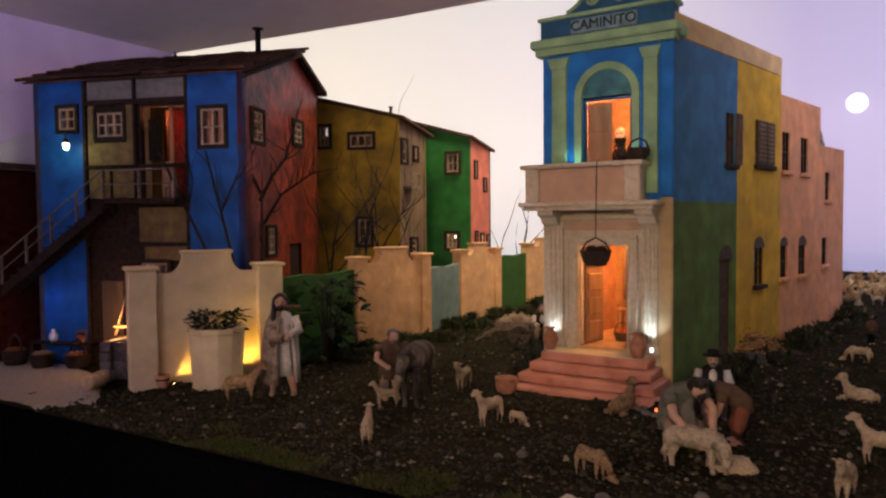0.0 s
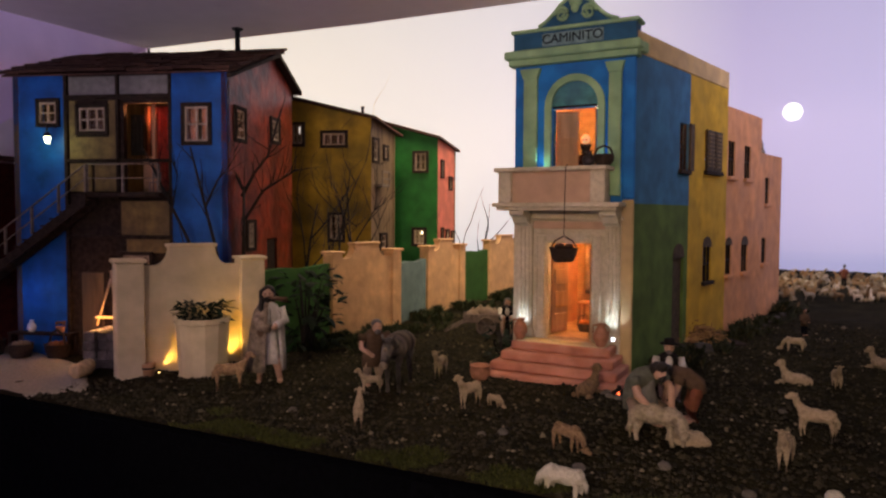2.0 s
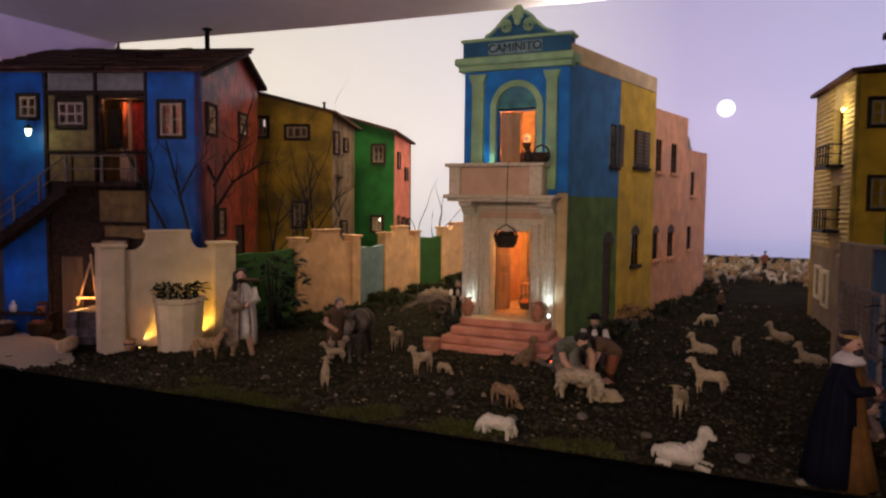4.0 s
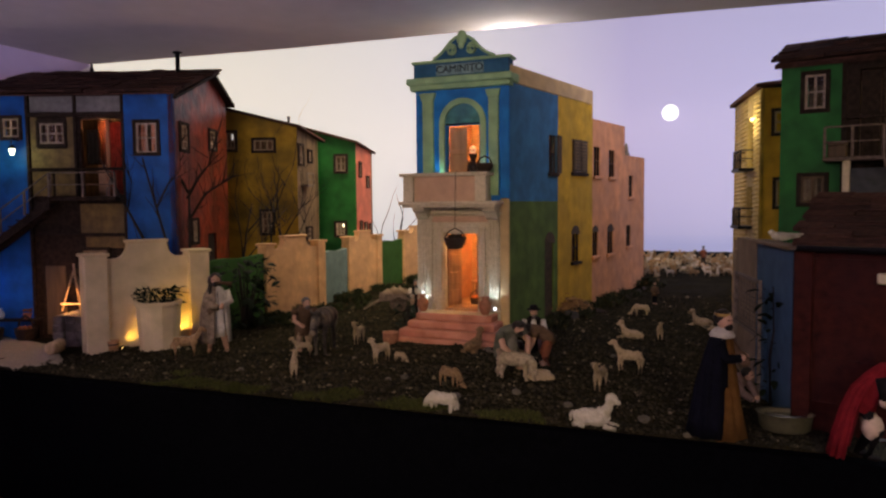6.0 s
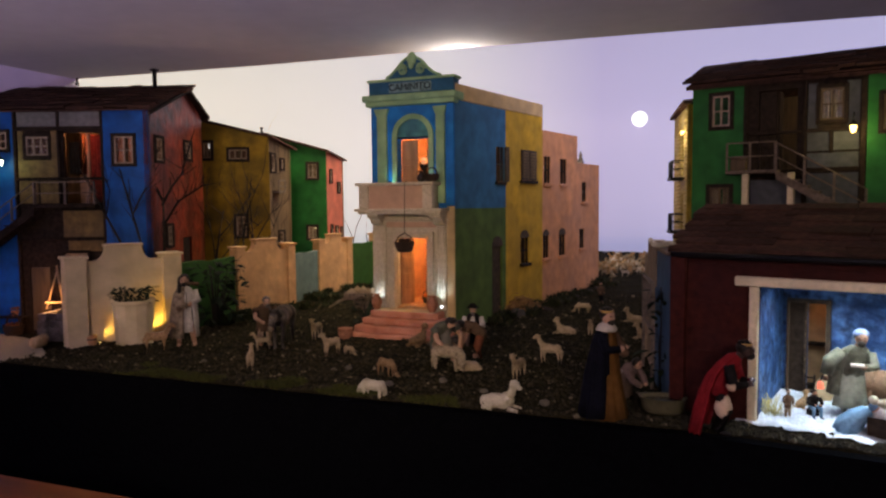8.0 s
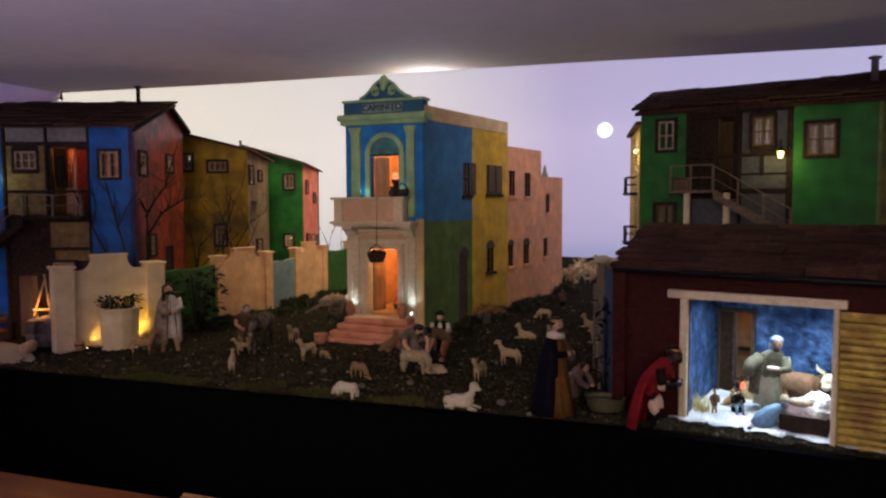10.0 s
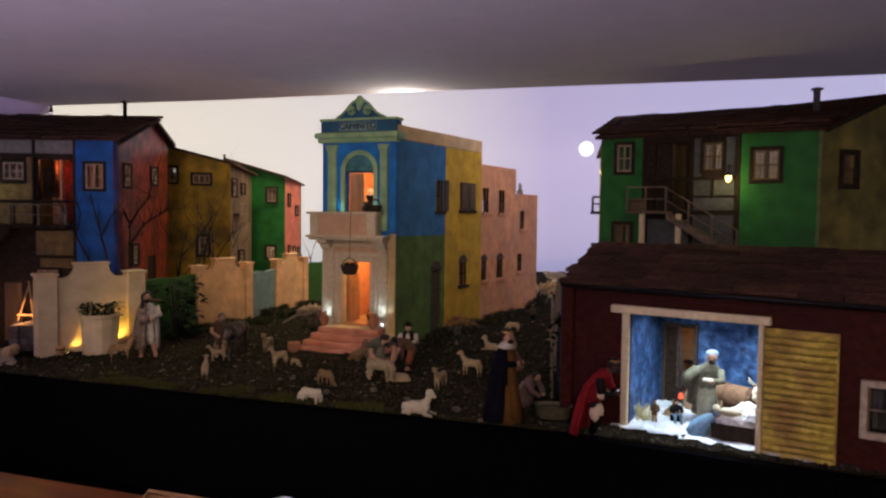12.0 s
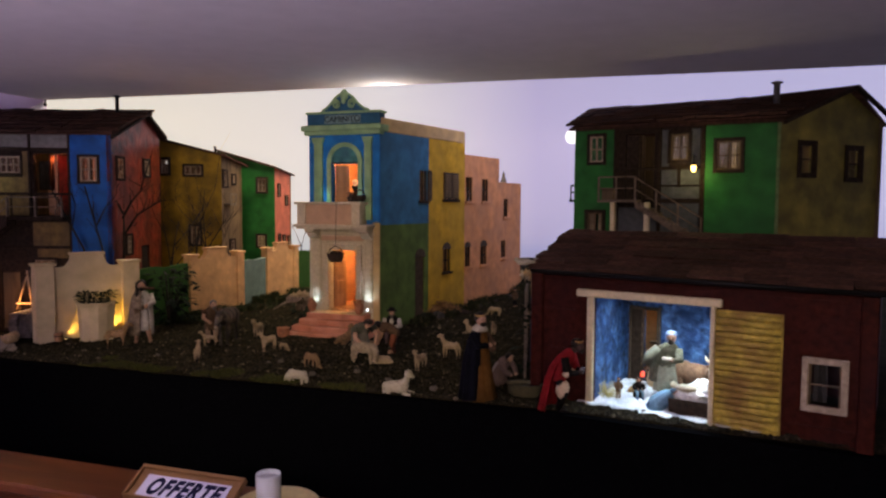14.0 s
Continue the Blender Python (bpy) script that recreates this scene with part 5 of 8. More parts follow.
lantern(MB @ Matrix.Translation((bx(-.672), -.045, 1.782)), .25, (.85, 1.0, .50), LAMPW)
lantern(MR @ Matrix.Translation((.553, -.045, 1.822)), .55, (1.0, .80, .30), LAMPO)
for nm, p, w, col in (("room_light", MB @ Vector((bx(-.35), .115, 1.90)), 1.5, (1.0, .34, .12)), ("room_light", MB @ Vector((bx(-.55), .10, 1.70)), .7, (1.0, .55, .22)),
                      ("room_light", MB @ Vector((bx(-.52), .12, 1.18)), 1.4, (1.0, .38, .12)), ("room_light", MGn @ Vector((.42 - .10, .09, 1.43)), 1.3, (1.0, .78, .48)),
                      ("room_light", MO @ Vector((.44, .09, 1.62)), .5, (1.0, .66, .42)), ("room_light", M2 @ Vector((.095, .085, 1.99)), .8, (1.0, .72, .45)), ("room_light", M3 @ Vector((.29, .085, 2.012)), .6, (1.0, .72, .45)),
                      ("room_light", MY @ Vector((.44, -.075, 1.89)), 1.1, (1.0, .80, .42)), ("room_light", MB @ Vector((bx(-.10), .12, 1.86)), .3, (1.0, .55, .3))):
    lamp(nm, "POINT", Matrix.Translation(p), w, col, .015, label="warm small room light in the house")
lamp("roof_light", "POINT", pose(-.50, 2.37, 2.19), 3.4, (1.0, .92, .88), .03, label="pale light behind the pediment under the ceiling")
REDC = material("red_cloth", (0.30, 0.055, 0.03), 0.85, 0.3, 40, 0.3)
CREAMC = material("cream_cloth", (0.55, 0.40, 0.26), 0.9, 0.2, 40, 0.3)


def drape(name, m, x0, x1, z0, z1, mat, label, folds=5, depth=.006):
    b = B(m)
    n, rows = folds * 4, 8
    g = [[b.bm.verts.new((x0 + (x1 - x0) * i / n, depth * math.sin(i / n * folds * 2 * math.pi) * (1.15 - j / rows * .5), z0 + (z1 - z0) * j / rows)) for j in range(rows + 1)] for i in range(n + 1)]
    for i in range(n):
        for j in range(rows):
            b.bm.faces.new((g[i][j], g[i + 1][j], g[i + 1][j + 1], g[i][j + 1])).smooth = True
    bmesh.ops.solidify(b.bm, geom=b.bm.faces[:], thickness=.0018)
    return solid(name, b, mat, label, "curtain", base=m @ Matrix.Translation(((x0 + x1) / 2, 0, z0)))


Mo = MB @ Matrix.Translation((0, .05, 0))
drape("curtain", Mo, bx(-.300), bx(-.226), 1.605, 1.915, REDC, "red cloth hanging in the open upper doorway", 6)
drape("curtain", Mo @ Matrix.Translation((0, .03, 0)), bx(-.372), bx(-.335), 1.60, 1.735, CREAMC, "cream cloth hanging low in the open doorway", 4)
drape("garment", Mo @ Matrix.Translation((0, -.008, 0)), bx(-.398), bx(-.345), 1.735, 1.885, material("dark_olive_coat", (.030, .028, .018), .9, .3, 40, .3), "dark coat hanging in the open doorway", 3)
# Sheet added to give the plain lit room a dim back
drape("curtain", Mo @ Matrix.Translation((0, .09, 0)), bx(-.40), bx(-.24), 1.60, 1.93, material("dark_rust_back", (.085, .030, .016), .9, .4, 30, .3), "dark rust sheet added to darken the back of the doorway", 9, .009)
part("post", B(Mo).box(bx(-.318), bx(-.306), 0, .01, 1.60, 1.93), WOODW, blue)
chm = MB @ pose(bx(-.258), -.035, 1.5955)
chr_ = thing("balcony_chair", chm, "small pale chair standing on the landing", "chair")
part("seat", B(chm).box(-.016, .016, -.014, .014, .034, .038, .001), GREYT, chr_)
for dx in (-.014, .014):
    part("leg", B(chm).box(dx - .002, dx + .002, -.013, -.009, 0, .034), GREYT, chr_)
    part("leg", B(chm).box(dx - .002, dx + .002, .009, .013, 0, .072), GREYT, chr_)
part("backrest", B(chm).box(-.012, .012, .010, .012, .052, .070), GREYT, chr_)

# ---- hanging basket, pots and lamp of the palazzo ----
BASK = material("dark_wicker", (0.045, 0.028, 0.018), 0.8, 0.5, 120, 0.8, grain=(1, 1, 4))
hb = MC @ Matrix.Translation((cx(-.188), -.125, 1.372))
hk = thing("hanging_basket", hb, "dark wicker basket hanging on a cord from the balcony", "basket")
part("body", B(hb).lathe([(.030, 0), (.040, .018), (.046, .042), (.049, .044), (.044, .040)], n=16), BASK, hk)
part("handle", B(hb).tube([(-.044, 0, .042), (-.03, 0, .066), (0, 0, .082), (.03, 0, .066), (.044, 0, .042)], .003, 6), BASK, hk)
part("cord", B(hb).tube([(0, 0, .082), (0, .004, .20), (0, .010, .305), (0, .03, .312)], .0016, 5), TWIG, hk)
part("filling", B(hb).blob((-.012, 0, .046), (.018, .016, .014), n=2, rough=.002).blob((.014, .004, .046), (.018, .016, .012), n=2, rough=.002), DARKW, hk)


def pot(name, m, prof, mat, label, cat="pot", handles=0, group=""):
    t = thing(name, m, label, cat, group)
    part("body", B(m).lathe(prof, n=18), mat, t)
    top = max(z for r, z in prof)
    for k in range(handles):
        sg = 1 if k else -1
        r = max(r for r, z in prof)
        part("handle", B(m).tube([(sg * r * .45, 0, top * .96), (sg * r * 1.05, 0, top * .92), (sg * r * 1.0, 0, top * .62)], .0028, 6), mat, t)
    return t


AMPH = [(.012, 0), (.015, .004), (.024, .026), (.024, .038), (.016, .055), (.011, .062), (.016, .070), (.013, .069)]
IRONP = material("dark_glazed_jar", (0.03, 0.022, 0.018), 0.35, 0.3, 60, 0.1)
pot("amphora", MC @ pose(cx(-.352), -.080, 1.1015), AMPH, TERRA, "terracotta amphora standing on the landing", "jar", 1)
pot("amphora", MC @ pose(cx(-.072), -.092, 1.1015) @ Matrix.Scale(1.05, 4), AMPH, TERRA, "terracotta amphora beside the steps", "jar", 2)
pot("jar", MC @ pose(cx(-.125), -.075, 1.680), [(.010, 0), (.020, .010), (.022, .022), (.010, .036), (.009, .044), (.014, .048)], IRONP, "small dark jar on the balcony parapet", "jar", 1)
pb = MC @ pose(cx(-.078), -.072, 1.680) @ Matrix.Scale(1.15, 4)
bk = thing("basket", pb, "small dark round basket with handle on the parapet", "basket")
part("body", B(pb).lathe([(.018, 0), (.028, .012), (.030, .026), (.026, .030)], n=14), BASK, bk)
part("handle", B(pb).tube([(-.026, 0, .028), (-.018, 0, .046), (0, 0, .054), (.018, 0, .046), (.026, 0, .028)], .003, 6), BASK, bk)
pot("flower_pot", pose(-.880, 1.898, .988), [(.024, 0), (.031, .018), (.033, .034), (.028, .041), (.033, .044), (.033, .050), (.028, .050), (.026, .042)], TERRA, "wide terracotta pot standing on the soil", "pot")
gl = MC @ pose(cx(-.188), .10, 1.76)
tl = thing("globe_lamp", gl @ Matrix.Translation((0, 0, -.205)), "round glowing lamp on a dark stand in the upper room", "lamp")
part("globe", B(gl).blob((0, 0, .024), (.016, .016, .018), n=3), emitter("globe_glow", (1.0, .55, .28), .42), tl, "glowing round globe")
for dx in (-.006, .007):
    part("vent", B(gl).blob((dx, -.0155, .021), (.0032, .0025, .0036), n=1), IRONP, tl, "dark round hole")
part("stand", B(gl).lathe([(.022, -.205), (.022, -.195), (.006, -.185), (.006, -.03), (.018, -.004), (.020, .006)], n=14), IRONP, tl)
# furniture seen through the ground-floor door
tb = MC @ pose(cx(-.19), .30, 1.108)
tt = thing("side_table", tb, "small wooden table in the warm lit room", "table")
part("top", B(tb).box(-.07, .07, -.035, .035, .080, .088, .002), WOODW, tt)
for dx, dy in ((-.06, -.028), (.06, -.028), (-.06, .028), (.06, .028)):
    part("leg", B(tb).box(dx - .005, dx + .005, dy - .005, dy + .005, 0, .08), WOODW, tt)
pot("vase", tb @ Matrix.Translation((.02, 0, .088)), [(.014, 0), (.024, .02), (.018, .045), (.012, .052)], TERRA, "terracotta vase on the table", "vase")
fb = MC @ pose(cx(-.196), .150, 1.108)
fk = thing("fruit_basket", fb, "wicker basket of orange fruit on the room floor", "basket")
part("body", B(fb).lathe([(.020, 0), (.026, .016), (.028, .026), (.029, .028), (.025, .026)], n=14), BROWN, fk)
part("handle", B(fb).tube([(-.027, 0, .026), (-.020, 0, .050), (0, 0, .060), (.020, 0, .050), (.027, 0, .026)], .0022, 6), BROWN, fk)
ORANGE = material("orange_fruit", (0.55, 0.15, 0.02), 0.5, 0.2, 60, 0.1)
for q in range(7):
    part("fruit", B(fb).blob((.013 * math.cos(q * .9) * (q > 0), .013 * math.sin(q * .9) * (q > 0), .030 + .005 * (q == 0)), (.0085,) * 3, n=2), ORANGE, fk)
drape("curtain", MC @ Matrix.Translation((0, .39, 0)), cx(-.225), cx(-.145), 1.24, 1.42, REDC, "orange-red cloth hanging on the room wall", 5, .009)
drape("curtain", MC @ Matrix.Translation((0, .37, 0)), cx(-.262), cx(-.235), 1.22, 1.42, CREAMC, "cream cloth hanging on the room wall", 3)
drape("garment", MC @ Matrix.Translation((0, .35, 0)), cx(-.185), cx(-.165), 1.27, 1.36, DARKB, "dark bundle hanging on the room wall", 2)
chu = MC @ pose(cx(-.205), .13, 1.556)
ac = thing("armchair", chu, "dark upholstered armchair in the upper room", "chair")
UPH = material("dark_rust_upholstery", (.10, .035, .018), .85, .3, 50, .3)
part("seat", B(chu).box(-.034, .034, -.030, .030, .020, .075, .008), UPH, ac)
part("backrest", B(chu).prism([(-.036, .07), (-.036, .15), (-.022, .178), (0, .186), (.022, .178), (.036, .15), (.036, .07)], "y", .022, .036), UPH, ac)
for dx in (-.028, .028):
    for dy in (-.024, .024):
        part("leg", B(chu).box(dx - .004, dx + .004, dy - .004, dy + .004, 0, .020), DARKW, ac)

# ---- planter with its plants and lights ----
PL = pose(-1.742, 1.562, .976, 0, 0, 20) @ Matrix.Scale(1.0, 4)
pt = thing("planter", PL, "cream faceted planter full of dark leaves", "planter")
b = B(PL).lathe([(.078, 0), (.080, .008), (.076, .014), (.086, .180), (.092, .184), (.092, .200), (.080, .200), (.076, .186)], n=12)
for f in b.bm.faces:
    f.smooth = False
part("body", b, CREAM, pt)
part("earth", B(PL).lathe([(.07, .17), (.076, .186)], n=14), SOIL, pt)


def leaf_mesh(L, w, droop=.3):
    bm = bmesh.new()
    sec = [(0, .06), (.3, .9), (.6, 1.0), (.85, .6), (1, .03)]
    rows = [[bm.verts.new((sx * w * k, L * t, -droop * L * t * t + (.12 * w if sx == 0 else 0))) for sx in (-1, 0, 1)] for t, k in sec]
    for a, c in zip(rows, rows[1:]):
        for i in range(2):
            bm.faces.new((a[i], a[i + 1], c[i + 1], c[i])).smooth = True
    me = bpy.data.meshes.new("leaf")
    bm.to_mesh(me)
    bm.free()
    me.materials.append(PLANT)
    return me


LEAVES = [leaf_mesh(.040, .012), leaf_mesh(.055, .013, .5), leaf_mesh(.07, .018, .6)]


def foliage(parent, m, n, rad, h0, h1, seed, scale=1.0, up=55):
    r = random.Random(seed)
    inv = root(parent).matrix_basis.inverted()
    for _ in range(n):
        a, d, z = r.uniform(0, 360), rad * math.sqrt(r.random()), r.uniform(h0, h1)
        ob = new("leaf", r.choice(LEAVES))
        ob.parent = parent
        s = scale * r.uniform(.6, 1.15)
        ob.matrix_basis = inv @ m @ Matrix.Translation((d * math.cos(radians(a)), d * math.sin(radians(a)), z)) @ pose(0, 0, 0, r.uniform(-25, up), r.uniform(-30, 30), a - 90 + r.uniform(-40, 40)) @ Matrix.Scale(s, 4)


foliage(pt, PL, 280, .080, .184, .248, 11, .40, 75)
LEDY = emitter("warm_led", (1.0, .66, .20), 7)
ga = span(GP, GQ)[1]
for u, v, z, tu, tv, tz, w, cone in ((.130, -.029, .990, .206, -.030, 1.062, 2.1, 54), (.372, -.052, .988, .366, -.030, 1.130, 2.2, 84)):
    m = fr(GP, ga) @ Matrix.Translation((u, v, z))
    solid("spot_light", B(m).lathe([(.004, -.014), (.0045, -.003), (.003, .0)], n=10), LEDY, "tiny warm yellow spot light at the wall's foot", "spot light", group="planter spots")
    lamp("spot_beam", "SPOT", look(m @ Vector((0, 0, .012)), fr(GP, ga) @ Vector((tu, tv, tz))), w, (1.0, .58, .11), .006, spot=cone, label="yellow light of the small spot")
mB = pose(-1.884, 1.462, .982) @ Matrix.Scale(1.12, 4)
bu = thing("bucket", mB, "small wooden bucket on the soil by the wall", "bucket")
part("body", B(mB).lathe([(.016, 0), (.021, .038), (.018, .038), (.015, .008)], n=12), WOODW, bu)
part("hoop", B(mB).lathe([(.0195, .022), (.0205, .027)], n=12), IRON, bu)

# ---- bush, trees and vines ----
LBUSH = pose(-1.640, 1.985, .975)
bush = thing("bush", LBUSH, "dense dark green leafy bush before the fence", "bush")
rnd = random.Random(21)
for k in range(14):
    a, r = rnd.uniform(0, 6.28), rnd.uniform(.02, .10)
    p1 = (r * math.cos(a), r * math.sin(a), rnd.uniform(.16, .33))
    part("stem", B(LBUSH).tube([(0.01 * math.cos(a), .01 * math.sin(a), 0), (p1[0] * .5, p1[1] * .5, p1[2] * .6), p1], (.005, .004, .0015), 5), TWIG, bush)
foliage(bush, LBUSH, 230, .125, .03, .34, 5, .90)


def bare_tree(name, base, h, spread, seed, label, levels=3, r0=.008, lean=(0, 0)):
    rr = random.Random(seed)
    m = pose(*base)
    t = thing(name, m, label, "tree")

    def limb(p, d, L, r, lev, parent):
        pts, q, dd = [p], Vector(p), Vector(d).normalized()
        for k in range(4):
            dd = (dd + Vector((rr.uniform(-1, 1), rr.uniform(-1, 1), rr.uniform(-.3, .8))) * .22).normalized()
            q = q + dd * L / 4
            pts.append(tuple(q))
        ob = part("trunk" if lev == 0 else "branch", B(m).tube(pts, [r, r * .85, r * .7, r * .55, r * .35], 5), TWIG, parent)
        if lev < levels:
            for k in range(rr.randint(2, 3) + (lev == 0)):
                s = pts[rr.randint(1 if lev else 2, 4)]
                nd = (dd + Vector((rr.uniform(-1, 1) * spread, rr.uniform(-1, 1) * spread, rr.uniform(-.1, .7)))).normalized()
                limb(s, nd, L * rr.uniform(.5, .75), r * .5, lev + 1, t)
    limb((0, 0, 0), (lean[0], lean[1], 1), h, r0, 0, t)
    return t


def limbed_tree(name, base, limbs, seed, label):
    """A bare tree whose main limbs follow given bends; twigs grow from them at random."""
    rr = random.Random(seed)
    m = pose(*base)
    t = thing(name, m, label, "tree")
    for i, (r, pts) in enumerate(limbs):
        n = len(pts)
        wob = [tuple(c + rr.uniform(-.006, .006) for c in p) for p in pts]
        ob = part("trunk" if i == 0 else "branch", B().tube(wob, [1.25 * r * (1 - .55 * k / (n - 1)) for k in range(n)], 6), TWIG, t)
        for k in range(1, n):
            for _ in range(5 if i else 2):
                f = rr.random()
                p, d = Vector(wob[k - 1]).lerp(Vector(wob[k]), f), (Vector(wob[k]) - Vector(wob[k - 1])).normalized()
                d = (d + Vector((rr.uniform(-1, 1), rr.uniform(-.7, .4), rr.uniform(-.3, .7)))).normalized()
                L = rr.uniform(.05, .13)
                q = p + d * L * .5 + Vector((0, 0, rr.uniform(-.01, .015)))
                part("twig", B().tube([p, q, q + (d + Vector((rr.uniform(-.5, .5), 0, rr.uniform(-.2, .5)))).normalized() * L * .5], (r * .42, r * .30, r * .15), 5), TWIG, ob)
    return t


limbed_tree("bare_tree", (-1.804, 1.850, 0.980), [
    (.0085, [(-1.804, 1.850, 0.980), (-1.816, 1.839, 1.182), (-1.808, 1.831, 1.415), (-1.805, 1.832, 1.606)]),
    (.0055, [(-1.805, 1.832, 1.606), (-1.848, 1.817, 1.701), (-1.841, 1.818, 1.797), (-1.867, 1.823, 1.860)]),
    (.0060, [(-1.805, 1.832, 1.585), (-1.766, 1.847, 1.669), (-1.723, 1.859, 1.733), (-1.663, 1.879, 1.908)]),
    (.0050, [(-1.808, 1.832, 1.500), (-1.740, 1.866, 1.606), (-1.676, 1.887, 1.648), (-1.611, 1.896, 1.680)])], 6, "bare dark branching tree before the red gable")
limbed_tree("bare_shrub", (-1.852, 1.702, .98), [
    (.0060, [(-1.852, 1.702, .98), (-1.812, 1.700, 1.38), (-1.856, 1.677, 1.578), (-1.896, 1.663, 1.75)]),
    (.0036, [(-1.845, 1.68, 1.54), (-1.80, 1.70, 1.64), (-1.75, 1.70, 1.70)])], 14, "thin bare shrub against the blue wall")
limbed_tree("bare_shrub", (-1.880, 1.670, .98), [
    (.0065, [(-1.880, 1.670, .98), (-1.905, 1.660, 1.42), (-1.985, 1.632, 1.60), (-2.066, 1.606, 1.756)]),
    (.0036, [(-1.96, 1.64, 1.55), (-1.94, 1.64, 1.66), (-1.96, 1.63, 1.74)])], 17, "thin bare shrub against the blue wall")
bare_tree("bare_shrub", (-1.80, 2.33, .975), .56, 1.1, 23, "tangled bare shrub before the ochre wall", 3, .009, (.05, 0))
bare_tree("bare_shrub", (-1.76, 2.50, .975), .52, 1.1, 29, "tangled bare shrub before the ochre wall", 3, .009)
bare_tree("bare_shrub", (-1.83, 2.20, .975), .60, 1.2, 41, "tangled bare shrub before the ochre wall", 3, .008, (.1, .05))
bare_tree("bare_shrub", (-1.72, 2.66, .975), .50, 1.0, 47, "tangled bare shrub before the brown flank", 3, .007, (0, .05))
bare_tree("bare_tree", (-1.705, 3.75, 1.02), .44, .7, 33, "thin bare tree behind the fence", 1, .008, (.15, 0))
bare_tree("bare_tree", (-1.79, 3.70, 1.02), .40, .7, 35, "thin bare tree behind the fence", 1, .007, (-.15, 0))
MSV = MS @ Matrix.Translation((.20, 0, 0))
vn = thing("vine", MSV @ pose(.26, -.004, .98), "dark climbing vine on the shed wall", "vine")
part("stem", B(MSV).tube([(.26, -.006, .98), (.25, -.008, 1.12), (.285, -.008, 1.2), (.27, -.008, 1.32)], (.005, .004, .003, .002), 5), TWIG, vn)
foliage(vn, MSV @ pose(.262, -.012, .98), 46, .035, .02, .33, 8, .6)

LB2 = pose(-.90, 2.16, .997)
bu2 = thing("bush", LB2, "low dark olive bush beside the terracotta steps", "bush")
for k in range(9):
    a, r = rnd.uniform(0, 6.28), rnd.uniform(.02, .06)
    part("stem", B(LB2).tube([(.01 * math.cos(a), .01 * math.sin(a), -.006), (r * .6 * math.cos(a), r * .6 * math.sin(a), .06), (r * math.cos(a), r * math.sin(a), rnd.uniform(.08, .14))], (.004, .003, .001), 5), TWIG, bu2)
foliage(bu2, LB2, 90, .055, .01, .14, 25, .55, 70)

# ---- things by the blue house ----
b = B()
nx, ny = 30, 16
gv = []
for i in range(nx + 1):
    row = []
    for j in range(ny + 1):
        u, v = i / nx, j / ny
        x = -2.78 + u * (.78 + .10 * math.sin(v * 5))
        y = 1.126 + v * .46 * (1 - .3 * u)
        row.append(b.bm.verts.new((x, y, hill(x, y) + .008 + .004 * noise.noise((x * 14, y * 14, 1)) - (.012 if i == nx or j == ny else 0))))
    gv.append(row)
for i in range(nx):
    for j in range(ny):
        b.bm.faces.new((gv[i][j], gv[i + 1][j], gv[i + 1][j + 1], gv[i][j + 1])).smooth = True
solid("sand_patch", b, SAND, "pale sandy yard before the blue house", "sand", kind="structure", base=pose(-2.4, 1.3, .985))
shd = thing("dark_shed", pose(-2.70, 1.62, .97), "dark brown lean-to beside the blue house", "shed")
part("wall", B().box(-2.777, -2.64, 1.60, 1.95, .97, 1.70), MAROON, shd)
part("wall", B().box(-2.778, -2.762, 1.20, 1.598, .97, 1.715), MAROON, shd)
part("roof", B().prism([(-2.778, 1.745), (-2.715, 1.728), (-2.715, 1.716), (-2.778, 1.73)], "y", 1.18, 1.96), ROOF, shd)
STN = material("brown_grey_field_stone", (0.115, 0.095, 0.080), 0.9, 0.4, 40, 0.6, isl=.35)
ROCK = material("pale_rock", (0.115, 0.098, 0.072), 0.9, 0.3, 40, 0.6, isl=.25)


def stone(p, r, mat, label, group="stones", seed=0):
    rr = random.Random(seed)
    m = pose(*p, 0, 0, rr.uniform(0, 360))
    b = B(m).blob((0, 0, r * .55), (r, r * rr.uniform(.7, 1), r * rr.uniform(.55, .8)), n=2)
    for v in b.bm.verts:
        v.co += Vector((rr.uniform(-1, 1), rr.uniform(-1, 1), rr.uniform(-1, 1))) * r * .09
    for f in b.bm.faces:
        f.smooth = False
    return solid("stone", b, mat, label, "stone", group=group)


def block(q, turn, a, c, h, seed):
    rr = random.Random(seed)
    m = Matrix.Translation(q) @ pose(0, 0, 0, 0, 0, turn)
    b = B(m).box(-a / 2, a / 2, -c / 2, c / 2, 0, h, .004)
    for v in b.bm.verts:
        v.co += Vector((rr.uniform(-1, 1), rr.uniform(-1, 1), rr.uniform(-.5, .5) if v.co.z > .004 else 0)) * .003
    return solid("stone_block", b, STN, "rough squared stone block in a dry pile", "stone", group="stone pile")


k = 0
rp = random.Random(61)
for lay in range(4):
    u = .400
    while u < .545:
        a = rp.uniform(.034, .066)
        for v, c in ((-.135, .10), (-.030, .09)):
            k += 1
            block(MB @ Vector((u + a / 2, v + rp.uniform(-.006, .006), .980 + lay * .0325)), 17 + rp.uniform(-5, 5), a - .003, c, .032, k)
        u += a
for p, r in (((-.616, 1.43, .974), .015), ((-.385, 1.285, .972), .015), ((-.66, 1.40, .974), .011), ((-.05, 1.28, .978), .014), ((.16, 1.21, .978), .016), ((-.9, 1.62, .98), .012), ((.0, 1.9, .99), .012), ((-1.2, 1.35, .978), .012), ((-.22, 1.36, .978), .015)):
    k += 1
    stone(p, r, ROCK, "pale rock lying on the soil", "loose rocks", k)
LOGM = material("cut_log", (0.48, 0.34, 0.17), 0.85, 0.3, 50, 0.4)
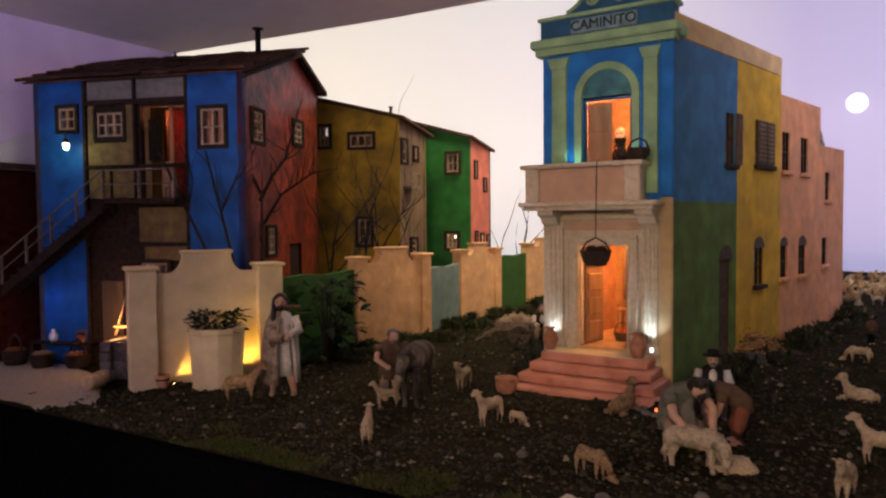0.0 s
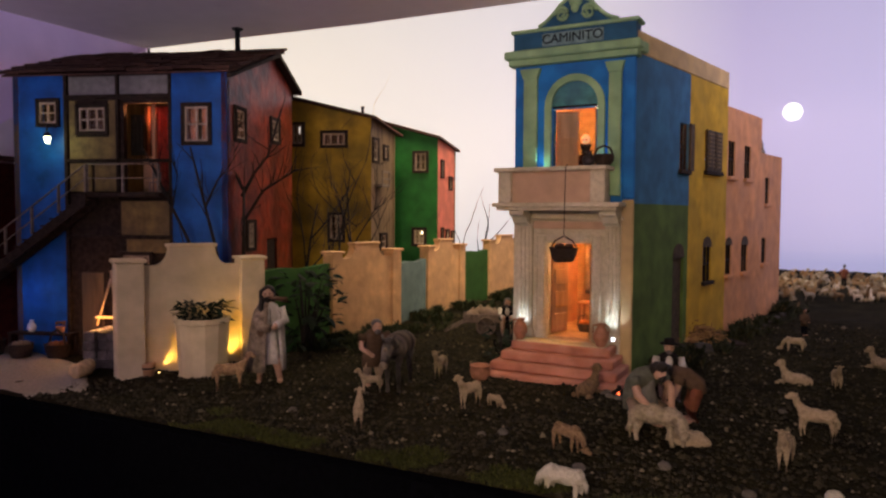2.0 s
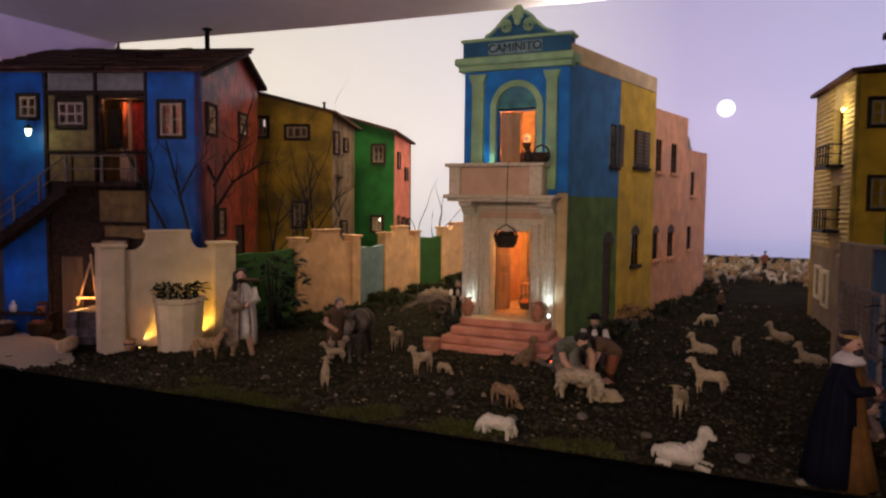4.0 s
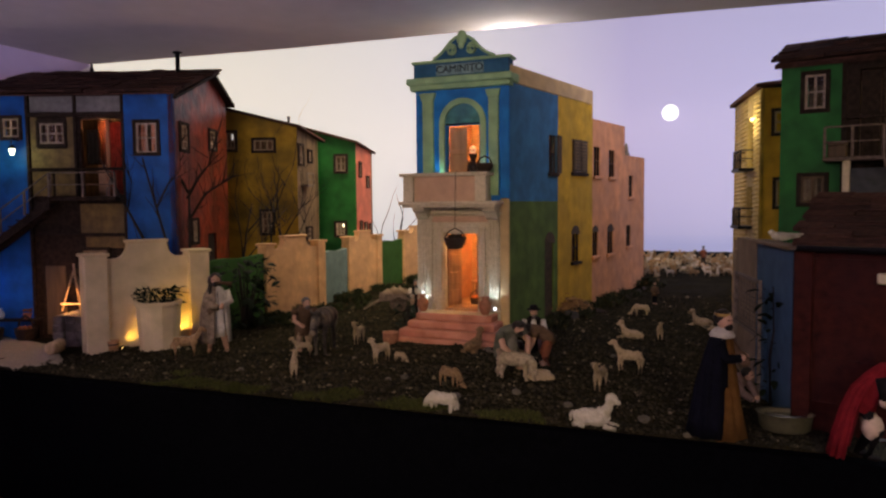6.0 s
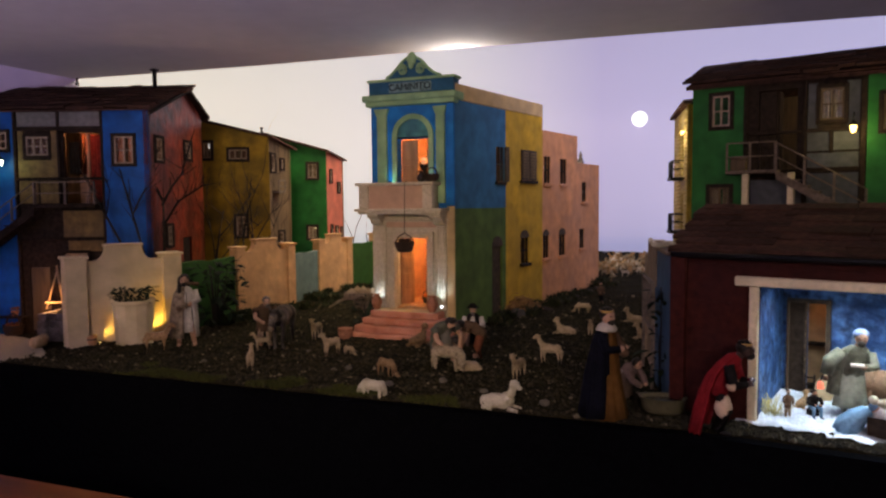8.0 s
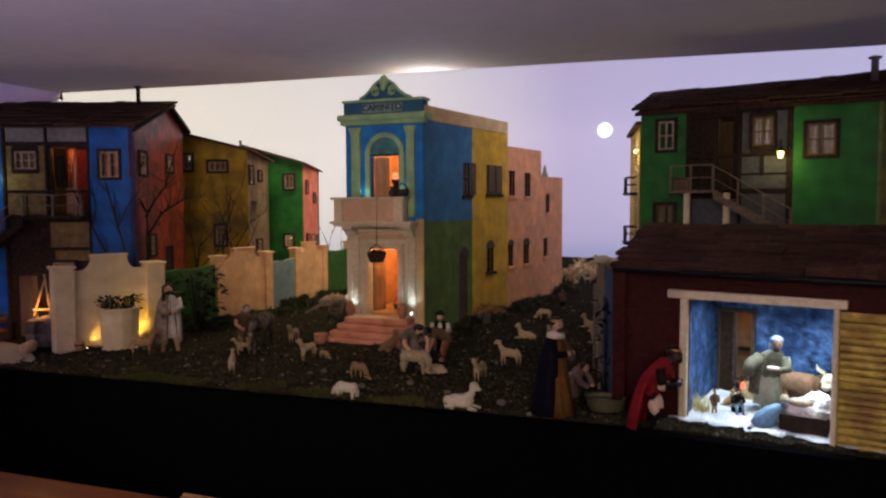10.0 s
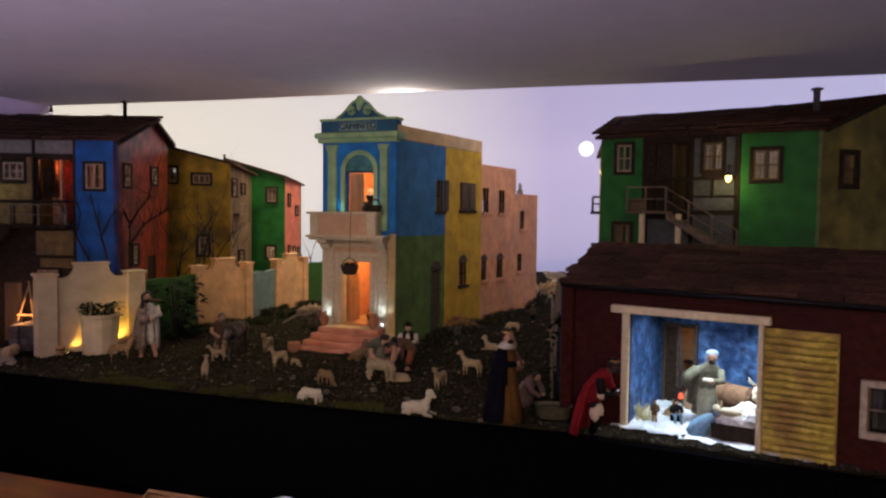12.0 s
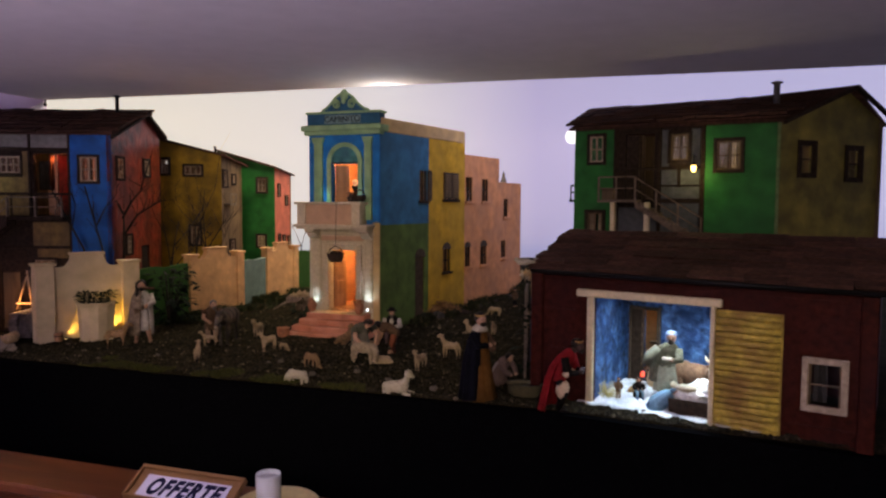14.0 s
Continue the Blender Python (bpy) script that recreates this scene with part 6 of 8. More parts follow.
for p, r, L, tn in (((-2.075, 1.375, 1.013), .021, .05, 25), ((-2.045, 1.335, 1.011), .024, .06, 12), ((-2.105, 1.400, 1.006), .016, .06, 35)):
    solid("log", B(pose(*p, 90, 0, tn)).lathe([(.001, -L / 2), (r * .92, -L / 2), (r, -L / 2 + .003), (r * .98, L / 2 - .003), (r * .9, L / 2), (.001, L / 2)], n=16), LOGM, "short pale cut log lying on the sand", "log", group="logs")
EASM = material("pale_raw_wood", (0.50, 0.33, 0.17), 0.7, 0.2, 50, 0.2)
me_ = MB @ pose(.415, -.045, 1.112)
ea = thing("easel", me_, "small raw wood tripod easel lit by a warm lamp", "easel")
for a, c in (((-.045, -.02, 0), (0, 0, .17)), ((.045, -.02, 0), (0, 0, .17)), ((0, .04, 0), (0, 0, .20))):
    part("leg", B(me_).tube([a, c], .0045, 5), EASM, ea)
part("shelf", B(me_).box(-.046, .046, -.03, -.015, .028, .036, .001), EASM, ea)
# Light added before the legs to brighten the easel
lamp("easel_light", "POINT", me_ @ Matrix.Translation((-.01, -.07, .03)), .80, (1.0, .45, .15), .012, label="warm light added in front of the easel")


def wicker(p, r, h, label, handle=True, fill=None):
    m = pose(*p)
    t = thing("wicker_basket", m, label, "basket", group="baskets by the house")
    part("body", B(m).lathe([(r * .75, 0), (r * .95, h * .5), (r, h), (r * 1.05, h), (r * .9, h * .92)], n=16), BASK, t)
    if handle:
        part("handle", B(m).tube([(-r, 0, h), (-r * .75, 0, h * 1.7), (0, 0, h * 2.05), (r * .75, 0, h * 1.7), (r, 0, h)], .0045, 6), BASK, t)
    if fill:
        for q in range(7):
            a = q * .9
            part("fruit", B(m).blob((r * .5 * math.cos(a), r * .5 * math.sin(a), h * .95), (r * .26,) * 3, n=2), fill, t)
    return t


FRUIT = material("dull_orange_fruit", (0.16, 0.06, 0.02), 0.6, 0.3, 60, 0.1)
BREAD = material("pale_loaf", (0.20, 0.14, 0.08), 0.8, 0.3, 60, 0.2)
wicker((-2.66, 1.42, .990), .045, .055, "large dark wicker basket with a tall handle on the sand", True, FRUIT)
wicker((-2.52, 1.44, .990), .042, .05, "dark wicker basket filled with loaves on the sand", False, BREAD)
wicker((-2.40, 1.50, .990), .045, .05, "dark wicker basket with a handle on the sand", True, FRUIT)
tbm = pose(-2.50, 1.515, .99, 0, 0, 18)
tb2 = thing("low_table", tbm, "low dark timber table against the blue wall", "table")
part("top", B(tbm).box(-.13, .13, -.03, .03, .075, .083, .001), DARKW, tb2)
for dx in (-.12, .12):
    for dy in (-.024, .024):
        part("leg", B(tbm).box(dx - .005, dx + .005, dy - .005, dy + .005, 0, .075), DARKW, tb2)
WHITEC = material("white_glaze", (0.62, 0.62, 0.60), 0.4, 0.1, 40, 0.05)
pot("jug", tbm @ Matrix.Translation((-.05, 0, .083)), [(.010, 0), (.016, .012), (.014, .026), (.006, .036), (.008, .044)], WHITEC, "small white jug on the low table", "jug")
fpm = tbm @ Matrix.Translation((.07, 0, .083))
fp_ = thing("flower_pot", fpm, "small pot of orange flowers on the low table", "flower pot")
part("pot", B(fpm).lathe([(.012, 0), (.018, .024), (.016, .024)], n=12), TERRA, fp_)
for q in range(9):
    a = q * 2.4
    part("flower", B(fpm).blob((.014 * math.cos(a), .014 * math.sin(a), .032 + .004 * (q % 3)), (.007, .007, .005), n=1), FRUIT, fp_)
lamp("yard_light", "POINT", pose(-2.52, 1.44, 1.22), .10, (.15, .35, 1.0), .02, label="small blue light by the house wall")
solid("ceiling_hook", B(pose(-2.752, 2.235, 2.27)).lathe([(.010, 0), (.012, .012), (.006, .016), (.006, .04)], n=10), IRON, "small black hook fixed under the ceiling corner", "hook")

# ---- figurines ----
SKIN = material("painted_skin", (0.42, 0.24, 0.15), 0.6, 0.1, 60, 0.05)
DSKIN = material("dark_painted_skin", (0.06, 0.035, 0.025), 0.6, 0.1, 60, 0.05)
HAIR = material("dark_painted_hair", (0.02, 0.014, 0.010), 0.6, 0.3, 90, 0.3)


def cloth(name, c, var=.2):
    return material(name, c, 0.9, var, 60, 0.3, spec=0.06, stain=[k * .55 for k in c], stain_amount=.6, stain_scale=14)


CWHITE, CGREY, CNAVYC, CGOLD = cloth("white_robe", (.52, .46, .37)), cloth("grey_brown_coat", (.22, .165, .11), .5), cloth("black_blue_cloak", (.006, .006, .010)), cloth("gold_brown_robe", (.125, .058, .014))
COLV = cloth('olive_coat', (.115, .112, .078), .35)
MSKIN = material('brown_painted_skin', (0.17, 0.09, 0.055), 0.6, 0.1, 60, 0.05)
CRED, CBROWN, CBLUEM, CTAN, CVEST, CPINKG = cloth("crimson_cloak", (.21, .014, .017)), cloth("brown_tunic", (.10, .06, .035)), cloth("pale_blue_mantle", (.16, .27, .38)), cloth("tan_tunic", (.30, .21, .13)), cloth("grey_vest", (.15, .135, .105)), cloth("dusty_pink_cloth", (.17, .115, .095))


def head(b, c, r, skin, hair, beard=True, face=(0, -1)):
    fx, fy = face
    b.blob(c, (r * .80, r * .85, r), n=3).blob((c[0] + fx * r * .85, c[1] + fy * r * .85, c[2] - r * .12), (r * .16, r * .16, r * .22), n=1).mat(skin)
    for sd in (-1, 1):
        b.blob((c[0] + fx * r * .72 - fy * sd * r * .32, c[1] + fy * r * .74 + fx * sd * r * .32, c[2] + r * .10), (r * .17, r * .17, r * .10), n=1).mat(hair)
    b.blob((c[0] - fx * r * .30, c[1] - fy * r * .30, c[2] + r * .34), (r * .94, r * .96, r * .92), n=3, rough=r * .05).mat(hair)
    if beard:
        b.blob((c[0] + fx * r * .46, c[1] + fy * r * .46, c[2] - r * .72), (r * .54, r * .54, r * .52), n=2, rough=r * .06).mat(hair)
    return b


def loft(b, pts, rx, ry, n=16, folds=0, amp=0.0, phase=0.0, side=(1, 0, 0)):
    """A closed skin over oval rings along points; folds: ripples round it, deeper at the first ring."""
    pts, sd = [Vector(p) for p in pts], Vector(side)
    rings, last = [], len(pts) - 1
    for i, p in enumerate(pts):
        d = (pts[min(i + 1, last)] - pts[max(i - 1, 0)]).normalized()
        y = d.cross(sd).normalized()
        ring = []
        for k in range(n):
            a = 2 * math.pi * k / n
            w = 1 + amp * (1 - .75 * i / last) * math.sin(folds * a + phase + i * .7) + .35 * amp * math.sin((2 * folds + 1) * a + phase)
            ring.append(b.bm.verts.new(p + sd * (rx[i] * w * math.cos(a)) + y * (ry[i] * w * math.sin(a))))
        rings.append(ring)
    fs = [b.bm.faces.new(rings[0][::-1]), b.bm.faces.new(rings[-1])]
    for p, q in zip(rings, rings[1:]):
        for k in range(n):
            f = b.bm.faces.new((p[k], p[(k + 1) % n], q[(k + 1) % n], q[k]))
            f.smooth = True
            fs.append(f)
    bmesh.ops.recalc_face_normals(b.bm, faces=fs)
    return b


def shell(b, rows, a0, a1, folds=6, amp=.08, phase=0.0, n=30, thick=.004):
    """An open cloth shell, as of a cloak: rows (cx, cy, z, rx, ry) from the hem up, spread from angle a0 to a1."""
    rings, last = [], len(rows) - 1
    for j, (x, y, z, rx, ry) in enumerate(rows):
        ring = []
        for inner in (0, 1):
            row = []
            for i in range(n):
                a = radians(a0 + (a1 - a0) * i / (n - 1))
                w = 1 + amp * (1.1 - .9 * j / last) * math.sin(folds * a * 1.7 + phase + .6 * j) + .08 * noise.noise((3 * math.cos(a) + phase, 3 * math.sin(a), j * .5))
                row.append(b.bm.verts.new((x + (rx * w - thick * inner) * math.cos(a), y + (ry * w - thick * inner) * math.sin(a), z)))
            ring += row[::-1] if inner else row
        rings.append(ring)
    m = len(rings[0])
    fs = [b.bm.faces.new(rings[0][::-1]), b.bm.faces.new(rings[-1])]
    for p, q in zip(rings, rings[1:]):
        for i in range(m):
            f = b.bm.faces.new((p[i], p[(i + 1) % m], q[(i + 1) % m], q[i]))
            f.smooth = True
            fs.append(f)
    bmesh.ops.recalc_face_normals(b.bm, faces=fs)
    return b


def leg(b, hip, knee, foot, face=(0, -1), r=.014, shoe=1, cloth_=0):
    b.tube([hip, knee, foot], (r * 1.15, r, r * .6), 8).mat(cloth_)
    b.blob((foot[0] + face[0] * .012, foot[1] + face[1] * .012, foot[2] + .004), (.009 + abs(face[0]) * .009, .009 + abs(face[1]) * .009, .007), n=2).mat(shoe)
    return b


def arm(b, shoulder, elbow, hand, r=.013, sleeve=3, bare=False):
    if bare:
        b.tube([shoulder, tuple((Vector(shoulder) + Vector(elbow)) / 2)], (r * 1.25, r * 1.15), 8).mat(sleeve)
        b.tube([shoulder, elbow, hand], (r * .8, r * .72, r * .55), 8).mat(1)
    else:
        b.tube([shoulder, elbow, hand], (r * 1.2, r * 1.15, r), 9).mat(sleeve)
    return b.blob(hand, (.0085, .009, .008), n=2).mat(1)


def figurine(b, m, mats, label):
    return solid("figurine", b, mats, label, "figurine", group="figurines", base=m)


def musician(p, turn, h):
    """A bearded figurine in a white robe and a striped mantle over one shoulder, playing a pipe."""
    m = pose(*p, 0, 0, turn)
    b = B(m @ Matrix.Scale(h / .30, 4))
    leg(b, (-.018, 0, .10), (-.024, -.006, .055), (-.028, -.004, .006), r=.013, cloth_=1)
    leg(b, (.018, 0, .10), (.028, -.010, .055), (.036, -.006, .006), r=.013, cloth_=1)
    loft(b, [(.002, 0, .062), (.002, 0, .10), (0, 0, .15), (0, 0, .185)], (.034, .036, .034, .030), (.028, .028, .026, .022), 40, 7, .16, .4).mat(0)
    shell(b, [(.022, .006, .040, .028, .028), (.014, .005, .10, .036, .032), (.007, .003, .17, .040, .031), (.004, .002, .222, .038, .026), (.002, .002, .246, .020, .018)], -48, 95, 6, .12, 1.0).mat(0)
    loft(b, [(0, 0, .165), (0, 0, .20), (0, 0, .228), (0, .001, .246), (0, .001, .254)], (.031, .034, .036, .026, .012), (.022, .024, .023, .018, .011), 18).mat(0)
    shell(b, [(-.014, -.004, .040, .050, .042), (-.013, -.003, .11, .048, .040), (-.010, -.002, .17, .045, .037), (-.006, .000, .222, .039, .029), (-.002, .004, .254, .024, .021)], 88, 282, 7, .07, .3, 36).mat(3)
    b.tube([(-.034, -.014, .205), (-.012, -.036, .180), (.012, -.040, .176)], (.016, .017, .013), 9).mat(3)
    b.blob((.022, -.040, .178), (.010, .008, .008), n=2).mat(1)
    b.blob((-.016, -.034, .163), (.017, .010, .015), n=2).mat(4)
    arm(b, (.037, 0, .234), (.052, -.010, .196), (.026, -.036, .186), .013, 0)
    b.tube([(.004, -.030, .272), (.036, -.028, .266), (.058, -.018, .262)], (.004, .007, .009), 8).mat(4)
    b.tube([(0, 0, .246), (0, -.003, .264)], (.011, .010), 8).mat(1)
    head(b, (0, -.005, .279), .0215, 1, 2)
    b.blob((-.004, .009, .268), (.027, .018, .036), n=2, rough=.002).blob((-.019, -.014, .236), (.010, .012, .044), n=2, rough=.002).mat(2)
    b.tube([(.008, -.026, .236), (.010, -.030, .19)], .0012, 4).mat(2)
    return figurine(b, m, [CWHITE, SKIN, HAIR, CGREY, CBROWN], "bearded figurine in white robe and grey-brown mantle playing a pipe")


def cloaked_king(p, turn, h):
    """A regal figurine wrapped in a wide dark cloak over a gold robe, holding a vessel before the breast."""
    m = pose(*p, 0, 0, turn)
    b = B(m @ Matrix.Scale(h / .30, 4))
    loft(b, [(0, -.020, .0), (0, -.013, .07), (0, -.006, .15), (0, -.002, .20), (0, 0, .236), (0, 0, .250)], (.048, .040, .034, .034, .032, .014), (.040, .034, .028, .026, .022, .012), 40, 7, .09, .6).mat(0)
    shell(b, [(0, .020, .003, .062, .056), (0, .017, .06, .057, .051), (0, .012, .13, .053, .046), (0, .006, .20, .045, .034), (0, .004, .236, .037, .025), (0, .004, .250, .020, .018)], -20, 234, 6, .06, .9, 50).mat(3)
    shell(b, [(.0, .004, .08, .050, .040), (.0, .002, .16, .046, .034), (0, 0, .215, .042, .028), (0, .0, .244, .024, .018)], -42, 40, 4, .05, 2.0, 20).mat(3)
    for sx in (-1, 1):
        b.tube([(sx * .036, -.004, .228), (sx * .044, -.022, .196), (sx * .014, -.046, .196)], (.014, .014, .010), 9).mat(3 if sx < 0 else 5)
        b.blob((sx * .012, -.050, .198), (.010, .009, .008), n=2).mat(1)
    b.blob((0, -.052, .186), (.015, .014, .013), n=2).tube([(0, -.052, .196), (0, -.052, .208)], (.010, .004), 8).mat(5)
    b.lathe([(.028, .241), (.030, .247), (.023, .257), (.014, .264)], n=18).mat(4)
    b.tube([(0, 0, .25), (0, -.003, .266)], (.011, .010), 8).mat(1)
    head(b, (0, -.005, .281), .0215, 1, 2, face=(-.32, -.95))
    b.lathe([(.0185, .292), (.0195, .299), (.0180, .299), (.0175, .293)], n=16).mat(6)
    return figurine(b, m, [CGOLD, SKIN, HAIR, CNAVYC, CWHITE, CBROWN, CROWN], "crowned figurine in dark cloak and gold robe holding a vessel")


def bowing_king(p, turn, h):
    """A regal figurine leaning forwards under a long crimson cape, offering a vessel; it faces -y."""
    m = pose(*p, 0, 0, turn)
    b = B(m @ Matrix.Scale(h / .27, 4))
    leg(b, (-.014, .006, .115), (-.016, -.020, .070), (-.016, .000, .006), r=.013, shoe=5, cloth_=5)
    leg(b, (.014, .010, .115), (.016, -.004, .065), (.016, .022, .006), r=.013, shoe=5, cloth_=5)
    b.blob((-.014, -.008, .080), (.019, .022, .030), n=3, rough=.001).blob((.014, -.002, .082), (.017, .020, .028), n=3, rough=.001).mat(4)
    loft(b, [(0, .012, .112), (0, .002, .150), (0, -.020, .190), (0, -.032, .208), (0, -.040, .220)], (.030, .031, .034, .026, .011), (.024, .025, .023, .018, .010), 18).mat(3)
    shell(b, [(0, .050, .003, .040, .030), (0, .040, .055, .039, .030), (0, .027, .115, .038, .029), (0, .008, .165, .039, .028), (0, -.016, .200, .037, .024), (0, -.034, .222, .022, .018)], -20, 194, 8, .14, .2, 44).mat(3)
    for sx in (-1, 1):
        b.tube([(sx * .034, -.024, .198), (sx * .042, -.036, .150)], (.014, .014), 9).mat(3 if sx > 0 else 5)
        b.blob((sx * .042, -.034, .146), (.013, .014, .014), n=2).mat(4)
        b.tube([(sx * .042, -.038, .146), (sx * .016, -.066, .148)], (.011, .009), 8).mat(5)
        b.blob((sx * .012, -.070, .150), (.008, .009, .008), n=2).mat(1)
    b.blob((0, -.073, .158), (.010, .010, .008), n=2).tube([(0, -.073, .142), (0, -.073, .150)], (.008, .005), 8).mat(7)
    b.tube([(0, -.036, .212), (0, -.050, .226)], (.011, .010), 8).mat(1)
    head(b, (0, -.060, .236), .021, 1, 2)
    b.blob((0, -.054, .250), (.019, .019, .012), n=2).mat(5)
    b.lathe([(.017, .246), (.019, .254), (.016, .253)], pose(0, -.057, 0), n=14).mat(6)
    return figurine(b, m, [CBROWN, DSKIN, HAIR, CRED, CREAMC, CDARK, CROWN, SILVER], "dark-skinned crowned figurine bowing in a long crimson cape")


def drover(p, turn, h):
    """A figurine leaning forwards on straight legs with an arm round the animal beside it."""
    m = pose(*p, 0, 0, turn)
    b = B(m @ Matrix.Scale(h / .22, 4))
    leg(b, (-.016, .014, .10), (-.020, .004, .05), (-.018, .012, .006), r=.015, cloth_=0)
    leg(b, (.016, .014, .10), (.020, .000, .05), (.022, .010, .006), r=.015, cloth_=0)
    loft(b, [(0, .014, .070), (0, .014, .105), (0, .006, .140), (0, -.010, .176), (0, -.018, .190), (0, -.022, .198)], (.036, .033, .033, .038, .026, .012), (.026, .025, .025, .024, .018, .010), 22, 6, .05).mat(3)
    arm(b, (-.038, -.008, .178), (-.050, -.026, .140), (-.020, -.050, .118), .013, 3, True)
    arm(b, (.038, -.008, .178), (.056, -.034, .150), (.040, -.064, .134), .013, 3, True)
    head(b, (.002, -.032, .208), .020, 1, 2)
    return figurine(b, m, [CTAN, SKIN, GREYH, CBROWN], "grey-haired figurine in a brown smock leaning towards the donkey")


def shearer(p, turn, h):
    """A stocky figurine crouching over a sheep, in an olive-grey tunic."""
    m = pose(*p, 0, 0, turn)
    b = B(m @ Matrix.Scale(h / .19, 4))
    leg(b, (-.022, .030, .080), (-.048, -.006, .060), (-.044, .022, .006), r=.016, cloth_=0)
    leg(b, (.022, .030, .080), (.048, -.008, .060), (.046, .018, .006), r=.016, cloth_=0)
    loft(b, [(0, .040, .055), (0, .040, .085), (0, .028, .122), (0, .004, .150), (0, -.010, .160), (0, -.018, .166)], (.038, .040, .044, .050, .034, .014), (.030, .032, .032, .028, .020, .011), 24, 5, .05).mat(3)
    loft(b, [(0, -.014, .034), (0, -.010, .075), (0, .000, .115), (0, -.012, .146)], (.032, .030, .024, .014), (.010, .012, .012, .010), 18, 4, .08).mat(4)
    arm(b, (-.048, .002, .148), (-.060, -.026, .108), (-.036, -.054, .072), .015, 3, True)
    arm(b, (.048, .002, .148), (.058, -.028, .112), (.030, -.056, .070), .015, 3, True)
    head(b, (.004, -.036, .166), .0215, 1, 2)
    b.blob((.004, -.044, .180), (.019, .018, .014), n=2, rough=.001).mat(2)
    return figurine(b, m, [CTAN, SKIN, HAIR, COLV, CVEST], "crouching shearer figurine in an olive-grey tunic")


def helper(p, turn, h):
    """A figurine bent low from the hips with one arm reaching to the ground."""
    m = pose(*p, 0, 0, turn)
    b = B(m @ Matrix.Scale(h / .19, 4))
    leg(b, (-.015, .020, .098), (-.018, .010, .05), (-.018, .020, .006), r=.016, cloth_=0)
    leg(b, (.015, .020, .098), (.020, .006, .05), (.020, .014, .006), r=.016, cloth_=0)
    loft(b, [(0, .028, .086), (0, .022, .108), (0, -.008, .132), (0, -.040, .140), (0, -.052, .138)], (.030, .032, .034, .034, .014), (.024, .025, .024, .022, .011), 20, 5, .04).mat(3)
    arm(b, (-.032, -.034, .136), (-.036, -.046, .090), (-.028, -.058, .050), .012, 3, True)
    arm(b, (.032, -.034, .136), (.040, -.050, .094), (.030, -.064, .060), .012, 3, True)
    head(b, (0, -.068, .140), .020, 1, 2, beard=False)
    return figurine(b, m, [CRUST, SKIN, HAIR, CBROWN], "figurine in rust-red trousers bending down to the wool")


def kneeling(p, turn, h, back, under, label):
    """A figurine on its knees bent over a tub, its shawl a smooth sloping back."""
    m = pose(*p, 0, 0, turn)
    b = B(m @ Matrix.Scale(h / .14, 4))
    loft(b, [(0, .030, .0), (0, .026, .035), (0, .012, .075), (0, -.012, .108), (0, -.026, .118)], (.042, .040, .034, .032, .016), (.044, .036, .026, .024, .014), 26, 7, .07).mat(0)
    shell(b, [(0, .034, .020, .040, .034), (0, .024, .060, .037, .028), (0, .004, .095, .035, .026), (0, -.016, .120, .020, .016)], 0, 180, 5, .05).mat(3)
    arm(b, (-.030, -.016, .104), (-.034, -.040, .074), (-.016, -.060, .056), .011, 0)
    arm(b, (.030, -.016, .104), (.034, -.040, .074), (.018, -.060, .056), .011, 0)
    head(b, (0, -.040, .126), .018, 1, 2, beard=False)
    return figurine(b, m, [under, SKIN, HAIR, back], label)


def seated(p, turn, h, coat, tunic, label, sleeve=None, hair=None, hat=False):
    m = pose(*p, 0, 0, turn)
    b = B(m @ Matrix.Scale(h / .19, 4))
    b.box(-.035, .035, -.005, .05, 0, .06, .006).mat(3)
    for sx in (-.020, .022):
        leg(b, (sx, .018, .075), (sx * 1.2, -.038, .078), (sx * 1.2, -.042, .006), r=.014, shoe=2, cloth_=0)
    loft(b, [(0, .020, .062), (0, .022, .10), (0, .012, .140), (0, .008, .154), (0, .006, .162)], (.032, .034, .038, .026, .012), (.025, .025, .024, .018, .010), 18).mat(3)
    b.blob((0, -.008, .130), (.012, .012, .022), n=2).mat(4)
    for sx in (-1, 1):
        arm(b, (sx * .037, .012, .142), (sx * .048, -.006, .106), (sx * .018, -.044, .102), .012, 4)
    head(b, (0, .002, .178), .020, 1, 2)
    if hat:
        b.lathe([(.030, .190), (.031, .193), (.018, .195), (.016, .208), (.006, .211)], n=16).mat(3)
    return figurine(b, m, [tunic, SKIN, hair or HAIR, coat, sleeve or coat], label)


def small_standing(p, turn, h, robe, coat, label, skin=SKIN, hair=HAIR):
    """A plain little standing figurine."""
    m = pose(*p, 0, 0, turn)
    b = B(m @ Matrix.Scale(h / .30, 4))
    leg(b, (-.016, 0, .13), (-.018, 0, .07), (-.018, 0, .006), r=.016)
    leg(b, (.016, 0, .13), (.018, -.004, .07), (.020, 0, .006), r=.016)
    loft(b, [(0, 0, .11), (0, 0, .15), (0, 0, .20), (0, 0, .235), (0, 0, .248)], (.036, .034, .036, .032, .012), (.028, .026, .026, .022, .011), 18, 5, .05).mat(3)
    for sx in (-1, 1):
        arm(b, (sx * .036, 0, .228), (sx * .050, -.008, .180), (sx * .036, -.030, .150), .013)
    head(b, (0, -.004, .276), .022, 1, 2)
    return figurine(b, m, [robe, skin, hair, coat], label)


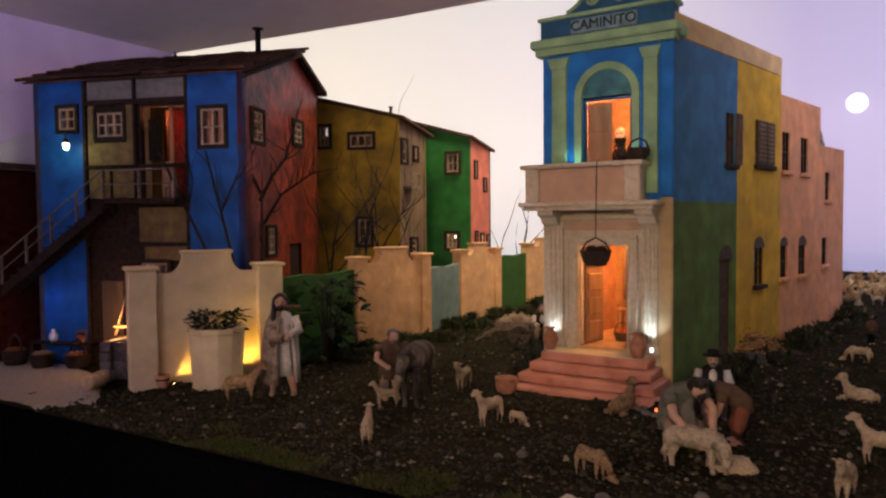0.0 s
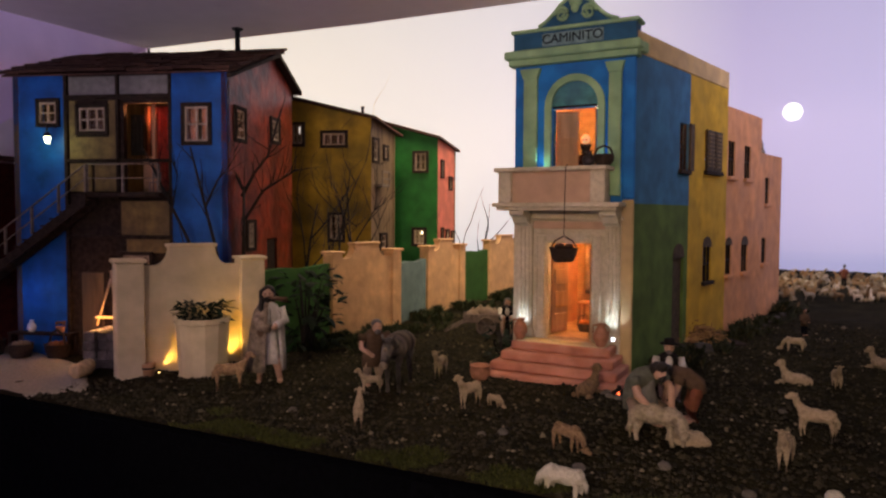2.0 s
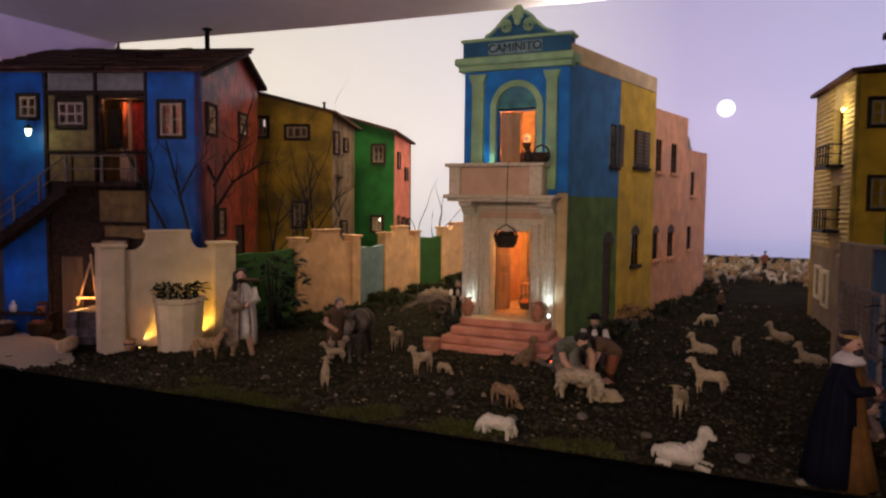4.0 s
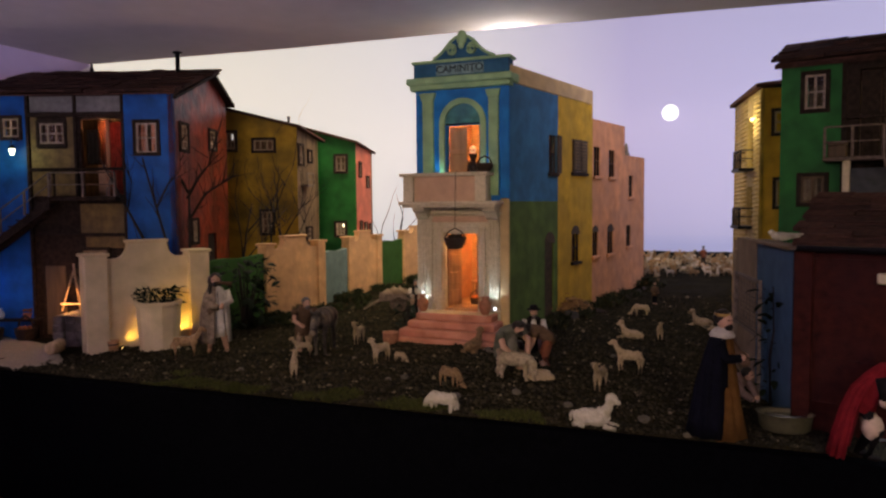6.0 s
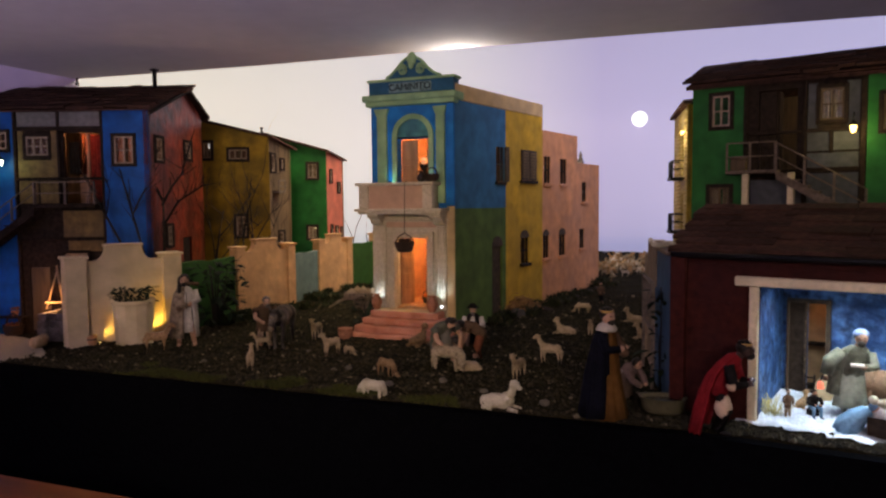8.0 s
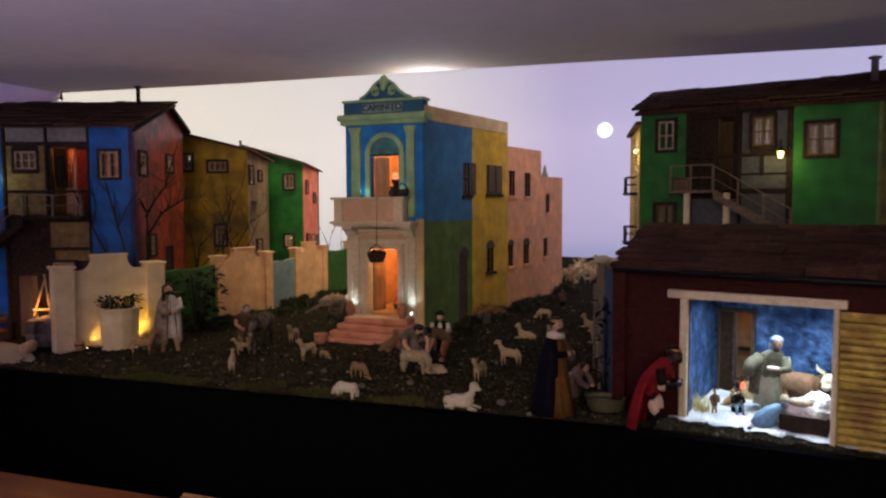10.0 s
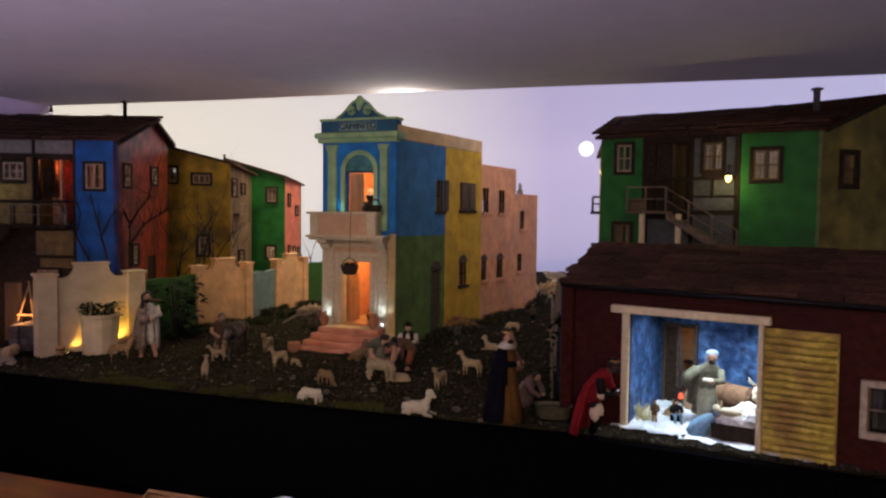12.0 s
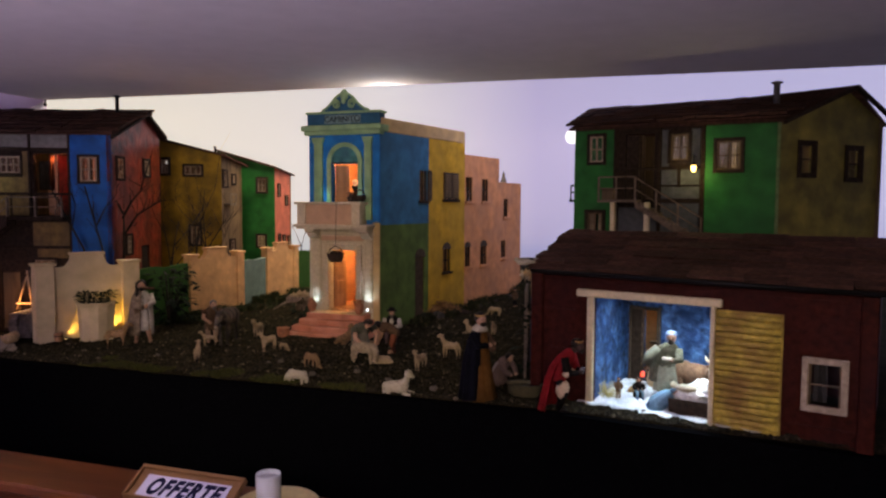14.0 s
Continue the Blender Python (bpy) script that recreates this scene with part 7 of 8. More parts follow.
CROWN = material("dull_gold_crown", (0.45, 0.28, 0.08), 0.35, 0.2, 60, 0.1, metal=.8)
SILVER = material("silver_vessel", (0.62, 0.62, 0.62), 0.25, 0.1, 60, 0.05, metal=1.0)
GREYH = material("grey_painted_hair", (0.12, 0.10, 0.085), 0.7, 0.3, 90, 0.3)
CDARK, CRUST, CLILAC = cloth("black_brown_cloth", (.014, .011, .010)), cloth("rust_red_cloth", (.19, .065, .035)), cloth("grey_lilac_shawl", (.34, .28, .27))
musician((-1.468, 1.568, .984), 34, .305)
cloaked_king((.345, 1.172, .976), 72, .305)
drover((-1.138, 1.665, .985), 50, .205)
shearer((-.300, 1.600, .984), 56, .178)
helper((-.218, 1.712, .988), -62, .175)
kneeling((.385, 1.372, .980), 62, .122, CLILAC, CPINKG, "figurine in a grey-lilac shawl kneeling over a wash tub")
bowing_king((.648, 1.104, .975), 76, .265)
seated((-.300, 1.935, .984), 14, .165, CDARK, CPINKG, "seated figurine in a black waistcoat and hat beside the fire", CWHITE, GREYH, True)
seated((-1.07, 2.63, 1.008), 20, .15, CDARK, CTAN, "seated figurine in a dark waistcoat resting on the handcart", CWHITE, GREYH)
small_standing((.066, 3.10, 1.026), 40, .115, CNAVYC, CBROWN, "small shepherd figurine in dark trousers on the soil")
small_standing((.30, 4.70, 1.105), 200, .13, CDARK, CRUST, "small shepherd figurine in rust red among the flock")

# ---- sheep and other animal figurines ----


def sheep_bm(kind, rr):
    b = B()
    if kind == "lie":
        b.blob((0, 0, .025), (.050, .024, .023), n=3, rough=.003).blob((.030, 0, .032), (.024, .020, .023), n=3, rough=.003)
        b.tube([(.034, 0, .038), (.048, 0, .058), (.052, 0, .072)], (.016, .0125, .011), 8)
        hd = (.060, 0, .078)
        for sx, sy in ((.05, .016), (.05, -.016), (-.03, .024), (-.03, -.024)):
            b.tube([(sx - .01, sy, .010), (sx + .022, sy, .006)], (.008, .005), 6)
    else:
        b.blob((-.002, 0, .072), (.046, .0175, .0185), n=3, rough=.0022).blob((.028, 0, .073), (.021, .017, .021), n=3, rough=.002).blob((-.032, 0, .073), (.018, .0175, .0195), n=3, rough=.002)
        for sx, sy in ((.034, .010), (.029, -.010), (-.036, .011), (-.041, -.011)):
            j = rr.uniform(-.006, .006)
            b.tube([(sx, sy, .066), (sx + j, sy, .034), (sx + j * .5, sy, .002)], (.0095, .0046, .0042), 6)
        if kind == "graze":
            b.tube([(.036, 0, .076), (.056, 0, .060), (.064, 0, .038)], (.014, .010, .0085), 8)
            hd = (.070, 0, .028)
        else:
            b.tube([(.034, 0, .080), (.052, 0, .100), (.056, 0, .114)], (.015, .0105, .0095), 8)
            hd = (.064, 0, .118)
    if kind == "lie":
        b.blob((hd[0] - .004, 0, hd[2] + .003), (.0155, .0140, .0150), n=3, rough=.0016)
    b.blob(hd, (.014, .0095, .011), n=2).blob((hd[0] + .012, 0, hd[2] - .005), (.009, .007, .007), n=2)
    for sy in (-1, 1):
        b.blob((hd[0] - .008, sy * .013, hd[2] + .003), (.004, .009, .003), n=1)
    zt = .03 if kind == "lie" else .066
    b.tube([(-.045, 0, zt + .006), (-.054, 0, zt - .006), (-.054, 0, zt - .022)], (.006, .005, .003), 5)
    return b


SHEEP = {}


def sheep(kind, mat, p, turn, size, label):
    key, size = (kind, mat.name), size * .71
    m = pose(*p, 0, 0, turn) @ Matrix.Scale(size, 4)
    if key in SHEEP:
        ob = copy_thing(SHEEP[key], pose(*p, 0, 0, turn))
        ob.scale = (size,) * 3
        return tagged(ob, label)
    b = sheep_bm(kind, random.Random(len(SHEEP) + 2))
    ob = solid("sheep", b, mat, label, "sheep", group="sheep", base=Matrix())
    ob.matrix_basis = m
    SHEEP[key] = ob
    return ob


SH = [("stand", WOOL, (-.980, 1.342), 120, .98, "small cream sheep figurine seen from behind"), ("stand", WOOL, (-.78, 1.597), -108, 1.12, "cream sheep figurine turning its head"),
      ("graze", WOOL, (-.716, 1.620), -14, .62, "small cream lamb figurine beside its ewe"), ("stand", WOOL, (-1.004, 1.86), -85, 1.08, "cream sheep figurine standing on the soil"),
      ("stand", WOOL, (-1.108, 1.605), 215, .86, "small cream goat figurine held by the drover"),
      ("graze", WOOLT, (-.436, 1.372), -22, 1.05, "tan sheep figurine grazing on the soil"), ("graze", WOOLW, (-.378, 1.150), 172, 1.25, "white woolly sheep figurine grazing at the edge"),
      ("lie", WOOLW, (.030, 1.152), -8, 1.38, "white lamb figurine lying at the stage edge"), ("stand", WOOL, (.010, 1.482), -100, 1.08, "cream sheep figurine facing the visitor"),
      ("stand", WOOL, (.075, 1.705), 168, 1.2, "cream sheep figurine standing side on"), ("lie", WOOL, (.034, 2.235), 168, 1.12, "cream sheep figurine lying on the soil"),
      ("stand", WOOL, (.142, 2.225), -84, .92, "small cream sheep figurine standing upright"), ("lie", WOOL, (.300, 2.575), 165, 1.1, "cream sheep figurine lying on the soil"),
      ("graze", WOOL, (.030, 2.72), 175, .95, "cream sheep figurine grazing on the soil"), ("lie", WOOL, (.378, 2.222), 165, 1.1, "cream sheep figurine lying on the soil"),
      ("stand", WOOLT, (-1.520, 1.450), 38, 1.3, "tan goat-like sheep figurine before the wall"), ("lie", WOOLT, (-.515, 1.845), 75, 1.35, "tan dog-like figurine sitting by the steps")]
for kd, mt, p, tn, sz, lb in SH:
    sheep(kd, mt, (*p, hill(*p) - (.030 if mt is WOOLW and kd == "graze" else .004)), tn, sz, lb)
# Flock wool made warmer and paler to hold the light on far sheep
WOOLO = material("warm_lit_wool", (0.36, 0.21, 0.09), 0.95, 0.4, 110, 1.0, isl=0.45)
WOOLF = material("pale_flock_wool", (0.62, 0.50, 0.35), 0.95, 0.35, 110, 1.0, isl=0.35)
rf = random.Random(77)
for i in range(220):
    x, y = rf.uniform(-.14, .80), 4.0 + 1.5 * rf.random() ** 1.1
    sheep(rf.choice(["stand", "stand", "graze", "lie"]), rf.choice([WOOLF, WOOL, WOOL, WOOLO, WOOLT]), (x, y, hill(x, y) - .003), rf.uniform(0, 360), rf.uniform(.6, .85), "small woolly sheep figurine in the far flock")
for i in range(22):
    x, y = rf.uniform(-1.15, -.95), rf.uniform(2.9, 4.2)
    sheep(rf.choice(["stand", "graze", "lie"]), rf.choice([WOOL, WOOLT]), (x, y, hill(x, y) - .003), rf.uniform(0, 360), rf.uniform(.7, .95), "small woolly sheep figurine by the fence")
# the shorn sheep and its wool
b = B(pose(-.262, 1.535, .982, 0, 0, -8) @ Matrix.Scale(.98, 4))
b.blob((-.016, 0, .066), (.052, .024, .024), n=3, rough=.003).blob((.024, .004, .064), (.034, .024, .024), n=3, rough=.003).blob((-.054, .004, .056), (.022, .020, .024), n=3, rough=.003)
for x0, x1, y1 in ((-.058, -.072, .0), (-.046, -.050, -.018), (.030, .036, -.016), (.044, .058, .0)):
    b.tube([(x0, 0, .045), (x1, y1, .024), (x1 + .004, y1 - .004, .0)], (.012, .007, .005), 7)
b.tube([(.044, -.006, .066), (.062, -.014, .056), (.068, -.020, .040)], (.018, .014, .011), 8).blob((.070, -.024, .032), (.011, .014, .012), n=2)
solid("sheep", b, material("grey_brown_wool", (0.31, 0.24, 0.145), 0.95, 0.3, 110, 0.8), "grey-brown sheep figurine held down by the shearer", "sheep", group="sheep")
b = B(pose(-.204, 1.562, .980, 0, 0, 20)).blob((0, 0, .010), (.046, .030, .022), n=3, rough=.004).blob((.026, -.008, .006), (.030, .026, .014), n=3, rough=.003)
solid("shorn_fleece", b, WOOL, "low shorn cream fleece on the soil", "fleece")
GREYF = material("grey_hide", (0.040, 0.032, 0.025), 0.9, 0.4, 60, 0.4, stain=(0.20, 0.165, 0.125), stain_amount=.7, stain_scale=20)


STRIPE = material("striped_saddle_blanket", (.10, .078, .060), .95, .9, 45, .3, spec=.06, grain=(1, .1, .1))


def donkey(p, turn, s, blanket=False):
    m = pose(*p, 0, 0, turn)
    b = B(m @ Matrix.Scale(s, 4))
    b.blob((0, 0, .125), (.070, .034, .038), n=3).blob((.045, 0, .128), (.030, .030, .034), n=2).blob((-.05, 0, .130), (.030, .032, .034), n=2)
    for sx, sy in ((.05, .018), (.045, -.018), (-.055, .019), (-.06, -.019)):
        b.tube([(sx, sy, .11), (sx + .004, sy, .06), (sx, sy, .004)], (.014, .008, .007), 7).blob((sx + .002, sy, .005), (.009, .008, .006), n=1)
    b.tube([(.06, 0, .140), (.088, 0, .150), (.104, 0, .138)], (.024, .019, .016), 8)
    b.tube([(.098, 0, .142), (.122, 0, .112), (.132, 0, .096)], (.018, .013, .011), 8)
    for sy in (-1, 1):
        b.tube([(.098, sy * .010, .152), (.090, sy * .020, .176)], (.006, .003), 5)
    b.tube([(-.075, 0, .14), (-.088, 0, .10), (-.088, 0, .06)], (.006, .005, .004), 5)
    b.mat(0)
    b.blob((.131, 0, .098), (.013, .012, .013), n=2).blob((.118, 0, .128), (.006, .008, .018), n=2)
    b.mat(2)
    if blanket:
        loft(b, [(-.050, 0, .134), (-.030, 0, .135), (0, 0, .135), (.034, 0, .135)], (.0375, .0385, .0385, .0365), (.034, .036, .036, .034), 20, side=(0, 1, 0)).mat(1)
    return solid("donkey", b, [GREYF, STRIPE, CGREY, CDARK], "grey donkey figurine standing on the soil", "donkey", group="animal figurines", base=m)


donkey((-1.060, 1.685, .984), -78, 1.04, True)

# ---- handcart with sacks ----
KM = pose(-1.175, 2.60, 1.008, 0, 0, 24) @ Matrix.Scale(.80, 4)
kt = thing("handcart", KM, "wooden handcart loaded with sacks and jars", "cart")
part("bed", B(KM).box(-.10, .10, -.05, .05, .070, .080, .002), RAILW, kt)
for sy in (-1, 1):
    part("side", B(KM).box(-.10, .10, sy * .050 - .004, sy * .050 + .004, .080, .115, .001), RAILW, kt)
    wh = part("wheel", B(KM @ pose(.02, sy * .064, .052, 90, 0, 0)).lathe([(.052, -.005), (.052, .005), (.044, .005), (.044, -.005)], n=20), RAILW, kt)
    for q in range(6):
        a = q * math.pi / 3
        part("spoke", B(KM @ pose(.02, sy * .064, .052, 90, 0, 0)).tube([(0, 0, 0), (.046 * math.cos(a), .046 * math.sin(a), 0)], .003, 5), RAILW, wh)
    part("shaft", B(KM).tube([(-.09, sy * .045, .075), (-.20, sy * .040, .02)], .005, 6), RAILW, kt)
SACK = cloth("sackcloth", (.27, .20, .13))
for i, (dx, dy, s) in enumerate(((-.05, -.01, 1), (.03, .01, 1.1), (.065, -.015, .8), (-.01, .02, .9))):
    m = KM @ Matrix.Translation((dx, dy, .082 + .006 * i))
    solid("sack", B(m).blob((0, 0, .026 * s), (.034 * s, .026 * s, .030 * s), n=3, rough=.0015).tube([(0, 0, .05 * s), (.004, 0, .064 * s)], (.010, .007), 7), SACK, "full sackcloth bag on the handcart", "sack", group="sacks")

# ---- fire, boards by the flank, basin ----
FM = pose(-.432, 1.890, .985)
EMB = emitter("glowing_ember", (1.0, .12, .03), 5)
for q in range(9):
    a = q * 2 * math.pi / 9
    stone((-.432 + .040 * math.cos(a), 1.890 + .040 * math.sin(a), .984), .015, ROCK, "small pale stone round the fire", "fire ring", 200 + q)
fr_ = thing("camp_fire", FM, "small camp fire with red embers and charred sticks", "fire")
for q in range(6):
    a = q * 1.05
    part("stick", B(FM).tube([(.030 * math.cos(a), .030 * math.sin(a), .004), (-.006 * math.cos(a), -.006 * math.sin(a), .035)], .004, 5), TWIG, fr_)
part("ember", B(FM).blob((0, 0, .014), (.007, .007, .005), n=1), EMB, fr_, "glowing red ember")
pot("cooking_pot", pose(-.362, 1.915, .986), [(.016, 0), (.026, .012), (.028, .028), (.022, .038), (.024, .042)], IRONP, "dark cooking pot beside the fire", "pot")
STRAW = per_island("dry_straw", (.085, .042, .016), (.36, .20, .08))
rb = random.Random(5)
DROCK = material("dark_rock", (0.05, 0.042, 0.035), 0.9, 0.4, 40, 0.6, isl=.3)
HB = pose(-.365, 2.69, 1.050, 6, 4, 48)
solid("straw_board", B(HB).box(-.22, .24, -.105, .105, -.007, 0, .002), DARKW, "dark board on rocks carrying a heap of straw", "board")
b = B(HB)
for i in range(520):
    r_, a = rb.random() ** .6, rb.uniform(0, 6.28)
    c_ = Vector((.20 * r_ * math.cos(a), .090 * r_ * math.sin(a), .004 + .075 * (1 - r_) * rb.uniform(.3, 1)))
    d_ = Vector((rb.uniform(-1, 1), rb.uniform(-1, 1), rb.uniform(-.25, .25))).normalized() * rb.uniform(.02, .055)
    b.tube([c_ - d_, c_ + d_ + Vector((0, 0, rb.uniform(-.004, .006)))], rb.uniform(.0012, .0036), 4)
solid("straw_heap", b, STRAW, "heap of dry straw and sticks on the dark board", "straw", kind="stuff")
for i in range(8):
    stone((-.40 + .06 * (i % 3), 2.50 + .05 * i, 1.0), .030 + .006 * (i % 3), DROCK, "dark rock under the loose boards", "rocks by the flank", 300 + i)
for i in range(7):
    stone((-.13 + .022 * i, 3.0 + .11 * i, hill(0, 3.0 + .11 * i)), .016, DROCK, "dark rock at the foot of the wall", "rocks by the flank", 320 + i)
BM = pose(.495, 1.245, .980) @ Matrix.Scale(.86, 4)
bs = thing("wash_basin", BM, "pale oval basin of water on the soil", "basin")
part("body", B(BM @ Matrix.Diagonal((1.25, .85, 1, 1))).lathe([(.045, 0), (.055, .012), (.060, .052), (.064, .054), (.055, .050), (.050, .03)], n=22), material("olive_basin", (.105, .092, .045), .6, .2, 50, .2), bs)
part("water", B(BM @ Matrix.Diagonal((1.25, .85, 1, 1))).lathe([(.05, .038), (.052, .042)], n=22), material("still_water", (.10, .12, .12), .08, .05, 20, .02, spec=.6), bs)
wicker((.535, 1.40, .985), .035, .05, "small wicker basket of laundry beside the basin", False, CREAMC)

# ---- stable group ----
def lantern_bearer(m, h):
    """A bearded figurine in an olive coat leaning forwards, a lantern low in one hand, a book in the other."""
    b = B(m @ Matrix.Scale(h / .27, 4))
    leg(b, (-.014, .004, .09), (-.016, 0, .05), (-.016, .002, .006), r=.014, cloth_=0)
    leg(b, (.016, .004, .09), (.018, 0, .05), (.020, -.002, .006), r=.014, cloth_=0)
    loft(b, [(0, .006, .036), (0, .006, .09), (0, .002, .14), (.004, -.006, .178)], (.044, .038, .032, .030), (.032, .030, .026, .024), 36, 8, .10).mat(0)
    loft(b, [(0, .002, .135), (.004, -.004, .165), (.010, -.014, .200), (.013, -.020, .216), (.015, -.024, .226)], (.033, .036, .038, .026, .012), (.026, .027, .025, .018, .011), 18).mat(3)
    shell(b, [(-.012, .012, .070, .050, .034), (-.010, .010, .120, .047, .032), (-.002, .002, .170, .043, .030), (.008, -.012, .205, .038, .025), (.013, -.020, .224, .018, .015)], 40, 250, 6, .07, .5, 36).mat(3)
    b.tube([(-.026, -.016, .202), (-.056, -.026, .172), (-.066, -.038, .136)], (.017, .021, .017), 10).mat(3)
    b.blob((-.067, -.040, .124), (.008, .009, .009), n=2).mat(1)
    b.tube([(.046, -.020, .200), (.054, -.042, .168), (.030, -.062, .166)], (.015, .015, .011), 9).mat(3)
    b.blob((.026, -.064, .168), (.009, .009, .007), n=2).mat(1)
    b.box(-.006, .028, -.076, -.056, .170, .177).mat(4)
    b.tube([(.014, -.022, .220), (.018, -.030, .236)], (.011, .010), 8).mat(1)
    head(b, (.021, -.036, .248), .021, 1, 2)
    b.blob((.020, -.030, .258), (.0205, .0205, .016), n=3).blob((.016, -.018, .236), (.021, .014, .026), n=2, rough=.001).mat(5)
    return figurine(b, m, [cloth("pale_olive_robe", (.27, .26, .19)), MSKIN, HAIR, COLV, CWHITE, CHEAD], "bearded olive-coated figurine in a headscarf holding a red lantern")


CHEAD = cloth("blue_white_headscarf", (.13, .17, .26))
lantern_bearer(MN @ pose(.425, .165, .985, 0, 0, 10), .252)
lm = mn(.358, .12, 1.078)
ln = thing("red_lantern", mn(.358, .12, .985), "small red glowing lantern held low by its handle", "lantern")
part("frame", B(lm).lathe([(.006, -.008), (.008, -.005), (.006, .006), (.003, .010)], n=8), emitter("red_lantern_glow", (1.0, .10, .05), 2.0), ln, "glowing red lantern body")
part("handle", B(lm).tube([(0, 0, .012), (.003, .006, .026), (.006, .012, .030)], .0016, 5), TWIG, ln)
b = B(mn(.452, .040, .985) @ Matrix.Scale(.70, 4))
loft(b, [(-.030, 0, 0), (-.020, 0, .030), (.006, 0, .060), (.034, 0, .082), (.050, 0, .090)], (.052, .046, .036, .026, .012), (.046, .042, .034, .026, .014), 32, 8, .09, side=(0, 1, 0)).mat(0)
head(b, (.060, -.004, .100), .018, 1, 0, beard=False, face=(1, 0))
solid("figurine", b, [CBLUEM, SKIN], "kneeling figurine bowed in a pale blue mantle", "figurine", group="figurines")
cm = mn(.545, .060, .985)
cr = thing("manger", cm, "low dark wooden box manger heaped with white straw", "manger")
part("trough", B(cm).prism([(-.040, 0), (.040, 0), (.048, .052), (.040, .052), (.034, .010), (-.034, .010), (-.040, .052), (-.048, .052)], "x", -.066, .058), DARKW, cr)
for sx in (-.066, .052):
    part("end_board", B(cm).prism([(-.040, .002), (.040, .002), (.047, .050), (-.047, .050)], "x", sx + .001, sx + .006), DARKW, cr)
part("straw", B(cm).blob((-.004, 0, .056), (.064, .044, .030), n=3, rough=.008).blob((.022, .022, .078), (.046, .034, .032), n=3, rough=.007).blob((-.070, .010, .046), (.026, .030, .018), n=3, rough=.005), material("white_straw", (.82, .82, .78), .9, .2, 120, .8), cr, "bright white straw")
solid("swaddled_doll", B(mn(.530, .035, 1.072)).blob((0, 0, 0), (.036, .016, .014), n=2).blob((-.040, 0, .006), (.012,) * 3, n=2), WOOLW, "small doll wrapped in white cloth in the manger", "doll")
HIDE = material("brown_hide", (.16, .09, .05), .9, .3, 60, .4)
OXM = MN @ pose(.520, .235, .985, 0, 0, -14)
b = B(OXM)
b.blob((-.010, 0, .088), (.075, .040, .042), n=3, rough=.001).blob((-.055, 0, .092), (.036, .038, .042), n=3).blob((.045, 0, .094), (.034, .036, .038), n=3)
for sx, sy in ((.045, .022), (.040, -.022), (-.060, .024), (-.055, -.024)):
    b.tube([(sx, sy, .075), (sx + .003, sy, .04), (sx, sy, .003)], (.017, .010, .010), 8)
b.mat(0)
b.tube([(.056, -.010, .104), (.074, -.028, .124)], (.028, .024), 10).mat(0)
b.blob((.080, -.042, .126), (.020, .026, .024), n=3).blob((.082, -.062, .112), (.015, .016, .014), n=2).mat(1)
for sx in (-1, 1):
    b.tube([(.080 + sx * .016, -.034, .146), (.080 + sx * .034, -.036, .156), (.080 + sx * .036, -.040, .170)], (.006, .005, .002), 6).mat(2)
    b.blob((.080 + sx * .028, -.034, .134), (.012, .005, .006), n=1).mat(0)
solid("cattle_figurine", b, [HIDE, WOOLW, WHITEW], "brown ox figurine with a white face behind the manger", "ox", group="animal figurines")
p = mn(.30, .20, .985).translation
sheep("lie", WOOLT, (p.x, p.y, p.z), 60, .75, "small tan dog-like figurine in the stable")
p = mn(.285, .08, .985).translation
small_standing((p.x, p.y, p.z), 20, .080, CTAN, CBROWN, "tiny child figurine in brown beside the straw")
p = mn(.345, .12, .985).translation
seated((p.x, p.y, p.z), 20, .075, CDARK, CBLUEM, "small seated figurine in dark coat and pale trousers in the stable")
STRW = material("yellow_straw_wisps", (.50, .42, .16), .9, .3, 60, .3)
b = B(mn(.244, .085, .985))
for q in range(60):
    a, r = rb.uniform(0, 6.28), rb.uniform(0, .03)
    b.tube([(r * math.cos(a), r * math.sin(a), 0), (r * 1.5 * math.cos(a) + rb.uniform(-.02, .02), r * 1.5 * math.sin(a), rb.uniform(.02, .06))], .0009, 3)
solid("straw_bundle", b, STRW, "loose bundle of yellow straw in the stable", "straw", kind="stuff")
# dove on the barn eave
dm = pose(.480, 1.268, 1.4495, 0, 0, 200) @ Matrix.Scale(.82, 4)
dv = B(dm).blob((0, 0, .016), (.032, .014, .014), n=2).blob((.030, 0, .028), (.010, .009, .010), n=2).tube([(-.028, 0, .018), (-.058, 0, .014)], (.010, .004), 6)
for sy in (-1, 1):
    dv.prism([(-.020, sy * .010), (.016, sy * .010), (.004, sy * .055), (-.036, sy * .062)], "z", .024, .028)
solid("dove", dv, WOOLW, "white dove figurine with spread wings on the eave", "dove")

# ---- ledge before the stage: offering tray, card and candle ----
OAK = material("orange_brown_wood", (0.155, 0.048, 0.014), 0.35, 0.35, 20, 0.15, grain=(.15, 1, 1), stain=(0.07, 0.022, 0.008), stain_amount=.6)
TRAYW = material("tan_tray_wood", (0.28, 0.15, 0.06), 0.55, 0.25, 20, 0.1, grain=(.2, 1, 1))
rl = thing("wooden_ledge", pose(0, .54, 0), "orange-brown polished wooden ledge in front of the stage", "ledge")
part("board", B().box(-3.4, 2.6, .42, .645, .745, .78, .006), OAK, rl)
part("apron", B().box(-3.4, 2.6, .45, .62, .0, .745), OAK, rl)
tm = pose(-.39, .53, .836, 30, 0, 0)
tr = thing("offering_tray", pose(-.39, .50, .78), "shallow tan wooden offering tray propped at a slope on the ledge", "tray")
part("base", B(tm).box(-.185, .185, -.100, .016, -.008, 0, .001), TRAYW, tr)
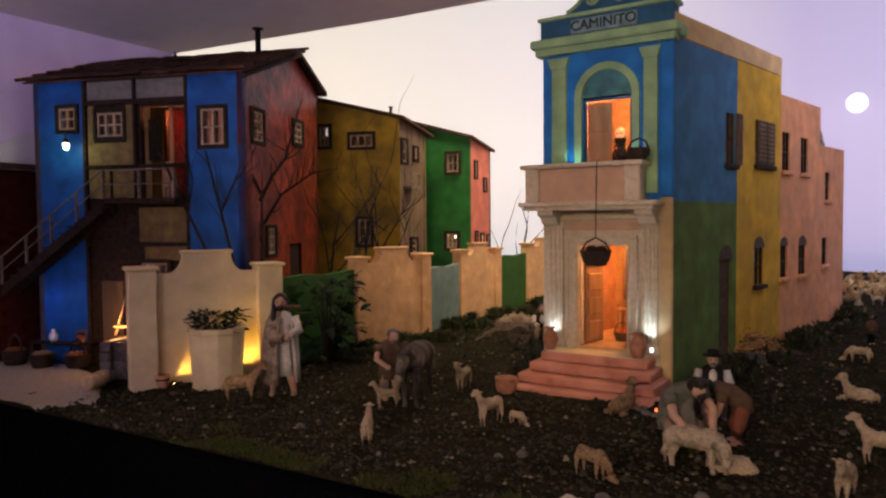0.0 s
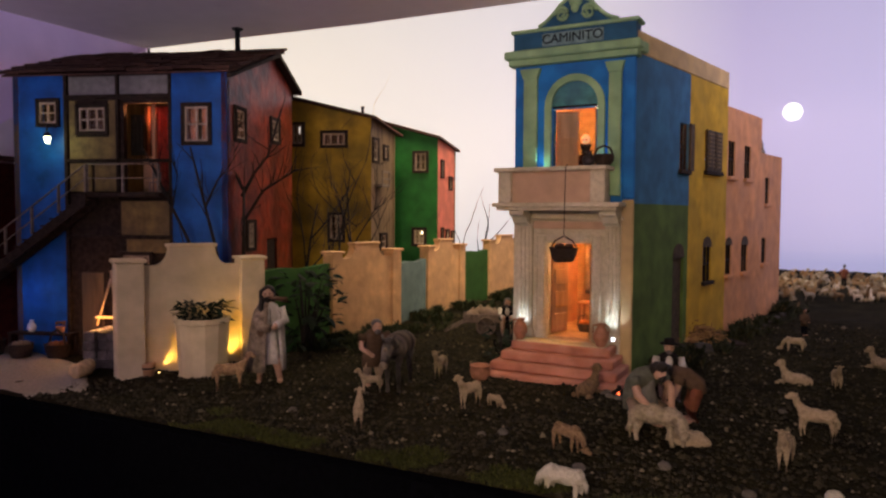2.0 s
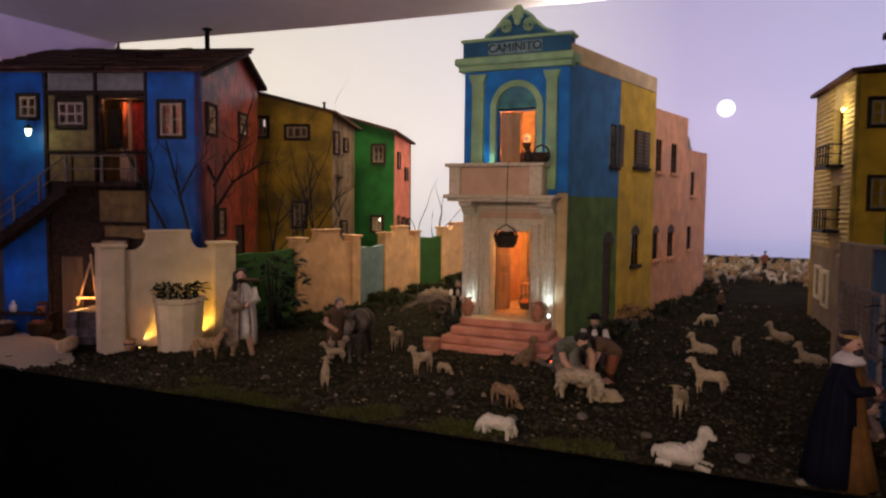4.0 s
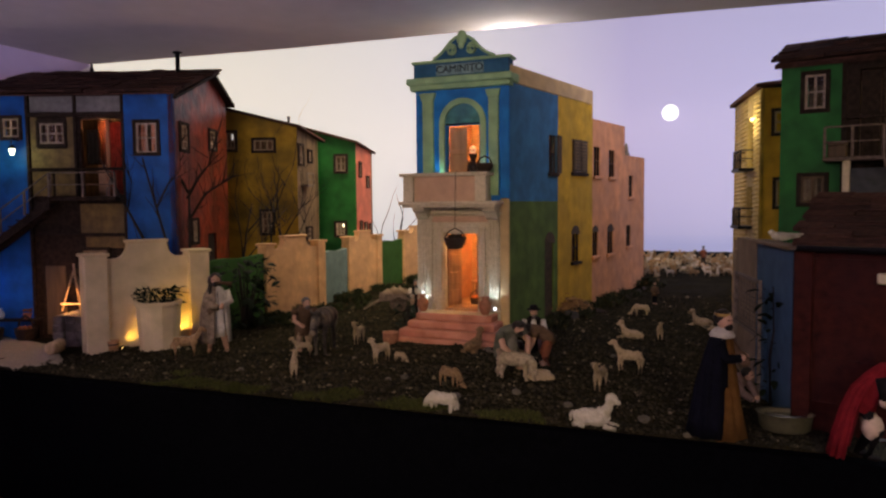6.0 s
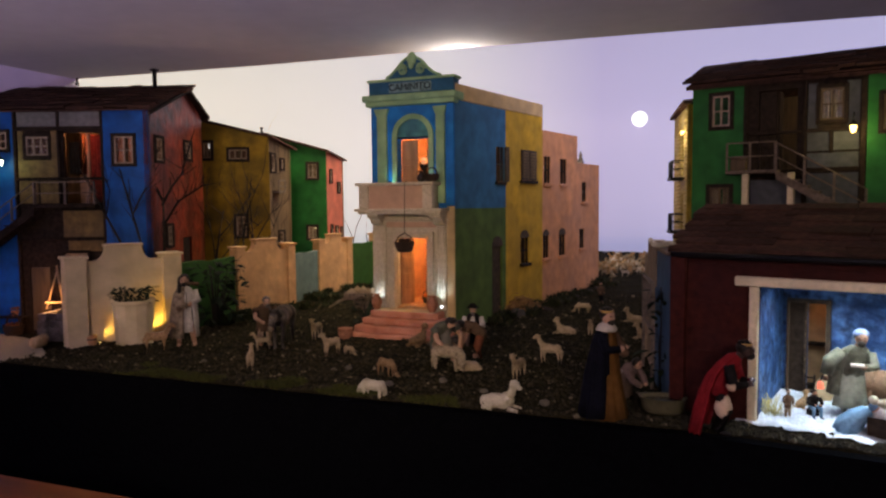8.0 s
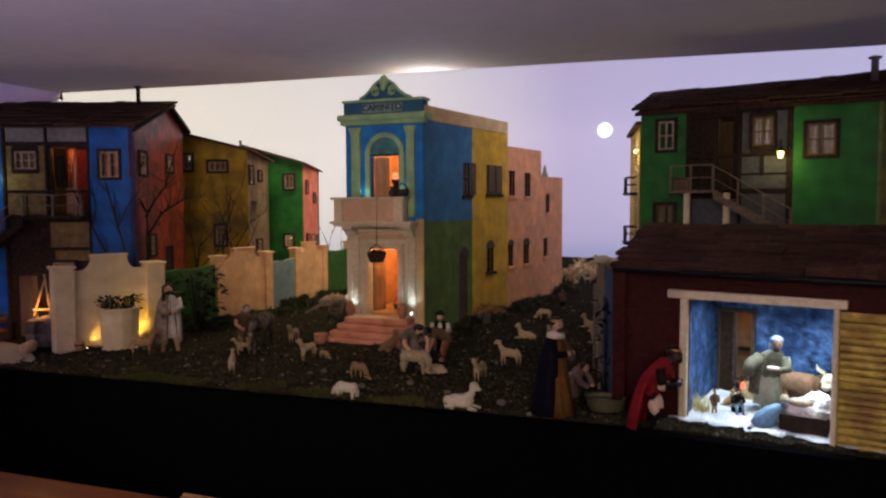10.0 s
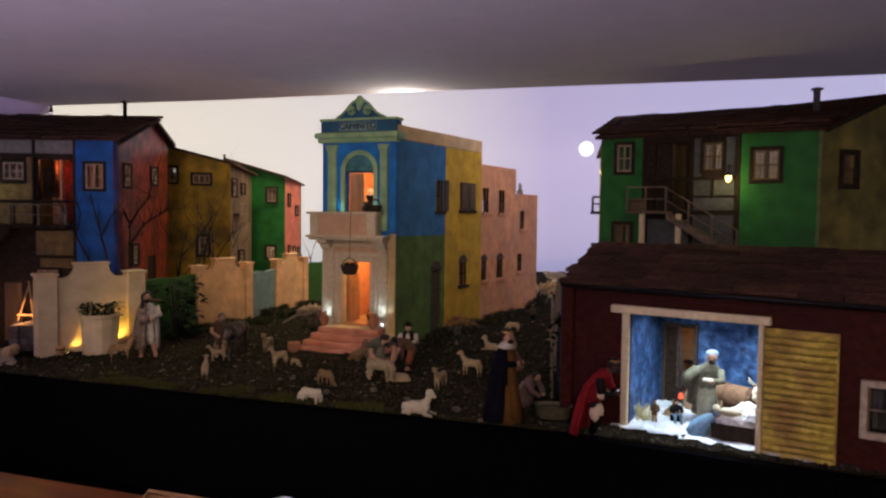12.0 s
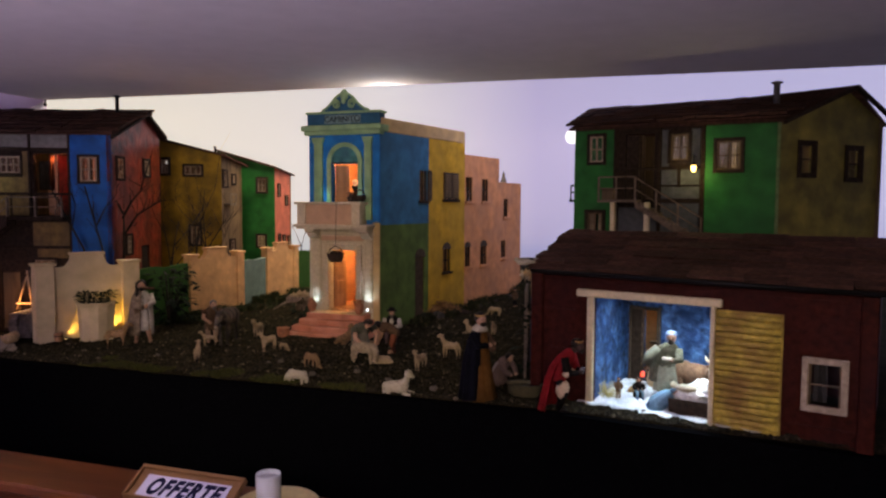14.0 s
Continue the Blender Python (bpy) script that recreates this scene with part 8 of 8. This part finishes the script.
for a in ((-.185, .185, .004, .016), (-.185, .185, -.100, -.094), (-.185, -.175, -.094, .004), (.175, .185, -.094, .004)):
    part("rim", B(tm).box(*a, 0, .012, .002), TRAYW, tr)
part("prop", B().prism([(.548, .780), (.538, .826), (.452, .780)], "x", -.55, -.23), TRAYW, tr)
cdm = tm @ Matrix.Translation((.002, -.053, .001))
cd = thing("card", cdm, "white printed card lying in the sloping tray", "card")
part("sheet", B(cdm).box(-.149, .149, -.039, .040, 0, .0012), material("lilac_white_paper", (.72, .70, .82), .8, .03, 20, .0), cd)
INK = material("navy_ink", (.01, .01, .04), .7, .1, 20, 0)
words("OFFERTE", cdm @ Matrix.Translation((0, -.002, .0022)), .078, INK, cd, label="bold navy printed word", sx=.70, bold=.0034, slant=.30, gap=1.20, edge=0.0)
kd = pose(-.138, .553, .787)
kn = thing("candle", kd, "short white candle in a pale cup on the ledge", "candle")
part("cup", B(kd).lathe([(.034, 0), (.036, .004), (.037, .079), (.0355, .083), (.034, .081), (.033, .066)], n=28), material("frosted_white_cup", (.70, .74, .72), .25, .05, 20, .0), kn)
part("wax", B(kd).lathe([(.030, .060), (.033, .070)], n=24), WHITEC, kn)
pm = pose(-.10, .535, .78)
solid("brass_plate", B(pm).lathe([(.07, 0), (.10, .004), (.125, .012), (.122, .014), (.10, .007)], n=40), material("polished_brass", (.82, .66, .36), .38, .1, 40, .03, metal=0.6), "polished brass collection plate on the ledge", "plate")

# ---- ground cover ----
def scatter(name, n, place, shape, mat, label, cat, seed):
    """Many small pieces joined in one mesh."""
    rr = random.Random(seed)
    vs, fs = [], []
    for _ in range(n):
        q = place(rr)
        if q is None:
            continue
        v, f = shape(rr)
        o = len(vs)
        vs += [(q[0] + a, q[1] + c, q[2] + d) for a, c, d in v]
        fs += [[o + i for i in k] for k in f]
    me = bpy.data.meshes.new(name)
    me.from_pydata(vs, [], fs)
    me.materials.append(mat)
    return tagged(new(name, me), label, cat, kind="stuff")


def pebble(rr):
    s = rr.uniform(.003, .0085) * (1.7 if rr.random() < .06 else 1)
    v = [(s * rr.uniform(.7, 1.2), 0, 0), (0, s * rr.uniform(.7, 1.2), 0), (-s * rr.uniform(.7, 1.2), 0, 0), (0, -s * rr.uniform(.7, 1.2), 0), (0, 0, s * rr.uniform(.5, .9)), (0, 0, -s * .6)]
    a = rr.uniform(0, 6.28)
    v = [(x * math.cos(a) - y * math.sin(a), x * math.sin(a) + y * math.cos(a), z) for x, y, z in v]
    return v, [(0, 1, 4), (1, 2, 4), (2, 3, 4), (3, 0, 4), (1, 0, 5), (2, 1, 5), (3, 2, 5), (0, 3, 5)]


def on_soil(x0, x1, y0, y1, k=1.0):
    def f(rr):
        x, y = rr.uniform(x0, x1), y0 + (y1 - y0) * rr.random() ** k
        if y < edge_y(x) + .004 or (x < -2.02 and y < 1.55):
            return None
        return x, y, hill(x, y) + .010 * noise.noise((x * 9, y * 9, 0)) + .006 * noise.noise((x * 31, y * 31, 3)) + .001
    return f


scatter("gravel", 26000, on_soil(-2.0, .75, 1.12, 3.4, 1.5), pebble, per_island("mixed_gravel", (.007, .006, .0035), (.048, .039, .019), (.17, .14, .085)), "loose dark gravel with a few pale bits", "gravel", 3)


def barn_foot(rr):
    x = rr.uniform(.55, 1.75)
    y = edge_y(x) + .006 + .10 * rr.random() ** 1.6
    return x, y, .976 + .016 * max(0.0, noise.noise((x * 22, y * 22, 4)))


scatter("gravel", 5200, barn_foot, pebble, per_island("dark_gravel", (.005, .004, .003), (.030, .024, .013), (.10, .085, .06)), "dark crumbly gravel at the foot of the barn", "gravel", 5)


def blade(rr):
    h, w, a = rr.uniform(.005, .014), .0016, rr.uniform(0, 6.28)
    dx, dy = rr.uniform(-.010, .010), rr.uniform(-.010, .010)
    c, s = math.cos(a) * w, math.sin(a) * w
    return [(-c, -s, -.003), (c, s, -.003), (dx * .5 + c * .6, dy * .5 + s * .6, h * .6), (dx * .5 - c * .6, dy * .5 - s * .6, h * .6), (dx, dy, h)], [(0, 1, 2, 3), (3, 2, 4)]


def mossy(rr):
    q = on_soil(-1.50, -.05, 1.128, 1.34, 1.8)(rr)
    return q if q and noise.noise((q[0] * 5, q[1] * 9, 7)) > -.02 + (q[1] - 1.13) * 1.9 + max(0, q[0] + .5) * .5 else None


scatter("moss_grass", 30000, mossy, blade, per_island("moss_green", (.020, .024, .006), (.082, .084, .019)), "short mossy grass along the stage edge", "grass", 9)


def litter(rr):
    t = rr.random()
    x, y = -1.66 + .10 * t + rr.uniform(-.02, .34) * rr.random(), 1.95 + 1.9 * t
    if noise.noise((x * 7, y * 7, 5)) < .02:
        return None
    return x, y, hill(x, y) + .002


def sprig(rr):
    v, f = [], []
    for _ in range(3):
        a, L, w, up = rr.uniform(0, 6.28), rr.uniform(.014, .038), rr.uniform(.003, .007), rr.uniform(.004, .046)
        c, s = math.cos(a), math.sin(a)
        o = len(v)
        v += [(0, 0, 0), (c * L * .5 - s * w, s * L * .5 + c * w, up * .7), (c * L, s * L, up), (c * L * .5 + s * w, s * L * .5 - c * w, up * .7)]
        f.append((o, o + 1, o + 2, o + 3))
    return v, f


scatter("undergrowth", 3400, litter, sprig, per_island("dark_undergrowth", (.012, .018, .007), (.05, .055, .02), (.12, .08, .04)), "dark leafy undergrowth along the fence foot", "undergrowth", 13)


def along_flank(rr):
    t = rr.random()
    p_ = along(along(CC, CW, .1 + 1.6 * t), CW - 90, .02 + rr.random() ** 2 * .14)
    if noise.noise((p_[0] * 8, p_[1] * 8, 9)) < -.02:
        return None
    return p_[0], p_[1], hill(*p_) + .002


scatter("undergrowth", 900, along_flank, sprig, per_island("dry_undergrowth", (.012, .014, .007), (.045, .045, .02), (.14, .09, .04)), "dark dry undergrowth along the house flank", "undergrowth", 15)
